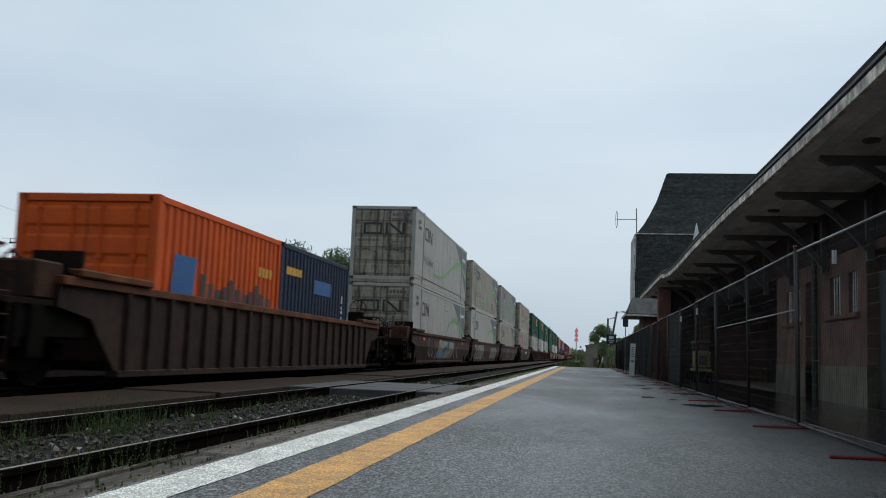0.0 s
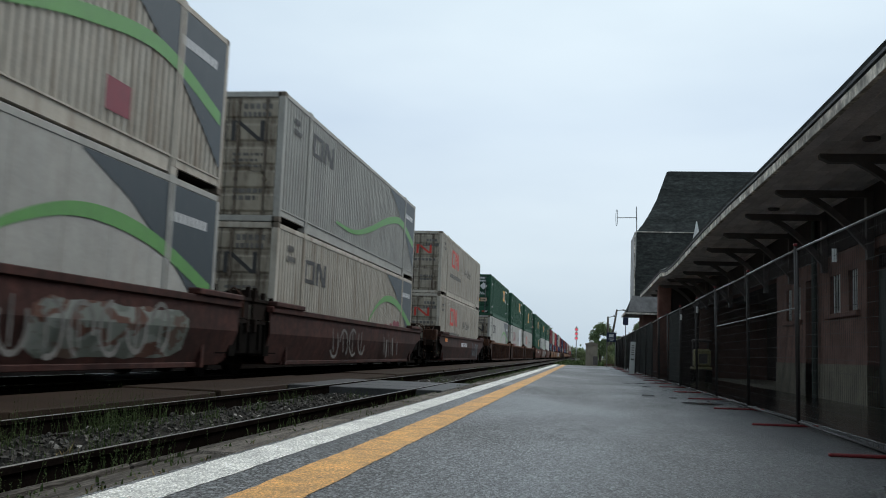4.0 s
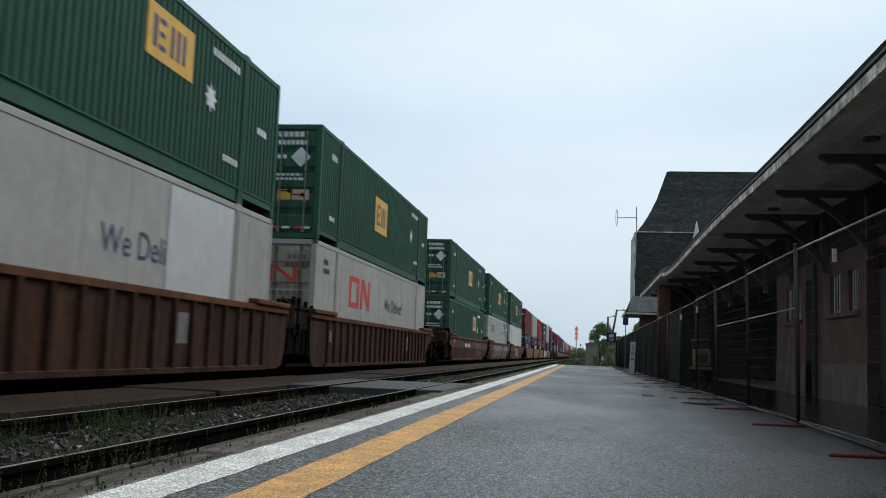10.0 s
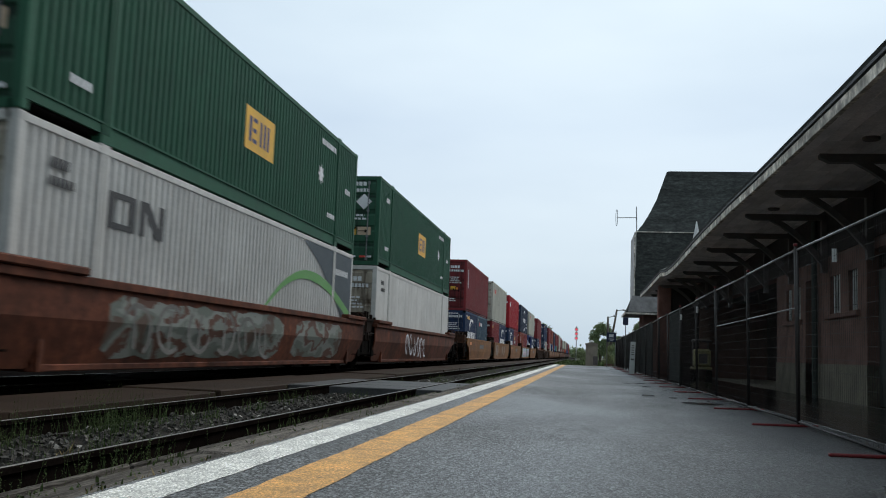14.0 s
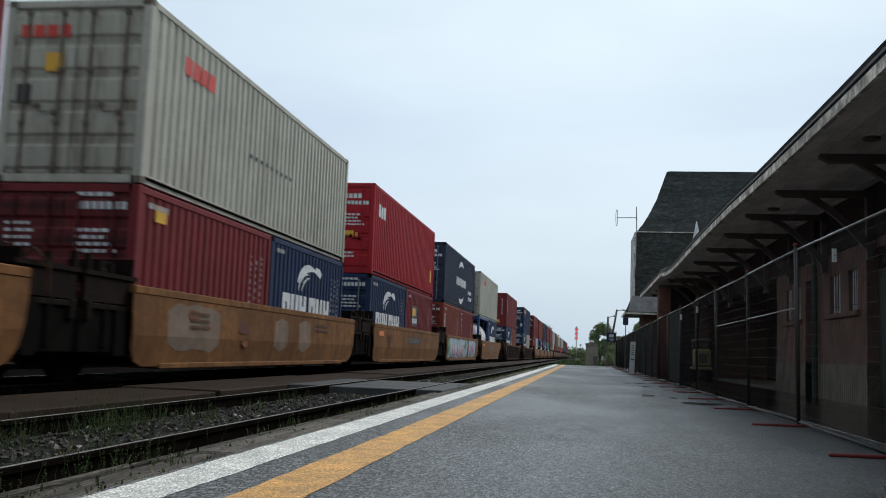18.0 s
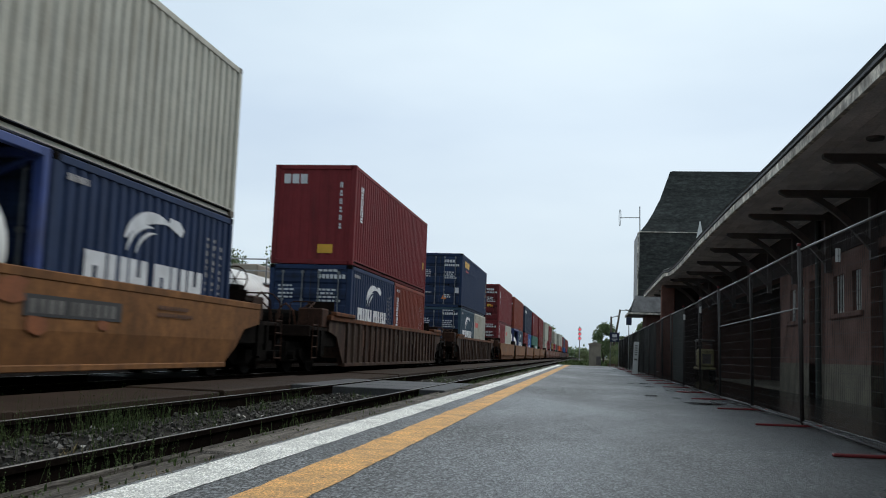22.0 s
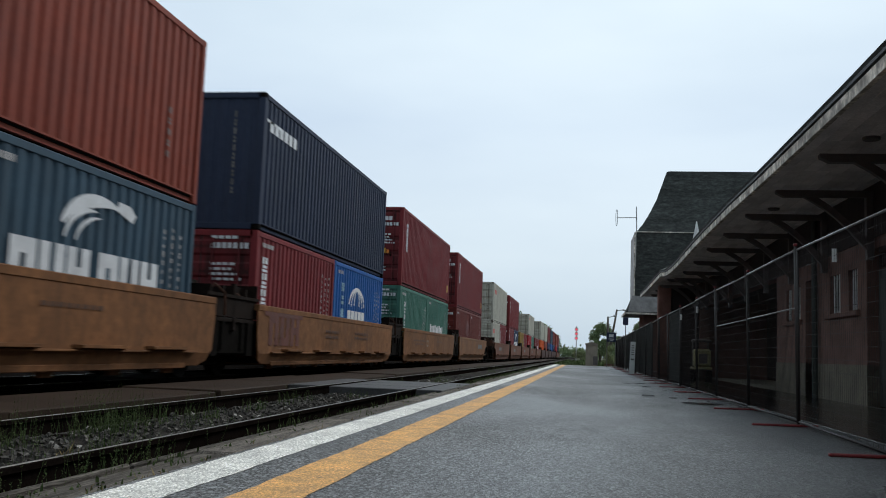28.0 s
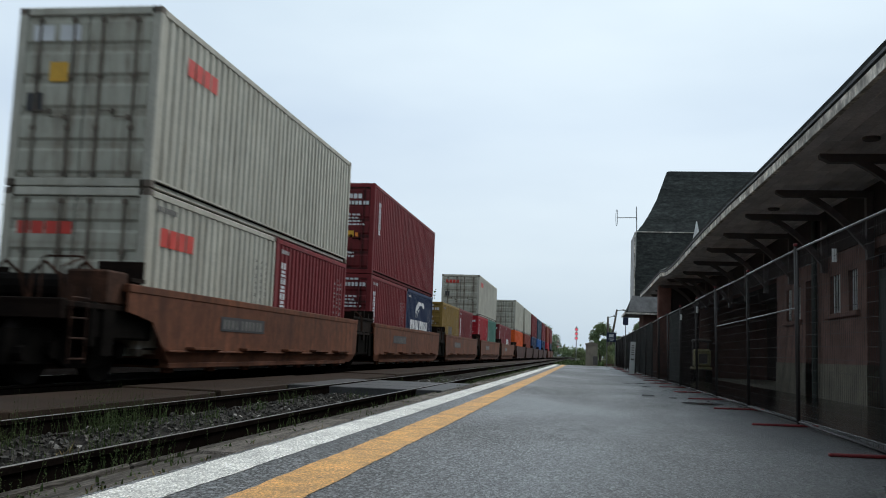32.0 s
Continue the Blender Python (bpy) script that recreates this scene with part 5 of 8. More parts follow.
        if not outer:
            part("cross_over", shared(("cross_over", size), lambda: cross_over(half - hl - 0.1), DECK), DECK, c, "grimy cross-over platform", m=tm @ pose(0, hl + 0.06, 0))
            part("hose_rack", shared("hose_rack", hose_rack, P["w_gear"]), P["w_gear"], c, "rusty pipes and brackets at the wagon end", m=tm @ pose(0, hl + 0.3, 0))
            part("pipe_hanger", shared("pipe_hanger", pipe_hanger, STEEL_DARK), STEEL_DARK, c, m=tm @ pose(0, hl + 0.3, 0))
        else:
            part("hose_rack", shared("hose_rack", hose_rack, P["w_gear"]), P["w_gear"], c, "rusty pipes and brackets at the wagon end", m=tm @ pose(0, hl + 0.95, 0))
            part("pipe_hanger", shared("pipe_hanger", pipe_hanger, STEEL_DARK), STEEL_DARK, c, m=tm @ pose(0, hl + 0.95, 0))
            part("gear_box", shared("gear_box", lambda: bevbox(0.78, 1.40, 0, 0.62, 1.10, 1.58, 0.03), P["w_gear"]), P["w_gear"], c, m=tm @ pose(0, hl + 0.6, 0))
            part("gear_box", shared("gear_box", lambda: bevbox(0.78, 1.40, 0, 0.62, 1.10, 1.58, 0.03), P["w_gear"]), P["w_gear"], c, m=tm @ pose(-2.18, hl + 0.6, 0))
        if outer:
            part("brake_rigging", shared("brake_rigging", brake_rigging, STEEL_DARK), STEEL_DARK, c, m=tm @ pose(0, hl + 2.35, 0))
            part("coupler", shared(("coupler", size), lambda: bevbox(-0.13, 0.13, end, end + 0.95, 0.72, 0.98, 0.04), STEEL_DARK), STEEL_DARK, c, m=tm)
            truck(c, sy * (hl + 1.05))
            for k in (0, 1):
                part("handrail", shared(("handrail", k), lambda: end_rail() if k == 0 else tube(bmesh.new(), [(-1.38, 0.55, 1.1), (-1.38, 0.55, 1.52), (-1.38, 0.06, 1.68), (-1.32, 0, 1.70), (-0.82, 0, 1.70), (-0.75, 0, 1.66), (-0.75, 0, 1.1)], 0.017), P["w_gear"]), P["w_gear"], c,
                     m=(pose(0, hl + 1.75, 0) if sy > 0 else pose(0, -hl - 1.75, 0, 0, 0, 180)))
            for sx in (-1, 1):
                part("ladder", shared("ladder", rung_ladder, P["w_gear"]), P["w_gear"], c, m=pose(sx * 1.48, sy * (hl + 2.0), 0))
            if sy > 0:
                part("brake_stand", shared("brake_stand", lambda: bevbox(-0.24, 0.24, -0.16, 0.16, 1.1, 1.85, 0.03), STEEL_DARK), STEEL_DARK, c, m=pose(0.55, hl + 1.55, 0))
                part("brake_wheel", shared("brake_wheel", brake_wheel, P["w_gear"]), P["w_gear"], c, m=pose(0.55, hl + 1.75, 1.62 if color == "w_weath" else 1.98))
        elif sy > 0:
            truck(c, half)
    for k, (ink, shapes) in enumerate(marks):
        paint_on(c, ink, shapes, "side", pose(xo + 0.009 + 0.003 * k, 0, 0))
    return c


# plain signs used more than once; a runs along the container from its near end, b is the height
LOGO = lambda a, b, s=1.0: frame_logo(a, b, 1.85 * s, (0.55 if s < 1.15 else 0.64) * s)
DARKCODES = [("black", bars(0.72, 2.35, 4, 0.08, 0.14, 0.03) + bars(0.72, 2.13, 6, 0.07, 0.12, 0.03))]
CORNER = [[(11.4, 2.77), (12.8, 2.30), (13.4, 2.0), (13.4, 2.77)], [(13.4, 2.77), (13.4, 2.0), (14.2, 1.62), (14.2, 2.77)], [(14.2, 2.77), (14.2, 1.62), (15.2, 1.0), (15.2, 2.77)], [(15.2, 2.77), (15.2, 1.0), (16.0, 0.45), (16.0, 2.77)]]


def curve_band(pts, th):
    """A band of the given thickness along a smooth line through pts."""
    out, prev = [], None
    n = 30
    for k in range(n + 1):
        u = k / n * (len(pts) - 1)
        i = min(int(u), len(pts) - 2)
        f = u - i
        p0, p1, p2, p3 = pts[max(i - 1, 0)], pts[i], pts[i + 1], pts[min(i + 2, len(pts) - 1)]
        c = [0.5 * (2 * b + (c_ - a) * f + (2 * a - 5 * b + 4 * c_ - d) * f * f + (3 * b - a - 3 * c_ + d) * f ** 3) for a, b, c_, d in zip(p0, p1, p2, p3)]
        t = th * (0.3 + 0.7 * min(1, 1.6 * k / n))
        p = [(c[0], c[1] - t / 2), (c[0], c[1] + t / 2)]
        if prev:
            out.append([prev[0], p[0], p[1], prev[1]])
        prev = p
    return out


SWOOSH = [("charcoal", CORNER), ("green", curve_band([(8.7, 0.95), (10.0, 1.6), (11.6, 1.95), (13.6, 1.8), (15.9, 1.15)], 0.24)), ("silver", bars(14.15, 2.18, 9, 0.13, 0.16, 0.035))]
SWOOSHU = [("charcoal", CORNER), ("green", curve_band([(4.7, 0.66), (6.6, 0.64), (8.6, 0.98), (11.2, 1.62), (13.5, 1.88), (15.9, 1.35)], 0.24)), ("silver", bars(14.15, 2.18, 9, 0.13, 0.16, 0.035))]
DOORTXT = [("white", bars(0.22, 2.40, 4, 0.12, 0.15, 0.03) + bars(0.22, 2.20, 7, 0.09, 0.12, 0.03) + text_rows(0.22, 1.85, 4, 0.75, 0.055, 0.05, 3) + text_rows(-0.95, 1.95, 4, 0.6, 0.05, 0.06, 4) + text_rows(0.25, 0.62, 2, 0.4, 0.06, 0.05, 5) + text_rows(-0.9, 0.75, 1, 0.5, 0.06, 0.05, 6))]
WHITEBOX = DOORTXT + [("yellow", [rect(0.30, 1.17, 0.58, 1.36)]), ("orange", [rect(0.62, 1.17, 0.72, 1.30)])]
EMPEND = [("yellow", [rect(0.20, 0.97, 0.54, 1.23)] + [rect(-0.95, 2.1, -0.35, 2.55)]), ("tan", [rect(0.58, 0.97, 1.02, 1.23)]), ("navy", bars(-0.88, 2.18, 3, 0.12, 0.28, 0.05)),
          ("white", [[(0.5, 2.06), (0.76, 1.80), (1.02, 2.06), (0.76, 2.32)]] + bars(0.15, 2.58, 5, 0.11, 0.13, 0.03) + bars(0.15, 2.38, 7, 0.09, 0.11, 0.025) + text_rows(0.15, 2.02, 1, 0.32, 0.10, 0.05, 3) + text_rows(0.15, 1.58, 2, 0.85, 0.06, 0.05, 7)
           + text_rows(-1.05, 1.62, 2, 0.8, 0.06, 0.06, 8) + bars(-1.05, 1.02, 1, 0.16, 0.22, 0.05) + bars(-0.62, 1.04, 3, 0.1, 0.18, 0.03) + bars(-0.92, 0.24, 2, 0.22, 0.06, 0.5) + bars(0.36, 0.24, 2, 0.20, 0.06, 0.32)),
          ("red", bars(-0.68, 0.24, 2, 0.22, 0.06, 0.48) + bars(0.12, 0.24, 2, 0.20, 0.06, 0.36))]


def emp(a, b=1.15, w=1.7, h=0.85):
    m = lambda x0, z0, x1, z1: rect(a + w * x0, b + h * z0, a + w * x1, b + h * z1)
    return [("yellow", [rect(a, b, a + w, b + h)]),
            ("navy", [m(.12, .2, .2, .8), m(.24, .2, .38, .3), m(.24, .45, .36, .55), m(.24, .7, .38, .8), m(.48, .2, .55, .8), m(.61, .2, .68, .8), m(.74, .2, .81, .8)]),
            ("white", star(12.5, 1.63, 0.27) + bars(12.5, 2.42, 7, 0.13, 0.14, 0.06) + bars(1.0, 2.2, 3, 0.13, 0.16, 0.05) + bars(1.0, 0.6, 4, 0.1, 0.12, 0.04) + bars(14.9, 1.55, 3, 0.13, 0.14, 0.05) + bars(13.2, 0.66, 5, 0.1, 0.12, 0.05))]


CNEND = [("black", frame_logo(-0.80, 1.78, 1.65, 0.46, 0.095)), ("grey", bars(0.35, 2.5, 5, 0.1, 0.12, 0.04) + bars(0.35, 2.32, 6, 0.08, 0.11, 0.03) + text_rows(-1.0, 1.50, 1, 0.9, 0.09, 0.05, 2) + text_rows(0.15, 1.45, 3, 0.85, 0.06, 0.07, 9) + text_rows(0.2, 0.62, 2, 0.8, 0.10, 0.06, 11))]
CNENDR = [("red", frame_logo(-0.75, 1.85, 1.55, 0.40, 0.10)), ("grey", bars(0.55, 2.4, 4, 0.1, 0.12, 0.03) + bars(0.5, 2.2, 5, 0.1, 0.12, 0.03) + bars(-1.0, 1.5, 12, 0.12, 0.11, 0.05) + text_rows(0.3, 0.75, 2, 0.75, 0.09, 0.06, 12) + text_rows(-0.95, 0.72, 1, 0.5, 0.08, 0.06, 13))]
TEXV = [("white", column(0.70, 2.38, 6, 0.30, 0.15, 0.03))]
B = 0.38
T53, T40, T40L = B + 2.92, B + 2.61, B + 2.61

# -- wagon before the first white pair
well_wagon(19.8, 53, "ribbed", "w_soot", True, True, "dark brown ribbed well wagon with two small containers")
container(13.75, B, "20", "orange", "faded orange 20-foot container with blue and black lettering", marks=[("blue", [rect(0.6, 1.05, 1.5, 1.72, 0.1)]), ("black", bars(1.8, 0.98, 11, 0.24, 0.5, 0.1, (1, 0.7, 0.55, 0.7))), ("yellow", bars(4.7, 1.68, 4, 0.14, 0.2, 0.08))])
container(19.86, B, "20", "navy", "navy blue 20-foot container with a blue patch", marks=[("yellow", bars(0.45, 1.9, 6, 0.16, 0.18, 0.03)), ("blue", [rect(2.65, 1.6, 4.2, 1.95)]), ("white", column(5.3, 1.7, 6, 0.12, 0.2, 0.08))])

def spray(name, cols):
    """Sprayed lettering as a sheet of paint: soft fields of several colours."""
    m = bpy.data.materials.new(name)
    m.use_nodes = True
    nt = m.node_tree
    b = nt.nodes["Principled BSDF"]
    b.inputs["Roughness"].default_value = 0.65
    tc, n, mp = nt.nodes.new("ShaderNodeTexCoord"), nt.nodes.new("ShaderNodeTexNoise"), nt.nodes.new("ShaderNodeMapping")
    mp.inputs["Scale"].default_value = (1, 0.8, 1.5)
    n.inputs["Scale"].default_value, n.inputs["Detail"].default_value, n.inputs["Distortion"].default_value = 1.1, 6.0, 0.25
    r = nt.nodes.new("ShaderNodeValToRGB")
    r.color_ramp.interpolation = "CONSTANT"
    while len(r.color_ramp.elements) < len(cols):
        r.color_ramp.elements.new(0.5)
    for i, (e, c) in enumerate(zip(r.color_ramp.elements, cols)):
        e.position, e.color = 0.33 + 0.36 * i / len(cols), (*c, 1)
    nt.links.new(tc.outputs["Object"], mp.inputs["Vector"])
    nt.links.new(mp.outputs["Vector"], n.inputs["Vector"])
    nt.links.new(n.outputs["Fac"], r.inputs["Fac"])
    nt.links.new(r.outputs["Color"], b.inputs["Base Color"])
    return m


SPRAY_PINK = spray("pink_and_blue_graffiti", [(0.06, 0.15, 0.05), (0.16, 0.26, 0.20), (0.26, 0.38, 0.46), (0.32, 0.44, 0.52), (0.36, 0.46, 0.52), (0.30, 0.40, 0.50), (0.30, 0.26, 0.38)])
SPRAY_BLUE = spray("blue_and_yellow_graffiti", [(0.05, 0.03, 0.02), (0.10, 0.16, 0.20), (0.13, 0.26, 0.36), (0.30, 0.24, 0.06), (0.16, 0.22, 0.12), (0.22, 0.08, 0.03)])
SPRAY_OLIVE = spray("olive_and_maroon_graffiti", [(0.05, 0.03, 0.02), (0.07, 0.085, 0.05), (0.10, 0.12, 0.075), (0.26, 0.27, 0.23), (0.10, 0.028, 0.022), (0.08, 0.10, 0.06)])
SPRAY_GREY = spray("grey_green_graffiti", [(0.08, 0.05, 0.035), (0.12, 0.14, 0.12), (0.20, 0.22, 0.20), (0.09, 0.035, 0.02), (0.15, 0.17, 0.15)])


def mural(wagon, y0, y1, z0, z1, material, seed, label, zf=0.86):
    """A sprayed field with an uneven outline on a wagon's side."""
    rr = random.Random(seed)
    b = bmesh.new()
    n = int((y1 - y0) / 0.35)
    prev = None
    for k in range(n + 1):
        y = y0 + (y1 - y0) * k / n
        e = min(1.0, 9.0 * min(k, n - k) / n + 0.7)
        zm = (z0 + z1) / 2
        zz = [zm - (zm - z0) * e * rr.uniform(0.85, 1.0), zm + (z1 - zm) * e * rr.uniform(0.82, 1.0)]
        cols = [b.verts.new((0.0 if z > zf else -(0.19 if zf > 0.8 else 0.07) * (zf - z) / (zf - 0.24), y, z)) for z in (zz[0], min(max(zf, zz[0] + 0.01), zz[1] - 0.01), zz[1])]
        if prev:
            for i in range(2):
                b.faces.new((prev[i], cols[i], cols[i + 1], prev[i + 1]))
        prev = cols
    part("graffiti", b, material, wagon, label, m=pose(1.504, 0, 0))


GRAF = lambda y, n, s, sd: [rect(y + k * s * 1.15 + 0.1 * math.sin(sd + k * 2.1), 0.42 + 0.06 * math.sin(k * 1.7 + sd), y + k * s * 1.15 + s * (0.25 + 0.1 * math.sin(k + sd)), 1.02 + 0.14 * math.sin(k * 2.3 + sd), 0.12 * math.sin(k * 3 + sd)) for k in range(n)]


def tag_lines(y, n, s, sd):
    """Sprayed outlines of big round letters."""
    out = []
    for k in range(n):
        cx, cz = y + k * s * 1.25, 0.78 + 0.05 * math.sin(sd + k)
        a0 = (sd * 50 + k * 97) % 360
        out += arc_band(cx, cz, s * 0.5, 0.36, a0, a0 + 230 + 40 * math.sin(k * 2 + sd), 0.07, 12, False)
        out.append(rect(cx - s * 0.1, 0.5, cx - s * 0.02, 1.1, 0.1 * math.sin(k + sd)))
    return out


def runs(y0, y1, n, sd):
    """Narrow upright runs of dirt."""
    rr = random.Random(sd)
    out = []
    for k in range(n):
        a, w, t = rr.uniform(y0, y1), rr.uniform(0.06, 0.26), rr.uniform(0.75, 1.26)
        lo = max(0.26, t - rr.uniform(0.3, 0.9))
        out.append([(a, lo), (a + w * 0.6, lo + 0.05), (a + w, t - 0.04), (a + w * 0.3, t)])
    return out


def blobs(y, n, s, sd):
    out = []
    rr = random.Random(sd)
    for k in range(n):
        cx, cz, r = y + rr.uniform(0, s), rr.uniform(0.42, 1.15), rr.uniform(0.12, 0.34)
        m = 9
        out.append([(cx + r * rr.uniform(0.7, 1.5) * math.cos(2 * math.pi * i / m), cz + r * 0.55 * rr.uniform(0.6, 1.1) * math.sin(2 * math.pi * i / m)) for i in range(m)])
    return out


NUMB = lambda y, z=0.9: [("white", bars(y, z, 4, 0.17, 0.2, 0.06) + bars(y + 1.15, z, 6, 0.16, 0.2, 0.06))]


def pl(y, z=0.86):
    return [("black", [rect(y, z, y + 2.3, z + 0.26)])]


def plnum(y, z=0.9):
    return [("grey", bars(y + 0.12, z, 4, 0.12, 0.17, 0.08) + bars(y + 1.0, z, 6, 0.12, 0.17, 0.08))]


# -- three wells with white 53-foot containers
U = [None, 35.70, 54.94, 74.40, 97.74, 121.12, 140.65, 160.15, 183.62, 203.00, 222.34]
C8 = 16.15 / 2
wl = "dark red-brown smooth-sided well wagon with sprayed graffiti"
well_wagon(U[1] + C8, 53, "smooth", "w_dark", True, False, wl, marks=[("grey", tag_lines(-5.0, 5, 0.55, 1.2)), ("orange", [rect(-6.6, 1.12, -6.2, 1.22), rect(-2.2, 1.12, -1.9, 1.22), rect(5.5, 1.12, 5.8, 1.22)]), ("grey", GRAF(2.2, 6, 0.3, 3))])
mural(bpy.data.objects["well_wagon.001"], -2.4, 2.6, 0.36, 1.22, SPRAY_BLUE, 3, "blue, green and yellow sprayed lettering")
well_wagon(U[2] + C8, 53, "smooth", "w_dark", False, False, wl, marks=[("grey", tag_lines(-6.2, 4, 0.95, 2.2) + tag_lines(1.8, 6, 0.6, 3.1)), ("orange", [rect(-7.6, 1.05, -7.1, 1.2)])])
mural(bpy.data.objects["well_wagon.002"], -7.0, -2.2, 0.30, 1.24, SPRAY_OLIVE, 13, "olive, white and maroon sprayed letters")
mural(bpy.data.objects["well_wagon.002"], 2.2, 6.6, 0.34, 1.15, SPRAY_GREY, 14, "grey-green sprayed lettering")
well_wagon(U[3] + C8, 53, "smooth", "w_dark", False, True, wl, marks=[("grey", tag_lines(-3.8, 4, 0.8, 4.2) + GRAF(2, 8, 0.3, 1))])
cnl = "white 53-foot container with a black railway sign and green swoosh"
container(U[1], B, "53s", "white", cnl, marks=[("black", LOGO(2.1, 1.76)), ("grey", bars(8.4, 2.25, 3, 0.3, 0.05, 0.1))] + SWOOSH + DARKCODES, ends=CNEND)
up = container(U[1], T53 + 0.12, "53s", "white", cnl, marks=[("black", LOGO(2.3, 1.85))] + SWOOSHU + DARKCODES, ends=CNEND, letters=[("We Deliver", 0.52, "grey", 2.1, 0.88)])
for sx in (-1.27, 1.19):
    part("skid_rail", bevbox(sx, sx + 0.08, 0.0, 16.15, -0.118, 0.14, 0.008), P["white"], up)
for yy in (0.003, 16.05):
    part("skid_beam", bevbox(-1.18, 1.18, yy, yy + 0.08, -0.118, 0.02, 0.008), P["grime"], up)
for sx in (-1.1, 1.1):
    for yy in (0.2, 1.98, 14.15, 15.9):
        part("connector", shared("connector", lambda: bevbox(-0.07, 0.07, -0.09, 0.09, -0.135, 0.03, 0.01), STEEL_DARK), STEEL_DARK, up, m=pose(sx, yy, 0))
container(U[2], B, "53s", "white", cnl, marks=[("black", LOGO(2.1, 1.76))] + SWOOSH + DARKCODES, ends=CNEND)
container(U[2], T53, "53c", "cream", "dirty white ribbed 53-foot container with green swoosh", marks=[("black", LOGO(2.3, 1.95)), ("wine", [rect(11.9, 0.5, 12.6, 0.98)])] + SWOOSHU + DARKCODES, ends=CNEND, letters=[("We Deliver", 0.52, "grey", 2.1, 0.88)])
container(U[3], B, "53c", "cream", "rust-stained white ribbed 53-foot container", marks=[("black", LOGO(2.1, 1.76)), ("wine", blobs(11.5, 10, 3.0, 41))] + SWOOSH + DARKCODES, ends=CNEND)
container(U[3], T53, "53c", "white", cnl, marks=[("black", LOGO(2.3, 1.95))] + SWOOSHU + DARKCODES, ends=CNEND)

# -- single well, cream containers with red signs
well_wagon(U[4] + C8, 53, "smooth", "w_dark", True, True, "dark brown smooth-sided steel well wagon", marks=[("white", NUMB(-1.5)[0][1]), ("orange", [rect(-7.5, 1.08, -6.7, 1.25)]), ("slate", tag_lines(3.6, 4, 0.6, 2))])
for z, nm in ((B, "lower"), (T53, "upper")):
    container(U[4], z, "53c", "cream", "dirty cream ribbed 53-foot container with a red sign", marks=[("red", LOGO(3.5, 1.55, 1.35)), ("grey", bars(2.9, 1.0, 16, 0.18, 0.2, 0.08)), ("wine", [rect(15.0, 0.6, 15.2, 0.75)])] + DARKCODES, ends=CNENDR,
              letters=[("We Deliver!", 0.60, "black", 8.4, 1.5)])

# -- three ribbed wells, green over white
rb = "rust-brown ribbed steel well wagon"
for i, k in enumerate((5, 6, 7)):
    well_wagon(U[k] + C8, 53, "ribbed", "w_rust", k == 5, k == 7, rb, marks=[("grey", [rect(-7.3, 0.75, -6.9, 1.05), rect(3.2, 0.6, 3.7, 1.1)])])
gl = "green ribbed 53-foot container with a yellow square sign"
container(U[5], B, "53s", "white", cnl, marks=[("black", LOGO(2.5, 1.72, 1.08)), ("black", bars(1.2, 1.5, 5, 0.12, 0.1, 0.05))] + SWOOSH + DARKCODES, ends=CNEND)
container(U[5], T53, "53c", "green", gl, marks=emp(10.3, 1.6), ends=EMPEND)
container(U[6], B, "53s", "white", "white 53-foot container with a wine-red railway sign", marks=[("wine", LOGO(3.5, 1.47, 1.35)), ("silver", [rect(11.2, 0.32, 13.9, 2.75)]), ("wine", bars(3.0, 1.08, 14, 0.2, 0.16, 0.07))] + DARKCODES, ends=CNENDR, letters=[("We Deli", 0.60, "navy", 9.1, 1.45)])
container(U[6], T53, "53c", "green", gl, marks=emp(10.0, 1.65), ends=EMPEND)
container(U[7], B, "53s", "white", "white 53-foot container with a red railway sign", marks=[("red", LOGO(3.45, 1.4, 1.4))] + DARKCODES, ends=CNENDR, letters=[("We Deliver!", 0.62, "black", 8.2, 1.5)])
container(U[7], T53, "53c", "green", gl, marks=emp(6.3, 1.05, 1.8, 1.1), ends=EMPEND)

# -- three smooth red-brown wells
well_wagon(U[8] + C8, 53, "smooth", "w_brown", True, False, "red-brown smooth-sided well wagon with a chalked tag", marks=[("white", NUMB(-3.2)[0][1]), ("grey", tag_lines(2.2, 4, 0.6, 5.0)), ("orange", [rect(-7.6, 1.1, -7.2, 1.25), rect(1.4, 1.1, 1.7, 1.2)])])
well_wagon(U[9] + C8, 53, "smooth", "w_brown", False, False, "red-brown smooth-sided well wagon covered with graffiti", marks=[("grey", tag_lines(-5.2, 6, 0.9, 6.0))])
mural(bpy.data.objects["well_wagon.009"], -6.0, 1.5, 0.34, 1.25, SPRAY_GREY, 5, "grey-green sprayed lettering")
mural(bpy.data.objects["well_wagon.009"], 2.4, 6.4, 0.34, 1.25, SPRAY_GREY, 6, "grey-green sprayed lettering")
well_wagon(U[10] + C8, 53, "smooth", "w_brown", False, True, "red-brown smooth-sided well wagon with a sprayed tag", marks=[("white", tag_lines(-3.5, 6, 0.6, 7.0))])
for z in (B, T53):
    container(U[8], z, "53c", "green", gl, marks=emp(7.4 if z > 1 else 10.1, 1.17 if z > 1 else 1.55), ends=EMPEND)
container(U[9], B, "53c", "snow", cnl, marks=[("black", LOGO(2.2, 1.8, 0.95))] + SWOOSH + DARKCODES, ends=CNEND)
container(U[9], T53, "53c", "green", gl, marks=emp(7.2), ends=EMPEND)
container(U[10], B, "53s", "snow", "plain white smooth-sided 53-foot container", marks=DARKCODES, ends=DOORTXT)
container(U[10], T53, "53c", "green", gl, marks=emp(7.3), ends=EMPEND)

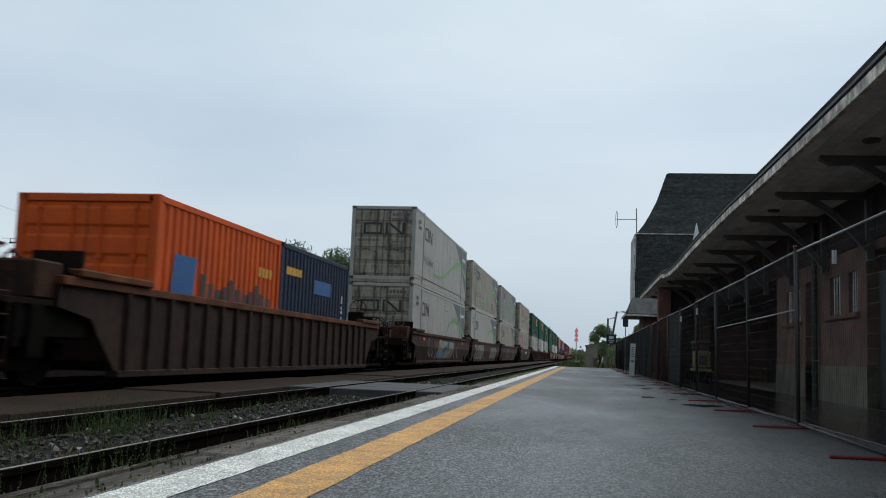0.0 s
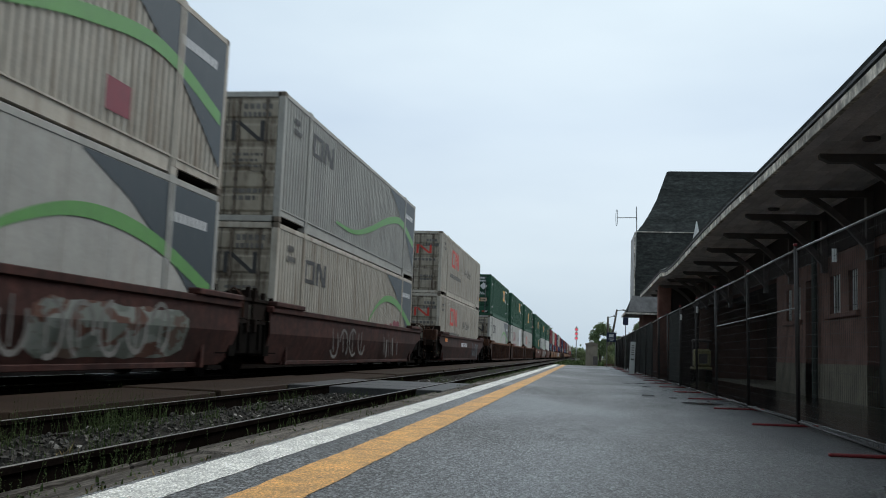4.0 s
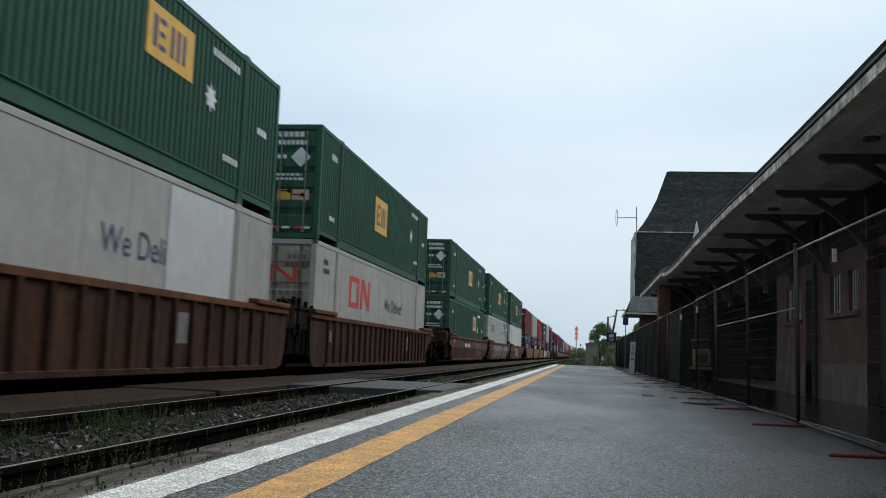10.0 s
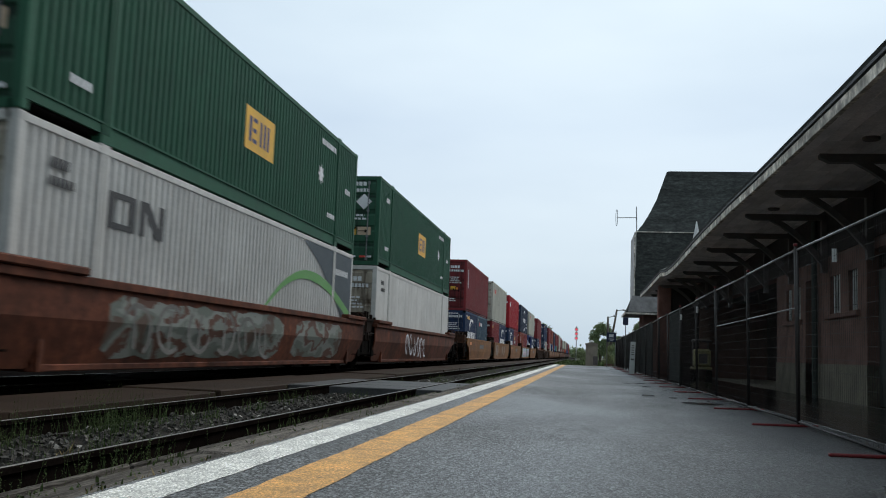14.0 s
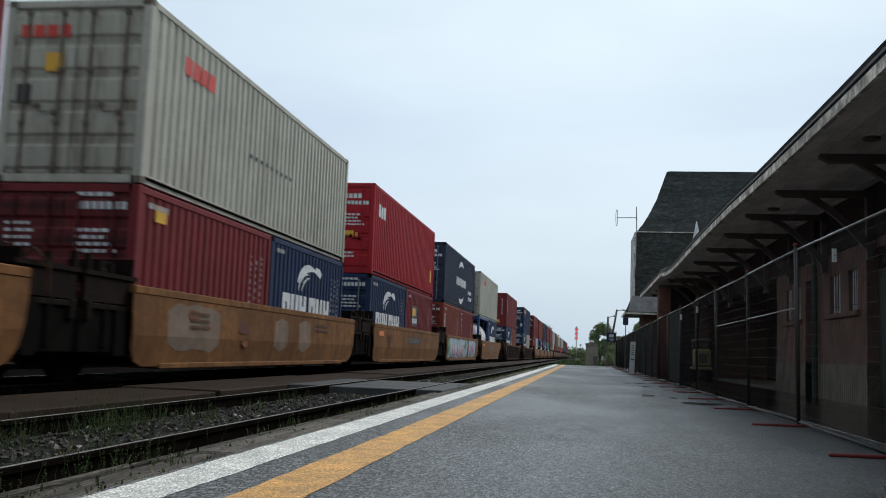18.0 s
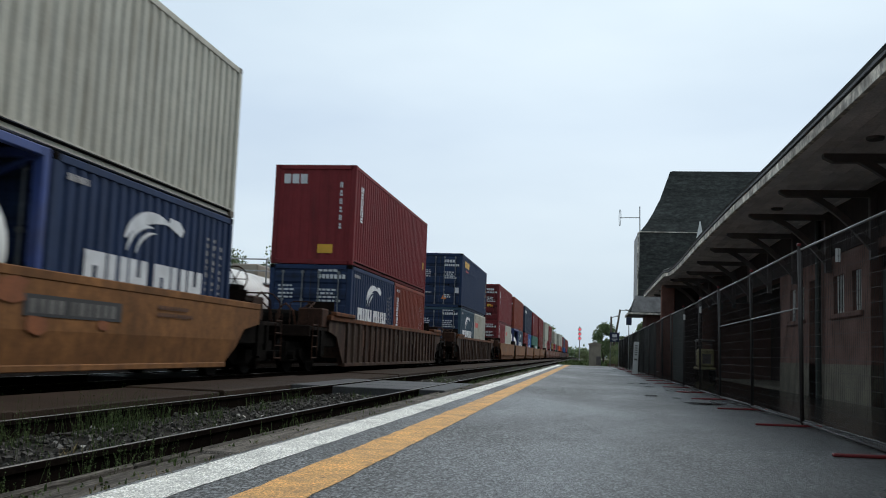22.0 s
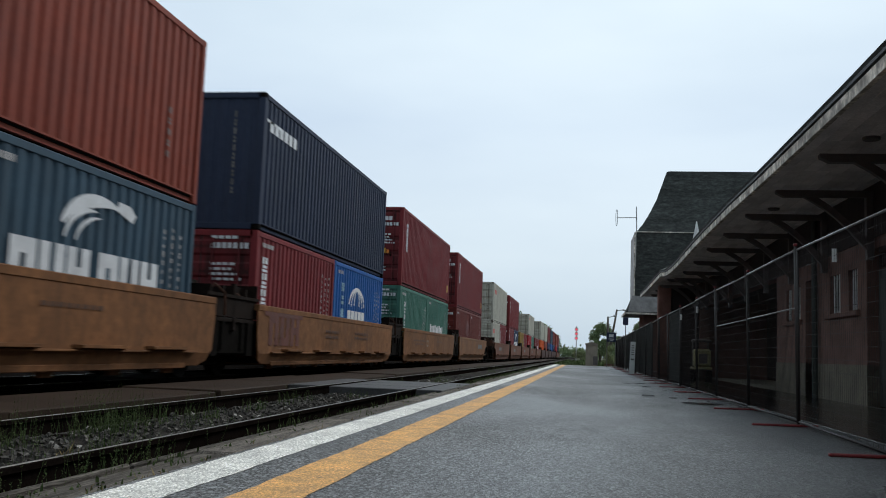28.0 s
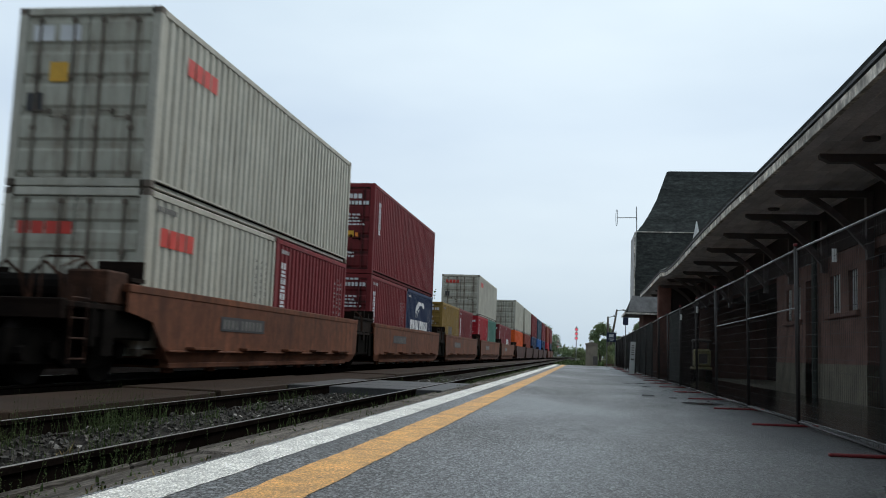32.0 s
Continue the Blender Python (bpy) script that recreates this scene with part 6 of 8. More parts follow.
# -- five short wells, orange-yellow
def letters_of(y, n, w, z, h, sd):
    """Crowded sprayed letter strokes."""
    rr = random.Random(sd)
    out = []
    for k in range(n):
        for q in range(3):
            a, b0 = y + k * w + rr.uniform(0, w * 0.7), z + rr.uniform(0, h * 0.3)
            out.append(rect(a, b0, a + rr.uniform(0.08, 0.16), min(1.2, b0 + h * rr.uniform(0.6, 1.1)), rr.uniform(-0.2, 0.2)))
        out.append(rect(y + k * w, z + h * rr.uniform(0.2, 0.8), y + k * w + w * 0.7, z + h * rr.uniform(0.2, 0.8) + 0.1))
    return out


V = [245.90, 261.60, 277.25, 292.90, 308.55]
C6 = 12.19 / 2
H20 = 6.10
yl = "worn orange-yellow smooth-sided well wagon"
for i, u in enumerate(V):
    mk = pl(-0.8) + plnum(-0.8) if i != 3 else [("pink", letters_of(-5.2, 9, 0.58, 0.42, 0.5, 5)), ("silver", letters_of(-5.3, 8, 0.66, 0.44, 0.66, 11)), ("pink", letters_of(2.4, 4, 0.6, 0.55, 0.45, 9)), ("green", blobs(-6.2, 3, 0.4, 5) + blobs(0.9, 3, 0.5, 6))]
    if i == 1:
        mk = [("oxide", blobs(-2.6, 2, 1.0, 12))]
    if i != 3:
        mk = mk + [("smear", blobs(-6.0 + i, 3, 3.5, 70 + i)), ("stain", text_rows(-4.6, 1.06, 3, 1.2, 0.06, 0.05, 30 + i) + text_rows(2.6, 1.1, 2, 1.4, 0.06, 0.05, 40 + i))]
    if i in (0, 2, 4):
        mk = mk + [("orange", [rect(-5.9, 1.05, -5.2, 1.2)])]
    well_wagon(u + C6, 40, "smooth", "w_yel", i == 0, i == 4, yl if i != 3 else "orange-yellow well wagon covered with pink and blue graffiti", marks=mk, half=7.83)
    if i == 1:
        wg = bpy.data.objects["well_wagon.%03d" % (11 + i)]
        for y0, y1, sd in ((-5.4, -3.3, 3), (-0.3, 0.6, 4), (1.4, 2.3, 6)):
            mural(wg, y0, y1, 0.45, 1.27, INK["wash"], sd, "pale painted-over patch", 0.70)
    if i == 3:
        wg = bpy.data.objects["well_wagon.%03d" % (11 + i)]
        mural(wg, -6.2, 1.4, 0.30, 1.33, SPRAY_PINK, 7, "pale blue, pink and green sprayed lettering", 0.70)
        mural(wg, 2.0, 5.2, 0.30, 1.33, SPRAY_PINK, 8, "pale blue, pink and green sprayed lettering", 0.70)


def low_pair(u, a, b):
    for k, (col, label, mk, en) in enumerate((a, b)):
        if col == "tank":
            tank_container(u, B, label)
        else:
            fine = ("grey" if col in ("grey", "yellow") else "pale", fine_columns(4.9, 3, 2.1, 1.45, int(u) + k) + text_rows(0.35, 2.28, 1, 0.7, 0.09, 0.05, k + 2))
            container(u + k * (H20 + 0.03), B, "20", col, label, marks=list(mk) + [fine], ends=en)


BIRD = lambda s=1.0: [("white", bird(1.0, 1.5, 1.0))]
FLOR = [("white", column(0.4, 2.08, 6, 0.30, 0.14, 0.03))]
OO = lambda a=1.6, b=2.0: [("red", bars(a, b, 4, 0.28, 0.30, 0.05))]
birdl = "blue 20-foot container with white bird sign"
top = lambda u, col, label, marks=(), ends=DOORTXT, doors=True: container(u, T40, "40h", col, label, doors, [m for m in marks if m[1]], ends)
low_pair(V[0], ("blue", birdl, BIRD() + [("yellow", bars(0.9, 2.15, 6, 0.16, 0.2, 0.04))], DOORTXT), ("slate", "blue 20-foot container with a small sign", [("white", bars(1.7, 1.95, 6, 0.14, 0.22, 0.05)), ("red", [rect(1.2, 1.95, 1.6, 2.17)])], ()))
top(V[0], "maroon", "maroon corrugated steel 40-foot container", TEXV, WHITEBOX)
low_pair(V[1], ("maroon", "maroon corrugated steel 20-foot container", [("yellow", [rect(0.6, 2.1, 1.0, 2.35)])], DOORTXT), ("blue", birdl, BIRD(), ()))
top(V[1], "grey", "pale grey 40-foot container with a red sign", OO(1.3, 2.1) + [("black", bars(4.5, 1.35, 9, 0.14, 0.08, 0.18))], [("red", bars(-0.95, 2.3, 4, 0.18, 0.2, 0.04)), ("yellow", [rect(-0.5, 1.75, -0.2, 2.05)]), ("black", [rect(-0.95, 1.25, -0.7, 1.55)])])
low_pair(V[2], ("blue", birdl, BIRD(), DOORTXT), ("maroon", "maroon 20-foot container with a small placard", [("black", [rect(1.2, 1.2, 2.4, 2.0)]), ("yellow", [rect(1.3, 1.6, 2.0, 1.9)]), ("white", bars(1.3, 1.3, 4, 0.2, 0.2, 0.05))], ()))
top(V[2], "red", "bright red 40-foot container with white signs", [("white", bars(0.73, 1.93, 3, 0.30, 0.42, 0.07, (1, 0.9, 1))), ("yellow", [rect(11.2, 0.6, 11.5, 1.1)])], WHITEBOX)
low_pair(V[3], ("rust", "rust-red 20-foot container with white column of signs", FLOR, DOORTXT), ("maroon", "dull maroon corrugated 20-foot container", [("white", column(0.6, 2.1, 5, 0.12, 0.16, 0.1))], ()))
top(V[3], "navy", "dark blue 40-foot container with white arcs", [("white", arc_band(6.1, 1.4, 1.5, 1.0, 60, 140, 0.26) + arc_band(6.1, 1.35, 1.5, 1.0, 240, 320, 0.26) + bars(4.2, 1.18, 9, 0.30, 0.42, 0.14) + bars(9.2, 0.95, 9, 0.12, 0.2, 0.05) + bars(9.2, 0.6, 10, 0.12, 0.2, 0.05))])
low_pair(V[4], ("tank", "white tank container in a blue frame", (), ()), ("blue", birdl, BIRD(), ()))
top(V[4], "grey", "pale grey 40-foot container with a red sign", OO(2.2, 2.15), [("red", bars(-0.95, 2.3, 4, 0.18, 0.2, 0.04))])

# -- two single ribbed wells with 40-foot containers
for u, (a, b), tp in ((329.87, (("blue", birdl, BIRD(), DOORTXT), ("rust", "red 20-foot container with white column of signs", FLOR, ())), ("maroon", "maroon 40-foot container with a plain end", TEXV + [("yellow", [rect(11.4, 0.9, 11.6, 1.2)])], [("white", bars(-0.95, 2.35, 3, 0.2, 0.28, 0.05) + column(0.75, 2.4, 6, 0.08, 0.16, 0.08)), ("yellow", [rect(0.15, 0.32, 0.6, 0.58)])], False)),
                      (353.45, (("slate", "grey-blue 20-foot container with white bird sign", BIRD(), DOORTXT), ("grey", "pale grey 20-foot container with a red sign", OO(0.6, 1.74), ())), ("blue", "navy blue 40-foot container with a yellow sign", [("yellow", bars(1.1, 2.25, 6, 0.26, 0.34, 0.05)), ("red", bars(1.5, 2.02, 6, 0.12, 0.1, 0.06)), ("yellow", column(11.5, 2.1, 5, 0.14, 0.2, 0.15))], DOORTXT + [("orange", [[(0.1, 0.42), (0.4, 0.42), (0.25, 0.68)]]), ("white", [rect(0.85, 0.75, 1.05, 1.05)])], True))):
    well_wagon(u + C6, 53, "ribbed", "w_weath", True, True, "weathered brown ribbed well wagon streaked with pale dirt", marks=[("grime", runs(-0.8, 5.6, 22, 33)), ("stain", runs(-7.0, -1.5, 12, 34))])
    low_pair(u, a, b)
    top(u, tp[0], tp[1], tp[2], tp[3], tp[4])

# -- five short wells, tan
V = [375.06, 390.35, 405.66, 420.98, 436.35]
for i, u in enumerate(V):
    well_wagon(u + C6, 40, "flange", "w_tan", i == 0, i == 4, "tan orange well wagon with side steps", marks=[("stain", bars(-4.6, 0.98, 14, 0.13, 0.06, 0.06) + bars(-4.2, 0.84, 9, 0.13, 0.06, 0.06) + bars(1.2, 1.0, 8, 0.13, 0.06, 0.06)), ("faded", [rect(-1.6, 0.8, -1.54, 1.05), rect(-1.25, 0.8, -1.19, 1.05), rect(-1.54, 0.8, -1.25, 0.85), rect(-1.54, 1.0, -1.25, 1.05)])] if i not in (2, 4) else [("oxide", block_row(-5.9, 0.62, 3, 0.62, 0.62, 0.10, 9) + [rect(-6.2, 1.22, -3.6, 1.31)]), ("stain", text_rows(-1.6, 0.98, 2, 1.8, 0.07, 0.06, 21) + text_rows(1.4, 1.0, 2, 1.6, 0.07, 0.06, 22))] if i == 2 else pl(2.0) + plnum(2.0))
low_pair(V[0], ("maroon", "maroon corrugated steel 20-foot container", TEXV, DOORTXT), ("grey", "pale grey 20-foot container with a red sign", OO(0.6, 1.74), ()))
top(V[0], "maroon", "maroon 40-foot container with steel lock rods", TEXV, WHITEBOX)
low_pair(V[1], ("tank", "white tank container in a dark frame", (), ()), ("slate", "grey-blue 20-foot container with white bird sign", BIRD(1.05), ()))
top(V[1], "rust", "rust-red corrugated steel 40-foot container", [("yellow", column(1.0, 0.75, 1, 0.3, 0.3, 0.1)), ("grey", column(10.9, 1.4, 5, 0.1, 0.1, 0.08))], DOORTXT)
low_pair(V[2], ("maroon", "dark red 20-foot container with white column of signs", FLOR, DOORTXT), ("royal", "bright blue 20-foot container with a white dome sign", [("white", arc_band(2.6, 1.35, 0.95, 0.62, 12, 168, 0.09, 12, False) + arc_band(2.6, 1.35, 0.32, 0.60, 12, 168, 0.07, 10, False) + arc_band(2.6, 1.35, 0.66, 0.6, 8, 172, 0.07, 10, False) + bars(1.55, 1.0, 5, 0.36, 0.32, 0.06) + [rect(1.45, 0.93, 3.75, 0.98)]), ("sky", column(0.8, 2.05, 4, 0.26, 0.24, 0.12))], ()))
top(V[2], "navy", "dark navy 40-foot container with a white slanting sign", [("white", bars(0.4, 2.14, 6, 0.24, 0.24, 0.08) + [rect(0.2, 2.32, 1.2, 2.38)])], [("grey", column(0.55, 2.5, 10, 0.06, 0.13, 0.05))], False)
tl = "teal 20-foot container with white lettering bars"
low_pair(V[3], ("teal", tl, [("white", column(0.85, 2.05, 6, 0.22, 0.18, 0.06))], DOORTXT), ("teal", tl, [("white", bars(0.8, 1.0, 9, 0.30, 0.42, 0.12, (1, 0.8, 0.9)))], ()))
top(V[3], "maroon", "maroon corrugated steel 40-foot container", TEXV + [("yellow", [rect(11.5, 0.5, 11.75, 0.85)])], WHITEBOX)
low_pair(V[4], ("oxide", "dull oxide-red corrugated 20-foot container", [("pale", column(4.3, 2.0, 9, 0.07, 0.07, 0.06) + column(4.75, 2.0, 9, 0.07, 0.07, 0.06))], DOORTXT), ("oxide", "plain oxide-red corrugated 20-foot container", [], ()))
top(V[4], "maroon", "maroon corrugated steel 40-foot container", TEXV + [("yellow", [rect(11.5, 0.5, 11.75, 0.85)])], WHITEBOX)

# -- five short wells, faded red-orange
V = [456.44, 471.80, 487.10, 502.40, 517.70]
for i, u in enumerate(V):
    well_wagon(u + C6, 40, "flange", "w_rb", i == 0, i == 4, "faded red-orange well wagon with side steps", marks=pl(-3.6, 0.84) + plnum(-3.6, 0.88))
low_pair(V[0], ("grey", "pale grey 20-foot container with a red sign", OO(0.5, 1.74), [("red", bars(-0.95, 1.85, 4, 0.2, 0.2, 0.04))]), ("maroon", "maroon 20-foot container with white column of signs", FLOR, ()))
top(V[0], "grey", "pale grey 40-foot container with a red sign and lock rods", OO(1.1, 2.1), [("white", bars(-0.95, 2.35, 2, 0.36, 0.26, 0.1)), ("yellow", [rect(-0.62, 1.68, -0.3, 2.0)]), ("black", [rect(-0.98, 1.2, -0.7, 1.5)])])
low_pair(V[1], ("maroon", "maroon corrugated steel 20-foot container", FLOR, DOORTXT), ("blue", birdl, BIRD(), ()))
top(V[1], "maroon", "maroon corrugated steel 40-foot container", TEXV, WHITEBOX)
low_pair(V[2], ("yellow", "dull yellow corrugated 20-foot container", [("black", bars(2.2, 0.9, 3, 0.3, 0.6, 0.1))], DOORTXT), ("maroon", "maroon corrugated steel 20-foot container", FLOR, ()))
low_pair(V[3], ("red", "red corrugated steel 20-foot container", FLOR, DOORTXT), ("teal", tl, [("white", column(0.85, 2.05, 6, 0.22, 0.18, 0.06))], ()))
container(V[3], T40, "40", "grey", "pale grey 40-foot container with a red sign", True, OO(1.1, 1.9), [("red", bars(-0.95, 2.05, 4, 0.18, 0.2, 0.04)), ("black", [rect(-0.98, 1.2, -0.7, 1.5)])])
low_pair(V[4], ("maroon", "maroon corrugated steel 20-foot container", FLOR, DOORTXT), ("maroon", "maroon 20-foot container with white bars", [("white", bars(1.0, 0.95, 6, 0.28, 0.55, 0.1))], ()))

# -- last wells, seen far off only
V = [534.97, 550.3, 565.6, 580.9, 596.2, 616.2, 631.5]
TAIL = [("orange", "grey"), ("rust", "grey"), ("blue", "maroon"), ("royal", "slate"), ("blue", "maroon"), ("red", "rust"), ("navy", "maroon")]
for i, (u, (lo, hi)) in enumerate(zip(V, TAIL)):
    well_wagon(u + C6, 40, "smooth", "w_dark" if i < 5 else "w_brown", i in (0, 5), i in (4, 6), "dark brown smooth-sided steel well wagon")
    container(u, B, "40", lo, "%s 40-foot container in the well" % {"orange": "orange", "rust": "rust-red", "blue": "blue", "royal": "bright blue", "red": "red", "navy": "navy"}[lo])
    container(u, T40, "40h", hi, "%s 40-foot container on the upper tier" % {"grey": "pale grey", "maroon": "maroon", "slate": "grey-blue", "rust": "rust-red"}[hi])

# ---------------------------------------------------------------- station with its canopy
def sag(y):
    """How far the old eave line stands above or below 3.42 m at y."""
    pts = [(-10, -0.07), (10, -0.07), (15, -0.03), (18, 0.015), (23, 0.02), (28, -0.06), (31.5, -0.06), (33.5, 0.16), (50, 0.14)]
    for (a, p), (b, q) in zip(pts, pts[1:]):
        if y <= b:
            return p + (q - p) * (y - a) / (b - a)
    return 0.14


WX = 4.4
# dark boarding; the shade of canopy, porch and return wall is in this colour
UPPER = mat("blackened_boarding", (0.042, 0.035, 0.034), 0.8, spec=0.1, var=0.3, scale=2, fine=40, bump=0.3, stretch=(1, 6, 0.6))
station = thing("station_building", pose(0, 0, 0), "long dark brick station building with stone base", "station", kind="")
# the platform wall stands between openings: (y0, y1) of the solid fields
OPEN = [(13.6, 15.6, 0.0, 2.45), (18.75, 19.75, 0.0, 2.3), (3.0, 5.0, 0.0, 2.45)]
WIN = [(16.10, 16.62), (17.15, 17.85), (20.2, 20.75), (21.0, 21.55), (8.0, 8.6), (9.1, 9.7)]
WZ0, WZ1 = 1.56, 2.24
PORCH = (22.6, 37.2, 0.0, 2.66)       # the open waiting porch behind the platform wall


def wall_cells(b, holes, y0, y1, z0, z1, x0, x1):
    ys = sorted({y0, y1, *[v for h in holes for v in h[:2]]})
    zs = sorted({z0, z1, *[v for h in holes for v in h[2:]]})
    for ya, yb in zip(ys, ys[1:]):
        for za, zb in zip(zs, zs[1:]):
            ym, zm = (ya + yb) / 2, (za + zb) / 2
            if not any(h[0] < ym < h[1] and h[2] < zm < h[3] for h in holes):
                box(b, x0, x1, ya, yb, za, zb)
    bmesh.ops.remove_doubles(b, verts=b.verts[:], dist=0.0005)


holes = OPEN + [PORCH] + [(a, b, WZ0, WZ1) for a, b in WIN]
b = bmesh.new()
wall_cells(b, [h for h in holes if h[3] > 0.66], -4.0, 38.0, 0.66, 3.62, WX + 0.02, WX + 0.38)
wall = part("wall", b, MORTAR, station)
gaps = sorted(h[:2] for h in OPEN + [PORCH])
for ya, yb in zip([-4.0] + [g[1] for g in gaps], [g[0] for g in gaps] + [38.0]):
    part("foundation", box(bmesh.new(), WX + 0.005, WX + 0.38, ya, yb, 0.0, 0.66), LIMESTONE, station)
part("porch_back_wall", box(bmesh.new(), WX + 2.6, WX + 2.8, 22.4, 37.6, 0, 3.6), UPPER, station, "boarding at the back of the porch, coloured near black for shade")
part("porch_side_wall", box(bmesh.new(), WX + 0.382, WX + 2.6, 22.4, 22.6, 0, 3.6), MORTAR, station)
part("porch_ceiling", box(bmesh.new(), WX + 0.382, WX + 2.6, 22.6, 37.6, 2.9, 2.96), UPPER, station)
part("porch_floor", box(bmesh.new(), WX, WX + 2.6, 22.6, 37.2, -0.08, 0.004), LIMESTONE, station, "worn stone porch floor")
part("return_wall", box(bmesh.new(), 3.362, WX + 0.018, 37.5, 37.8, 0, 3.5), UPPER, station, "wall between the pier and the platform wall, coloured near black for shade")
part("end_wall", box(bmesh.new(), WX + 0.4, 13.0, 37.6, 38.0, 0, 3.6), MORTAR, station)
part("back_wall", box(bmesh.new(), 12.6, 13.0, -4.0, 37.6, 0, 3.6), MORTAR, station)
part("front_wall", box(bmesh.new(), WX + 0.4, 12.6, -4.0, -3.6, 0, 3.6), MORTAR, station)
for a, bb in WIN:
    w = part("window", box(bmesh.new(), WX + 0.16, WX + 0.18, a + 0.04, bb - 0.04, WZ0 + 0.04, WZ1 - 0.04), GLASS, station, "dusty barred window pane")
    fr = bmesh.new()
    for yy in (a, bb - 0.05):
        box(fr, WX + 0.10, WX + 0.2, yy, yy + 0.05, WZ0, WZ1)
    for zz in (WZ0, WZ1 - 0.05):
        box(fr, WX + 0.10, WX + 0.2, a + 0.05, bb - 0.05, zz, zz + 0.05)
    part("window_frame", fr, WOOD_DARK, w)
    n = 3
    for k in range(n):
        y = a + (bb - a) * (k + 1) / (n + 1)
        # white bar colour stands for the sky's reflection on bars and pane
        part("bar", bar(bmesh.new(), (WX + 0.06, y, WZ0), (WX + 0.06, y, WZ1), 0.014, 6), WHITE_PANEL, w, "iron window bar, whitened for the sky's glint")
for ya, yb in ((15.95, 18.0), (20.05, 21.7)):
    part("sill", bevbox(WX - 0.045, WX + 0.1, ya, yb, WZ0 - 0.10, WZ0 - 0.01, 0.015), MORTAR, station)
for ya, yb, za, zb in OPEN:
    d = part("door", bevbox(WX + 0.18, WX + 0.24, ya + 0.06, yb - 0.06, 0.02, zb - 0.3, 0.01), DOOR_GREEN, station, "dark panelled door")
    for k in range(2):
        for q in range(2):
            y0 = ya + 0.16 + q * (yb - ya - 0.2) / 2
            part("panel", bevbox(WX + 0.165, WX + 0.185, y0, y0 + (yb - ya - 0.5) / 2, 0.25 + k * 0.95, 1.05 + k * 0.95, 0.01), DOOR_GREEN, d)
    part("transom", box(bmesh.new(), WX + 0.18, WX + 0.2, ya + 0.08, yb - 0.08, zb - 0.26, zb - 0.05), GLASS, station)
part("upper_boarding", box(bmesh.new(), WX - 0.012, WX + 0.016, -4.0, 38.0, 2.62, 3.56), UPPER, station, "dark timber boarding under the canopy, with its shade in the colour")
part("downpipe", bar(bmesh.new(), (WX - 0.07, 18.62, 0.02), (WX - 0.07, 18.62, 3.4), 0.055, 8), DOOR_GREEN, station, "dark rainwater pipe")

# canopy
canopy = thing("station_canopy", pose(0, 0, 0), "deep timber platform canopy with peeling pale fascia", "canopy")
EX = 2.70
for y in range(-4, 45, 2):
    z0, z1 = sag(y), sag(y + 2)
    for k in range(9):          # soffit boards run along the track
        xa = EX + 0.04 + k * 0.19
        bb = bmesh.new()
        za, zb = 3.47 + z0, 3.47 + z1
        vs = [bb.verts.new(p) for p in ((xa, y, za), (xa + 0.182, y, za), (xa + 0.182, y + 2, zb), (xa, y + 2, zb), (xa, y, za + 0.03), (xa + 0.182, y, za + 0.03), (xa + 0.182, y + 2, zb + 0.03), (xa, y + 2, zb + 0.03))]
        for f in ((0, 1, 2, 3), (7, 6, 5, 4), (0, 4, 5, 1), (1, 5, 6, 2), (2, 6, 7, 3), (3, 7, 4, 0)):
            bb.faces.new([vs[i] for i in f])
        part("soffit_board", bb, SOFFIT, canopy)
    f = part("fascia", sweep(bmesh.new(), [(EX - 0.03, y + 0.006, 3.42 + z0), (EX + 0.03, y + 0.006, 3.42 + z0), (EX + 0.03, y + 0.006, 3.545 + z0), (EX - 0.03, y + 0.006, 3.545 + z0)], (0, y, z0), (0, y + 1.988, z1)), FASCIA, canopy, "peeling pale fascia board")
    part("gutter", sweep(bmesh.new(), [(EX - 0.05, y, 3.565 + z0), (EX + 0.02, y, 3.555 + z0), (EX + 0.02, y, 3.60 + z0), (EX - 0.05, y, 3.60 + z0)], (0, y, z0), (0, y + 2, z1)), ROOF_EDGE, canopy)
    part("roof_slope", sweep(bmesh.new(), [(EX - 0.04, y, 3.605 + z0), (8.7, y, 6.0 + z0 * 0.3), (8.7, y, 6.06 + z0 * 0.3), (EX - 0.06, y, 3.645 + z0)], (0, y, z0), (0, y + 2, z1)), SHINGLE, canopy)
part("roof_slope", sweep(bmesh.new(), [(8.72, -4, 6.04), (14.0, -4, 3.7), (14.0, -4, 3.76), (8.72, -4, 6.1)], (0, -4, 0), (0, 46, 0)), SHINGLE, canopy)

def bracket():
    b = bmesh.new()
    sweep(b, [(EX + 0.24, -0.06, 3.37), (EX + 0.24, -0.06, 3.32), (EX + 0.36, -0.06, 3.26), (WX, -0.06, 3.27), (WX, -0.06, 3.37)], (0, 0, 0), (0, 0.12, 0))
    pts = []
    for k in range(7):
        u = k / 6
        pts.append((WX - 0.06 - 0.95 * (1 - u) - 0.0, 0, 3.30 - 0.85 * u + 0.10 * math.sin(math.pi * u)))
    for p, q in zip(pts, pts[1:]):
        beam(b, p, q, 0.09, 0.10)
    beam(b, (WX - 0.07, 0, 2.3), (WX - 0.07, 0, 3.30), 0.10, 0.12)
    return b


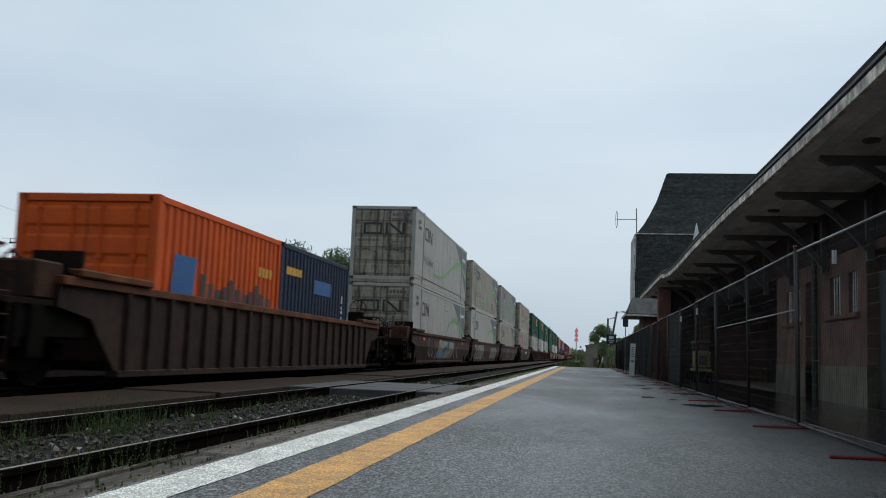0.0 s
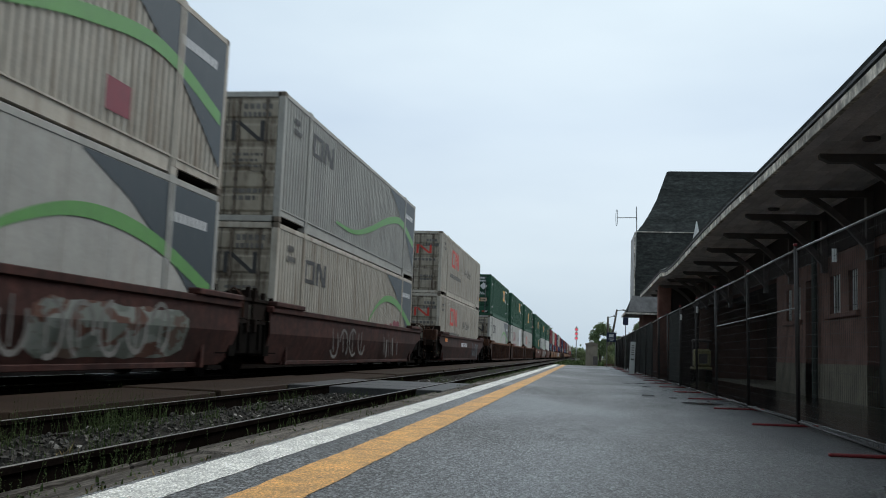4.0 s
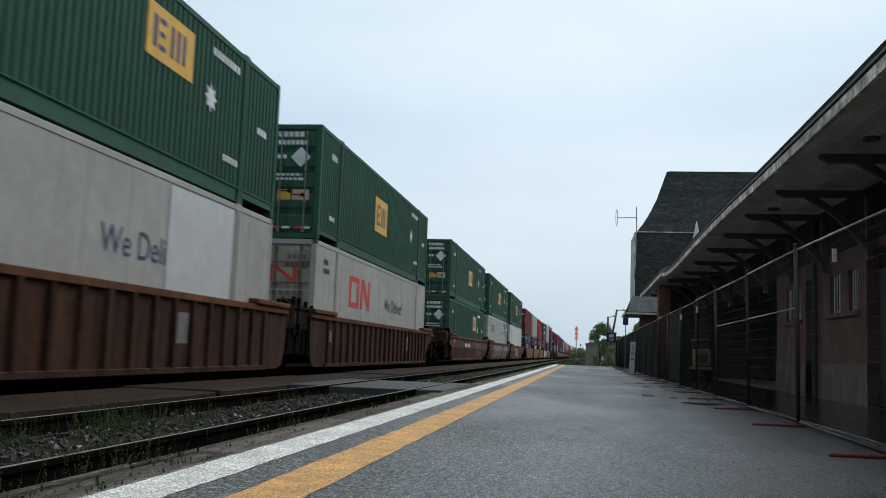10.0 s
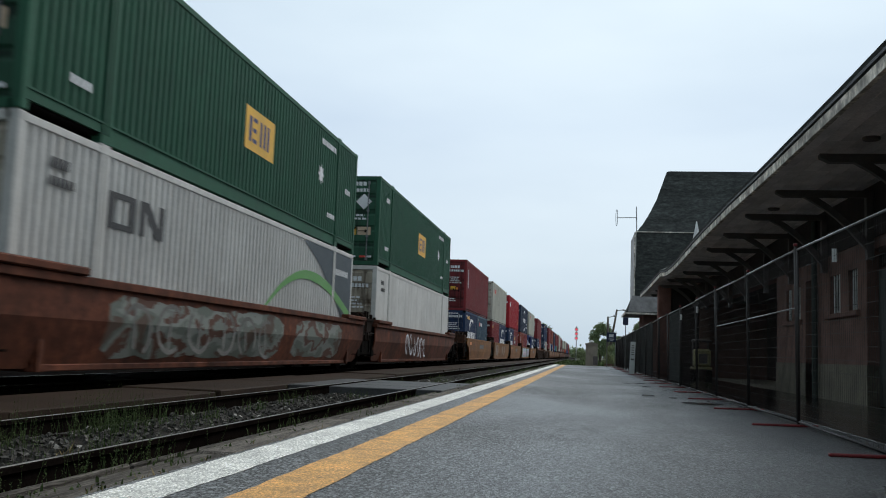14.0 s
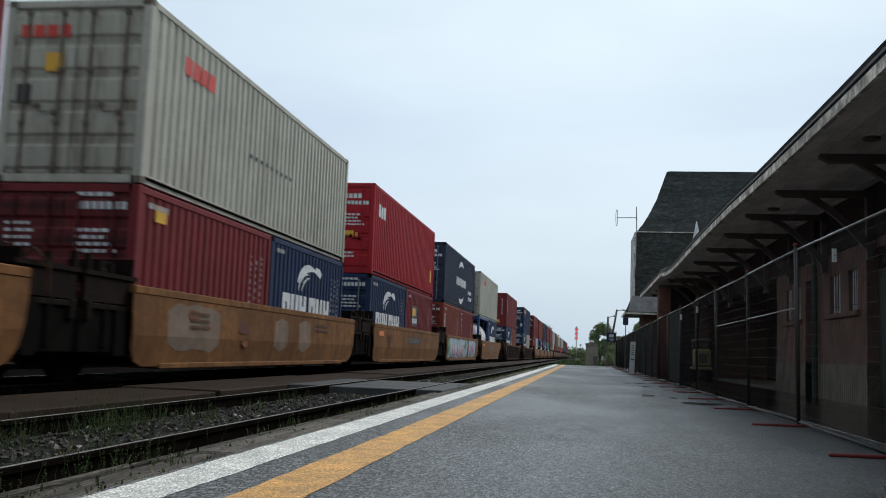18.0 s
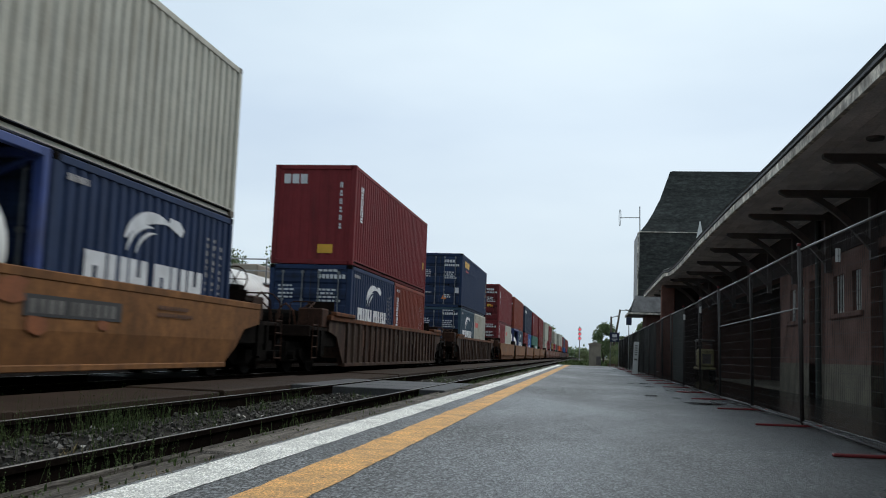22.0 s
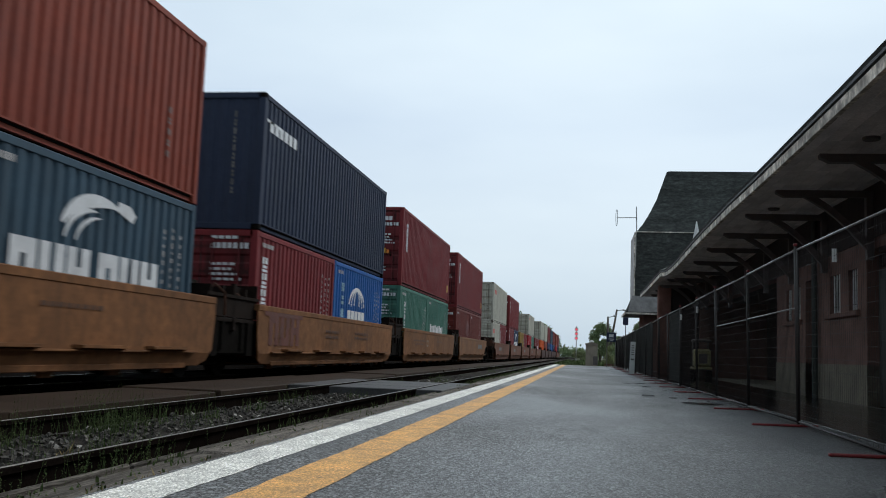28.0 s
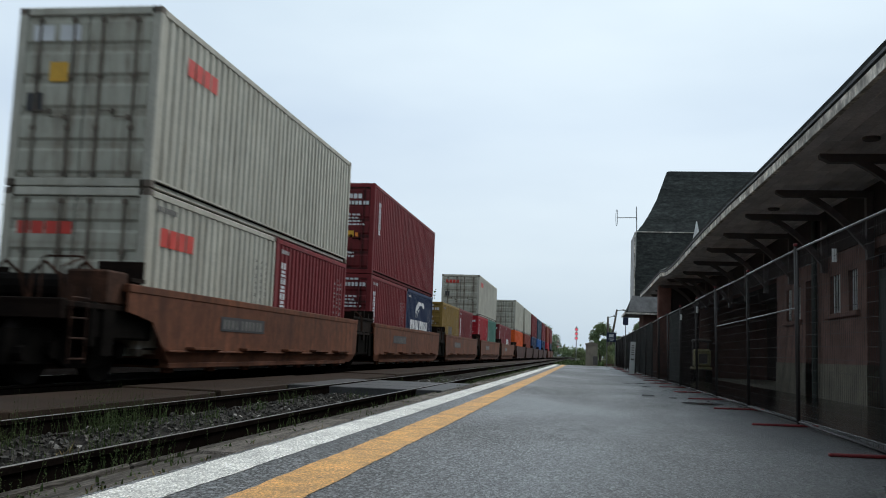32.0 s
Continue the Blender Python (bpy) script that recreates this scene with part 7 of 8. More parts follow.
brk = mesh_of(bracket(), "bracket", WOOD_DARK)
for k in range(16):
    y = 1.27 + 2.77 * k
    part("bracket", brk, WOOD_DARK, canopy, "braced dark timber bracket", m=pose(0, y, sag(y)))
for y in (5.4, 11.8, 17.75, 24.6, 30.9):
    lampb = bar(bmesh.new(), (0, 0, -0.02), (0, 0, 0.02), 0.10, 14, 0.11)
    part("lamp", lampb, WOOD_DARK, canopy, "unlit round soffit lamp", smooth=False, m=pose(3.42, y, 3.455 + sag(y)))
part("end_pier", bevbox(2.86, 3.36, 37.4, 37.9, 0.0, 3.52, 0.02), BRICK, station, "red brick pier under the canopy end")

# ---- main block with its steep shingled roof
PALE_BOARD = mat("pale_grey_boarding", (0.46, 0.45, 0.44), 0.8, var=0.18, scale=2, fine=30, bump=0.3, dirt=(0.2, 0.19, 0.18), dirt_amt=0.5, streak=1)
SKIRT = mat("worn_grey_boarding", (0.24, 0.235, 0.23), 0.8, var=0.25, scale=2, fine=30, bump=0.4, dirt=(0.09, 0.085, 0.08), dirt_amt=0.6)
block = thing("station_main_block", pose(0, 0, 0), "two-tier station block with steep concave slate roof", "building")
BX0, BX1, BY0, BY1 = 3.1, 13.6, 50.6, 54.2
part("wall", box(bmesh.new(), BX0, BX1, BY0, BY1, 0, 3.25), MORTAR, block)
# each tier: (z, inset from the eave rectangle)
EX0, EX1, EY0, EY1 = 2.25, 14.4, 50.0, 54.7
TIER = [(3.02, -0.08), (3.55, 0.20), (3.95, 0.34), (5.6, 0.38), (7.32, 0.44)]
TOPT = [(7.38, 0.46), (7.85, 0.80), (8.45, 1.14), (9.45, 1.62), (10.95, 2.12)]


def courses(tiers, step, nm):
    for (za, ia), (zb, ib) in zip(tiers, tiers[1:]):
        n = max(1, int((zb - za) / step))
        for k in range(n):
            z0, z1 = za + (zb - za) * k / n, za + (zb - za) * (k + 1) / n
            i0, i1 = ia + (ib - ia) * k / n, ia + (ib - ia) * (k + 1) / n
            b = bmesh.new()
            lo = [(EX0 + i0 - 0.010, EY0 + i0 - 0.010), (EX1 - i0 + 0.010, EY0 + i0 - 0.010), (EX1 - i0 + 0.010, EY1 - i0 + 0.010), (EX0 + i0 - 0.010, EY1 - i0 + 0.010)]
            hi = [(EX0 + i1, EY0 + i1), (EX1 - i1, EY0 + i1), (EX1 - i1, EY1 - i1), (EX0 + i1, EY1 - i1)]
            vl = [b.verts.new((x, y, z0)) for x, y in lo]
            vh = [b.verts.new((x, y, z1 + 0.01)) for x, y in hi]
            for a in range(4):
                b.faces.new((vl[a], vl[(a + 1) % 4], vh[(a + 1) % 4], vh[a]))
            b.faces.new(vl[::-1])
            part("shingle_course", b, SHINGLE, nm)


for zz0, zz1 in ((3.9, 7.3),):
    part("corner_board", box(bmesh.new(), EX0 + 0.31, EX0 + 0.37, EY0 + 0.30, EY0 + 0.36, zz0, zz1), FASCIA, block, "pale corner board")
courses(TIER, 0.24, block)
courses(TOPT, 0.24, block)
part("cornice", box(bmesh.new(), EX0 + 0.38, EX1 - 0.38, EY0 + 0.38, EY1 - 0.38, 7.33, 7.38), FASCIA, block, "pale moulding between the roof tiers")
part("eave_soffit", box(bmesh.new(), EX0 - 0.08, EX1, EY0 - 0.08, EY1, 2.94, 3.01), WOOD_DARK, block)
part("skirt", sweep(bmesh.new(), [(EX0 + 0.02, EY0 - 0.11, 3.06), (EX0 + 0.14, EY0 + 0.12, 3.56), (EX0 + 0.24, EY0 + 0.28, 3.92), (EX0 + 0.24, EY0 + 0.34, 3.92), (EX0 + 0.02, EY0 - 0.04, 3.06)], (0, 0, 0), (EX1 - EX0 - 0.4, 0, 0)), SKIRT, block, "worn pale boarding of the flared skirt")
part("side_boarding", box(bmesh.new(), EX0 + 0.325, EX0 + 0.42, EY0 + 0.37, EY1 - 0.4, 3.6, 7.31), PALE_BOARD, block, "pale boarded side of the upper storey")
part("fascia", box(bmesh.new(), EX0 - 0.13, EX0 - 0.09, EY0 - 0.08, EY1, 2.93, 3.05), FASCIA, block)
part("fascia", box(bmesh.new(), EX0 - 0.13, EX1, EY0 - 0.13, EY0 - 0.09, 2.93, 3.02), FASCIA, block)
part("ridge_cap", box(bmesh.new(), EX0 + 2.2, EX1 - 2.2, EY0 + 2.13, EY1 - 2.13, 10.93, 10.99), ROOF_EDGE, block)
vent = part("roof_vent", box(bmesh.new(), -0.13, 0.13, -0.13, 0.13, -1.6, 0.42), WHITE_PANEL, canopy, "small white pointed roof vent", m=pose(5.17, 45.0, 5.78))
b = bmesh.new()
bmesh.ops.create_cone(b, cap_ends=True, segments=4, radius1=0.20, radius2=0.02, depth=1.0, matrix=pose(0, 0, 0.9))
part("cap", b, WHITE_PANEL, vent)

ant = thing("antenna", pose(2.80, 52.2, 7.0), "thin steel antenna mast with a side dipole", "antenna")
part("mast", bar(bmesh.new(), (0, 0, -0.6), (-0.05, 0, 2.0), 0.028, 6), GALV, ant)
part("arm", bar(bmesh.new(), (-0.05, 0, 1.38), (-1.12, 0, 1.36), 0.022, 6), GALV, ant)
b = bmesh.new()
lp = [(-1.12 + 0.05 * math.cos(t), 0, 1.36 + 0.46 * math.sin(t)) for t in [2 * math.pi * k / 16 for k in range(16)]]
for p, q in zip(lp, lp[1:] + lp[:1]):
    bar(b, p, q, 0.016, 5)
part("dipole", b, GALV, ant)

# ---------------------------------------------------------------- fence panels along the platform
FX = 2.21
PITCH = 3.01


def tube_panel(mid):
    b = bmesh.new()
    for yy in (0.03, PITCH - 0.03):
        bar(b, (0, yy, 0.035), (0, yy, 1.82), 0.013, 8)
    bar(b, (0, 0.05, 0.05), (0, PITCH - 0.05, 0.05), 0.013, 8)
    return b


def top_tube():
    return bar(bmesh.new(), (0, 0.03, 1.81), (0, PITCH - 0.03, 1.81), 0.0115, 8)


def wires():
    v, f = [], []

    def wire(a, c, r):
        d = (Vector(c) - Vector(a)).normalized()
        s = Vector((1, 0, 0))
        t = d.cross(s)
        o = len(v)
        for p in (a, c):
            for k in range(3):
                an = 2 * math.pi * k / 3
                q = Vector(p) + r * (math.cos(an) * s + math.sin(an) * t)
                v.append(tuple(q))
        for k in range(3):
            f.append((o + k, o + (k + 1) % 3, o + 3 + (k + 1) % 3, o + 3 + k))

    for k in range(15):
        z = 0.13 + 0.114 * k
        wire((0, 0.06, z), (0, PITCH - 0.06, z), 0.0019)
    for k in range(48):
        y = 0.10 + 0.0598 * k
        wire((0, y, 0.05), (0, y, 1.81), 0.0015)
    me = bpy.data.meshes.new("wire_mesh")
    me.from_pydata(v, [], f)
    me.materials.append(FENCE_STEEL)
    return me


wire_me = wires()
frame_me = mesh_of(tube_panel(False), "panel_frame", FENCE_STEEL, True)
top_me = mesh_of(top_tube(), "top_tube", FENCE_RAIL, True)
mid_me = mesh_of(bar(bmesh.new(), (0, 0.05, 1.21), (0, PITCH - 0.05, 1.21), 0.0085, 8), "mid_tube", FENCE_RAIL, True)
post_me = mesh_of(bar(bmesh.new(), (0, 0, 0.02), (0, 0, 1.86), 0.0135, 8), "post", FENCE_STEEL, True)
cap_me = mesh_of(bevbox(-0.019, 0.019, -0.019, 0.019, 1.85, 1.88, 0.006), "cap", RED_PAINT)
foot_me = mesh_of(bevbox(-0.47, 0.17, -0.105, -0.055, 0.004, 0.026, 0.005), "foot", RED_PAINT)
rf = random.Random(9)
fence = thing("temporary_fence", pose(0, 0, 0), "temporary steel mesh fence on red feet along the platform", "fence")
for k in range(22):
    y0 = 1.05 + PITCH * k
    if y0 > 62:
        break
    lean = rf.uniform(-0.5, 0.5)
    drop = 0.035 if k in (1, 2) else 0.0          # the nearest panels sag
    fp = part("fence_panel", frame_me, FENCE_STEEL, fence, m=pose(FX + rf.uniform(-0.03, 0.03), y0, -drop, drop * 19, -0.9 + lean, rf.uniform(-0.5, 0.5)))
    part("top_tube", top_me, FENCE_RAIL, fp)
    part("wire_mesh", wire_me, FENCE_STEEL, fp)
    if k in (3, 4):
        part("mid_tube", mid_me, FENCE_RAIL, fp)
    part("post", post_me, FENCE_STEEL, fp)
    part("cap", cap_me, RED_PAINT, fp)
    part("foot", foot_me, RED_PAINT, fp, "red steel foot", m=pose(0, 0, drop))
    if y0 > 31 or k == 7:
        part("windscreen", box(bmesh.new(), 0.03, 0.036, 0.06, PITCH - 0.06, 0.12, 1.8), SCREEN, fp, "dark windscreen cloth")
for y, z in ((8.62, 1.60), (18.75, 1.62), (21.8, 1.6)):
    part("plate", bevbox(-0.022, 0.022, -0.004, 0.004, -0.06, 0.06, 0.002), WHITE_PANEL, fence, "small white plate wired to the fence", m=pose(FX - 0.035, y, z))

# white board that leans on the fence
bd = thing("notice_board", pose(1.95, 38.9, 0.0, 0, 2.0), "narrow white board leaning against the fence", "board")
part("panel", bevbox(-0.105, 0.105, -0.015, 0.015, 0.0, 1.30, 0.008), WHITE_PANEL, bd)
part("lettering_bars", flat_mark([rect(-0.05, 1.12 - 0.09 * k, 0.05, 1.16 - 0.09 * k) for k in range(5)] + [rect(-0.06, 0.55, 0.06, 0.62)], "end"), INK["grey"], bd, m=pose(0, -0.02, 0))

# old baggage machine under the canopy
cart = thing("baggage_cart", pose(3.68, 30.6, 0.0), "dull yellow-green baggage cart under the canopy", "cart")
CARTP = mat("cart_paint", (0.30, 0.27, 0.13), 0.6, var=0.3, dirt=(0.05, 0.05, 0.04), dirt_amt=0.7)
part("deck", bevbox(-0.28, 0.28, -0.5, 0.5, 0.36, 0.44, 0.02), CARTP, cart)
part("body", bevbox(-0.25, 0.25, -0.45, 0.1, 0.45, 1.0, 0.05), CARTP, cart)
part("hood", bevbox(-0.28, 0.28, -0.4, 0.3, 1.22, 1.30, 0.03), WOOD_DARK, cart)
part("vent", bevbox(-0.12, 0.14, -0.47, -0.44, 0.55, 0.85, 0.01), WOOD_DARK, cart, "dark vent in the body")
for sx in (-0.24, 0.24):
    part("post", bar(bmesh.new(), (sx, 0.2, 0.4), (sx, 0.2, 1.24), 0.025, 6), WOOD_DARK, cart)
    for yy in (-0.35, 0.35):
        part("wheel", bar(bmesh.new(), (sx - 0.04, yy, 0.18), (sx + 0.04, yy, 0.18), 0.17, 16), STEEL_DARK, cart)

# ---------------------------------------------------------------- far end of the platform
shed = thing("equipment_cabinet", pose(0.58, 67.6, -0.28), "beige signal equipment cabinet with a flat lid", "cabinet")
part("body", bevbox(-0.42, 0.40, -0.5, 0.5, 0.0, 1.75, 0.02), SHED_BEIGE, shed)
part("lid", sweep(bmesh.new(), [(-0.48, -0.56, 1.75), (0.46, -0.56, 1.75), (0.46, -0.56, 1.82), (0.0, -0.56, 1.95), (-0.48, -0.56, 1.82)], (0, 0, 0), (0, 1.12, 0)), SHED_BEIGE, shed, "low gabled lid")
part("door", bevbox(0.1, 0.42, -0.53, -0.49, 0.35, 0.95, 0.01), WOOD_DARK, shed, "dark vent opening")
part("lamp_dome", bevbox(-0.14, 0.14, -0.2, 0.2, 1.86, 2.08, 0.06), WHITE_PANEL, shed)

sgn = thing("platform_sign", pose(1.72, 60.0, 0.0), "navy platform sign on two posts", "sign")
part("panel", bevbox(-0.3, 0.3, -0.03, 0.0, 1.60, 2.20, 0.01), NAVY_SIGN, sgn)
part("lettering_bars", flat_mark([rect(-0.14, 1.9, 0.14, 2.08), rect(-0.18, 1.76, 0.18, 1.81), rect(-0.1, 1.66, 0.1, 1.70)], "end"), INK["white"], sgn, m=pose(0, -0.036, 0))
for sx in (-0.26, 0.26):
    part("post", bar(bmesh.new(), (sx, 0.03, -0.2), (sx, 0.03, 2.2), 0.03, 6), GALV, sgn)
blk = thing("dark_sign", pose(2.16, 50.0, 0.0), "small dark square sign on a post", "sign")
part("panel", bevbox(-0.14, 0.14, -0.02, 0.0, 2.35, 2.75, 0.01), NAVY_SIGN, blk)
part("post", bar(bmesh.new(), (0, 0.03, 0), (0, 0.03, 2.7), 0.025, 6), GALV, blk)


def signal(x, y, zs, label, ground=-0.3, back=True):
    s = thing("signal_mast", pose(x, y, ground), label, "railway signal")
    part("mast", bar(bmesh.new(), (0, 0.2, 0), (0, 0.2, zs[-1] - ground + 0.5), 0.07, 8), GALV, s)
    for z in zs:
        h = part("signal_head", bar(bmesh.new(), (0, 0.12, z - ground), (0, 0.02, z - ground), 0.30, 16), WHITE_PANEL if back else WOOD_DARK, s, "round signal backplate")
        part("lens", bar(bmesh.new(), (0, 0.015, z - ground), (0, -0.02, z - ground), 0.14, 12), LAMP_RED, h, "lit red lens")
        part("visor", bevbox(-0.16, 0.16, -0.25, 0.015, z - ground + 0.25, z - ground + 0.28, 0.005), WOOD_DARK, h)
    return s


signal(-1.15, 150.0, (3.45, 4.15, 4.85), "tall railway signal with three red lights")
signal(-11.3, 420.0, (4.6, 6.6), "far railway signal showing red", back=False)

# ---------------------------------------------------------------- trees
def tree(x, y, h, r, seed, label, leaves=2600, leaf=0.17, material=None, base=0.28):
    rr = random.Random(seed)
    t = thing("tree", pose(x, y, -0.3), label, "tree", "trees beyond the tracks")
    tb = bmesh.new()
    lean = (rr.uniform(-0.3, 0.3), rr.uniform(-0.3, 0.3))
    bar(tb, (0, 0, 0), (lean[0], lean[1], h * 0.55), 0.028 * h, 9, 0.014 * h)
    bar(tb, (lean[0], lean[1], h * 0.55), (lean[0] * 1.6, lean[1] * 1.6, h * 0.9), 0.014 * h, 7, 0.004 * h)
    part("trunk", tb, BARK, t, smooth=True)
    clumps = []
    for k in range(22):
        a, u = rr.uniform(0, 6.28), rr.uniform(base, 0.92)
        rad = r * math.sin(math.pi * min(0.97, (u - base) / (1 - base) * 0.80 + 0.16)) * rr.uniform(0.5, 0.95)
        p = (rad * math.cos(a), rad * math.sin(a), h * u)
        clumps.append((p, r * rr.uniform(0.26, 0.46)))
        if k < 9:
            lb = bmesh.new()
            z0 = h * max(0.2, u - 0.22)
            f = min(1.0, z0 / (h * 0.55))
            bar(lb, (lean[0] * f, lean[1] * f, z0), p, 0.008 * h, 6, 0.002 * h)
            part("limb", lb, BARK, t)
    clumps.append(((0, 0, h * 0.93), r * 0.3))
    v, fc = [], []
    for k in range(leaves):
        (cx, cy, cz), cr = clumps[rr.randrange(len(clumps))]
        d = Vector((rr.gauss(0, 1), rr.gauss(0, 1), rr.gauss(0, 0.85))).normalized() * cr * rr.uniform(0.3, 1.12)
        c = Vector((cx, cy, cz)) + d
        s = leaf * rr.uniform(0.6, 1.5)
        q = Euler((rr.uniform(0, 6.28), rr.uniform(0, 6.28), rr.uniform(0, 6.28))).to_matrix()
        o = len(v)
        for p in ((-s, -s * 0.5, 0), (s * 0.2, -s * 0.8, s * 0.2), (s, 0, 0), (s * 0.1, s * 0.8, s * 0.15)):
            v.append(tuple(c + q @ Vector(p) * 0.6))
        fc.append((o, o + 1, o + 2, o + 3))
    me = bpy.data.meshes.new("crown")
    me.from_pydata(v, [], fc)
    me.materials.append(material or LEAF)
    part("crown", me, LEAF, t)
    return t


POTTERY = mat("brown_planter_clay", (0.16, 0.10, 0.075), 0.85, var=0.2, scale=5, fine=40, bump=0.3)
gt = "leafy green deciduous tree beyond the tracks"
tree(-40.7, 85, 11.6, 4.6, 1, gt, 27000)
tree(-36.0, 84, 11.4, 4.3, 2, gt, 23000)
tree(-29.5, 92, 11.0, 4.2, 3, gt, 15000)
tree(-50.3, 88, 9.7, 2.7, 4, gt, 11000)
tree(-45.5, 96, 8.6, 2.6, 5, gt, 8000)
tree(-27.5, 100, 11.5, 4.6, 6, gt, 13000)
tree(-22.0, 105, 10.5, 4.4, 7, gt, 12000)
for k in range(9):
    rr = random.Random(50 + k)
    tree(-17 - rr.uniform(0, 8), 240 + 36 * k, rr.uniform(11, 15), rr.uniform(4.5, 6), 60 + k, "distant leafy tree beside the line", 1100, 0.6)
tree(2.1, 118, 5.0, 1.75, 21, "round green tree beyond the platform", 7500, 0.15, None, 0.16)
tree(4.4, 124, 3.6, 1.3, 22, "small green tree beyond the platform", 4000, 0.15, None, 0.1)
tree(2.02, 68.4, 1.75, 0.62, 23, "pale green shrub beyond the platform", 3800, 0.05, LEAF_PALE, 0.22)
tree(5.0, 90, 4.2, 1.2, 24, "green tree behind the fence", 3000, 0.12)
for x in (1.75, 2.40):
    pot = thing("planter", pose(x, 67.6, -0.3), "round brown planter at the platform end", "planter", "planters at the platform end")
    part("pot", bar(bmesh.new(), (0, 0, 0), (0, 0, 0.42), 0.22, 14, 0.28), POTTERY, pot, smooth=True)
    part("rim", bar(bmesh.new(), (0, 0, 0.42), (0, 0, 0.48), 0.30, 14), POTTERY, pot)
tree(1.0, 190, 2.2, 1.7, 25, "bushes beside the line", 3000, 0.16, LEAF, 0.05)
tree(-0.5, 160, 1.7, 1.6, 26, "bushes beside the line", 3000, 0.11, LEAF_PALE, 0.05)
for k in range(16):
    rr = random.Random(90 + k)
    tree(-60 + k * 14 + rr.uniform(-4, 4), 520 + rr.uniform(0, 120), rr.uniform(9, 14) * (0.42 if 3 <= k <= 6 else 1.0), rr.uniform(6, 9), 200 + k, "distant leafy tree on the horizon", 700, 1.0)

# ---------------------------------------------------------------- poles and wires
def utility_pole(x, y, h, label, gear=True, tilt=0.0):
    p = thing("utility_pole", pose(x, y, -0.3, 0, tilt), label, "utility pole")
    part("shaft", bar(bmesh.new(), (0, 0, 0), (0, 0, h), 0.15 if gear else 0.11, 9, 0.10 if gear else 0.08), POLE_WOOD, p, smooth=True)
    if not gear:
        a = part("lamp_arm", bar(bmesh.new(), (0, 0, h - 0.08), (0.5, 0, h + 0.06), 0.03, 6), GALV, p)
        part("lamp_head", bevbox(0.42, 0.72, -0.09, 0.09, h, h + 0.12, 0.03), GALV, a)
    if gear:
        for z, ww in ((h - 0.25, 1.2), (h - 1.3, 0.9)):
            a = part("crossarm", bevbox(-ww, ww, -0.06, 0.06, z - 0.06, z + 0.06, 0.01), POLE_WOOD, p)
            for sx in (-ww + 0.08, -0.4, 0.4, ww - 0.08):
                part("insulator", bar(bmesh.new(), (sx, 0, z + 0.06), (sx, 0, z + 0.28), 0.05, 6), WHITE_PANEL, a)
        for sx in (-0.42, 0.42):
            part("transformer", bar(bmesh.new(), (sx, 0, h - 2.9), (sx, 0, h - 1.9), 0.27, 12), GALV, p, "grey pole transformer")
    return p


def wire(name, a, c, drop, label):
    v, f = [], []
    n = 24
    for k in range(n + 1):
        u = k / n
        q = Vector(a).lerp(Vector(c), u) - Vector((0, 0, drop * 4 * u * (1 - u)))
        for j in range(3):
            an = 2 * math.pi * j / 3
            v.append((q.x + 0.014 * math.cos(an), q.y, q.z + 0.014 * math.sin(an)))
    for k in range(n):
        for j in range(3):
            f.append((k * 3 + j, k * 3 + (j + 1) % 3, k * 3 + 3 + (j + 1) % 3, k * 3 + 3 + j))
    me = bpy.data.meshes.new(name)
    me.from_pydata(v, [], f)
    me.materials.append(STEEL_DARK)
    return tagged(new(name, me), label, "wire")


utility_pole(-40.25, 62, 8.0, "wooden utility pole with crossarms and transformers")
wire("power_wire", (-40.25, 62, 7.9), (-33, 140, 9.5), 0.8, "thin sagging overhead power wire")
utility_pole(-41.6, 80, 9.2, "wooden utility pole among the trees")
wire("power_wire", (-57.0, 80, 13.7), (-41.6, 80, 8.7), 0.05, "thin sagging overhead power wire")
wire("power_wire", (-60, 60, 9.2), (-40.25, 62, 7.75), 0.4, "thin sagging overhead power wire")
wire("power_wire", (-60, 60, 8.4), (-40.25, 62, 6.7), 0.4, "thin sagging overhead power wire")
utility_pole(1.99, 80, 4.35, "short wooden pole with a lamp arm", False)
utility_pole(1.95, 80.6, 5.05, "leaning wooden pole with a lamp arm", False, 9.0)

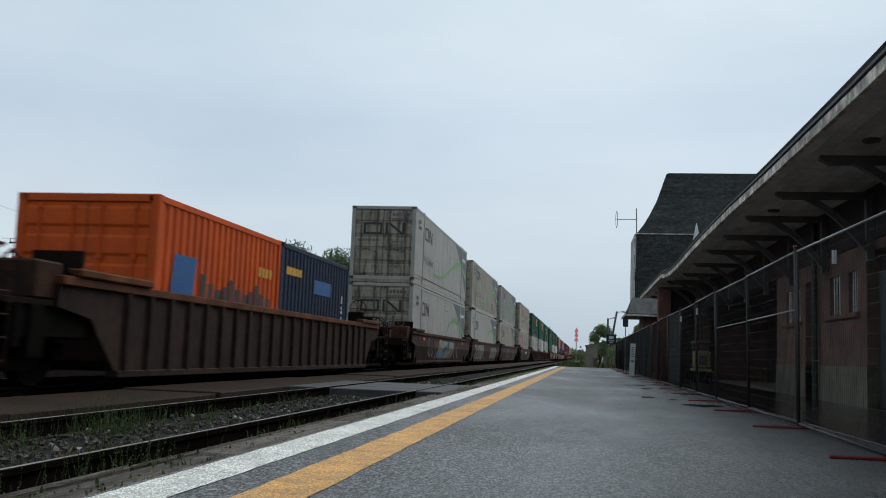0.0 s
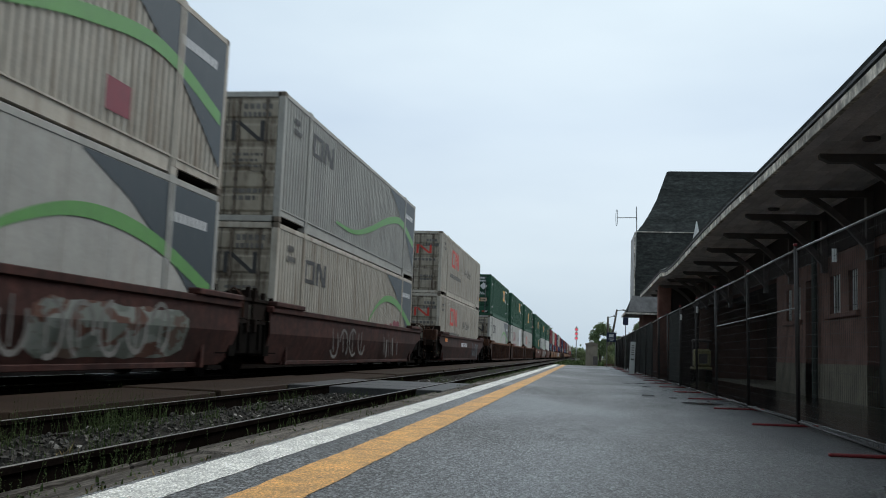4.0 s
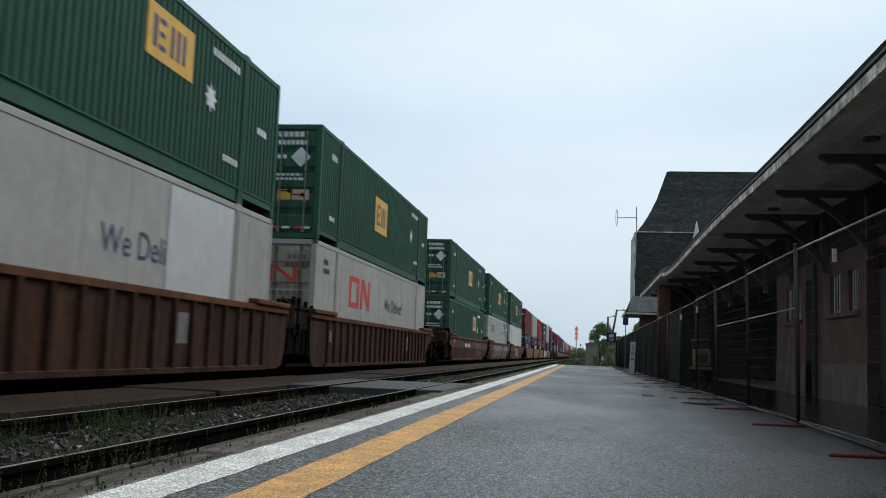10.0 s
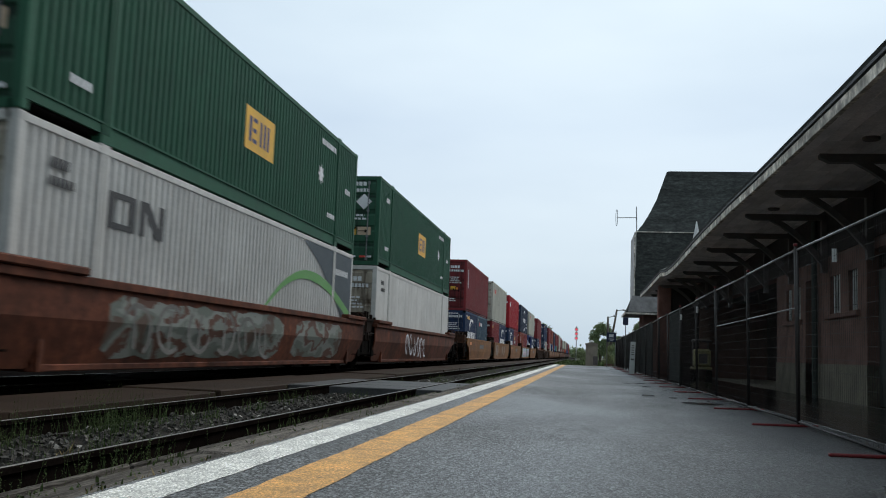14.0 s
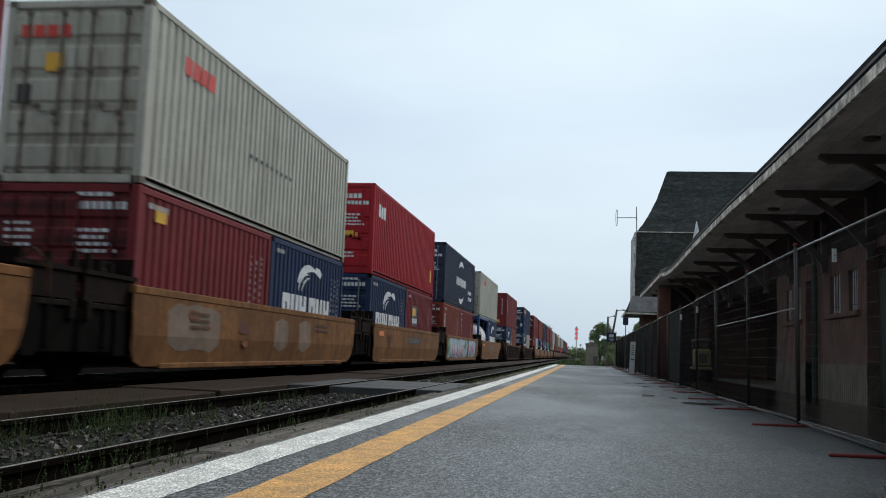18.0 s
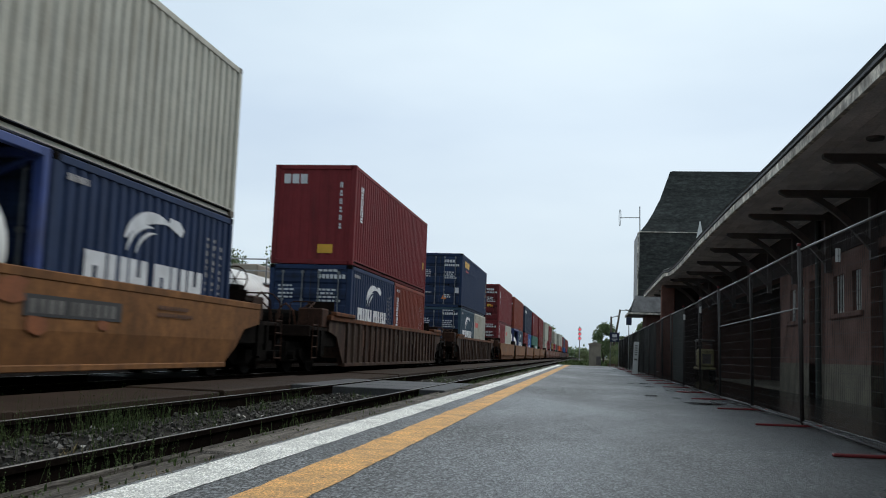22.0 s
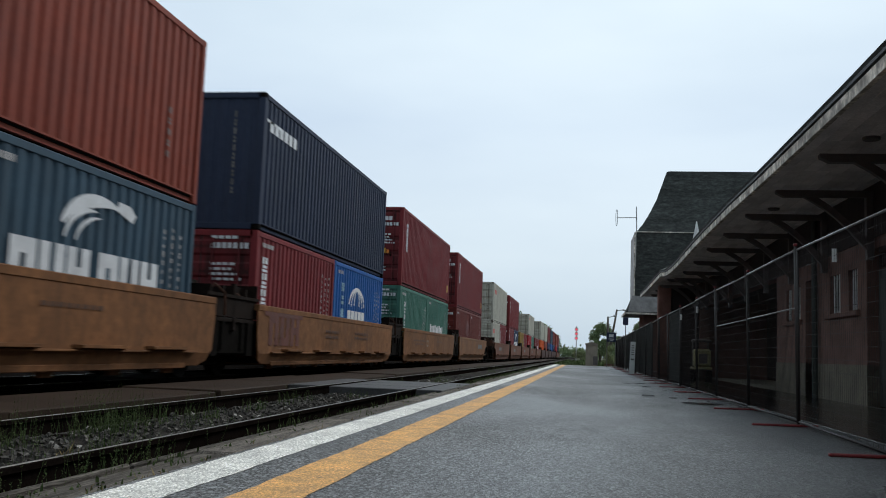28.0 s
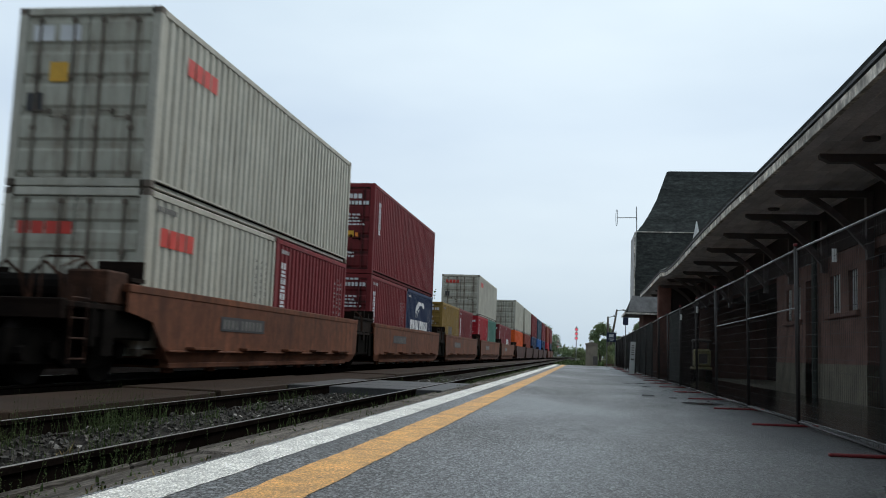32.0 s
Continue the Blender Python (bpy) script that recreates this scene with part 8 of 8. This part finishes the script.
# ---------------------------------------------------------------- white tank wagon on the siding
tk = thing("tank_wagon", pose(-13.45, 35.95, 0), "white parked tank wagon with a railed dome platform", "tank wagon")
b = bmesh.new()
R, HLN, ZC = 1.5, 3.7, 1.93
bmesh.ops.create_cone(b, cap_ends=False, segments=40, radius1=R, radius2=R, depth=HLN * 2, matrix=pose(0, 0, ZC, 90))
for sy in (-1, 1):
    rings = [(R * math.cos(radians(90 * k / 6)), sy * (HLN + 0.75 * math.sin(radians(90 * k / 6)))) for k in range(7)]
    for (r0, q0), (r1, q1) in zip(rings, rings[1:]):
        for i in range(40):
            a0, a1 = 2 * math.pi * i / 40, 2 * math.pi * (i + 1) / 40
            r1 = max(r1, 0.01)
            b.faces.new([b.verts.new((r * math.cos(a), q, ZC + r * math.sin(a))) for r, q, a in ((r0, q0, a0), (r0, q0, a1), (r1, q1, a1), (r1, q1, a0))])
bmesh.ops.remove_doubles(b, verts=b.verts[:], dist=0.002)
part("tank", b, TANK_WHITE, tk, smooth=True)
part("dome_housing", bevbox(-0.55, 0.55, -0.75, 0.75, ZC + R - 0.15, ZC + R + 0.36, 0.05), SHED_BEIGE, tk, "pale valve housing")
part("platform", bevbox(-1.25, 1.25, -1.6, 1.6, ZC + R - 0.5, ZC + R - 0.44, 0.01), GALV, tk)
for sx in (-1.2, 1.2):
    for yy in (-1.58, -0.53, 0.53, 1.58):
        part("rail_post", bar(bmesh.new(), (sx, yy, ZC + R - 0.45), (sx, yy, ZC + R + 0.47), 0.03, 6), GALV, tk)
    for z in (0.02, 0.47):
        part("handrail", bar(bmesh.new(), (sx, -1.58, ZC + R + z), (sx, 1.58, ZC + R + z), 0.028, 6), GALV, tk)
for yy in (-1.58, 1.58):
    for z in (0.02, 0.47):
        part("handrail", bar(bmesh.new(), (-1.2, yy, ZC + R + z), (1.2, yy, ZC + R + z), 0.028, 6), GALV, tk)
part("underframe", bevbox(-0.6, 0.6, -5.2, 5.2, 0.55, 0.95, 0.03), STEEL_DARK, tk)
for sy in (-1, 1):
    truck(tk, sy * 3.6)

# low grey shed wall far behind the tracks closes the view
hall = thing("far_warehouse", pose(-95, 150, -0.35), "low pale warehouse far behind the tracks", "building")
part("wall", bevbox(-22, 22, -12, 12, 0, 5.0, 0.05), SHED_BEIGE, hall)
part("roof", bevbox(-22.4, 22.4, -12.4, 12.4, 5.0, 5.4, 0.05), ROOF_EDGE, hall)


# ---------------------------------------------------------------- what moves
def motions():
    for ob, x, u, z in MOVERS:
        walk(ob, [(t, pose(x, u - SPEED * t - GAIN * t * t, z)) for t in (0.0, 8.0, 16.0, 24.0, 32.0)])


motions()
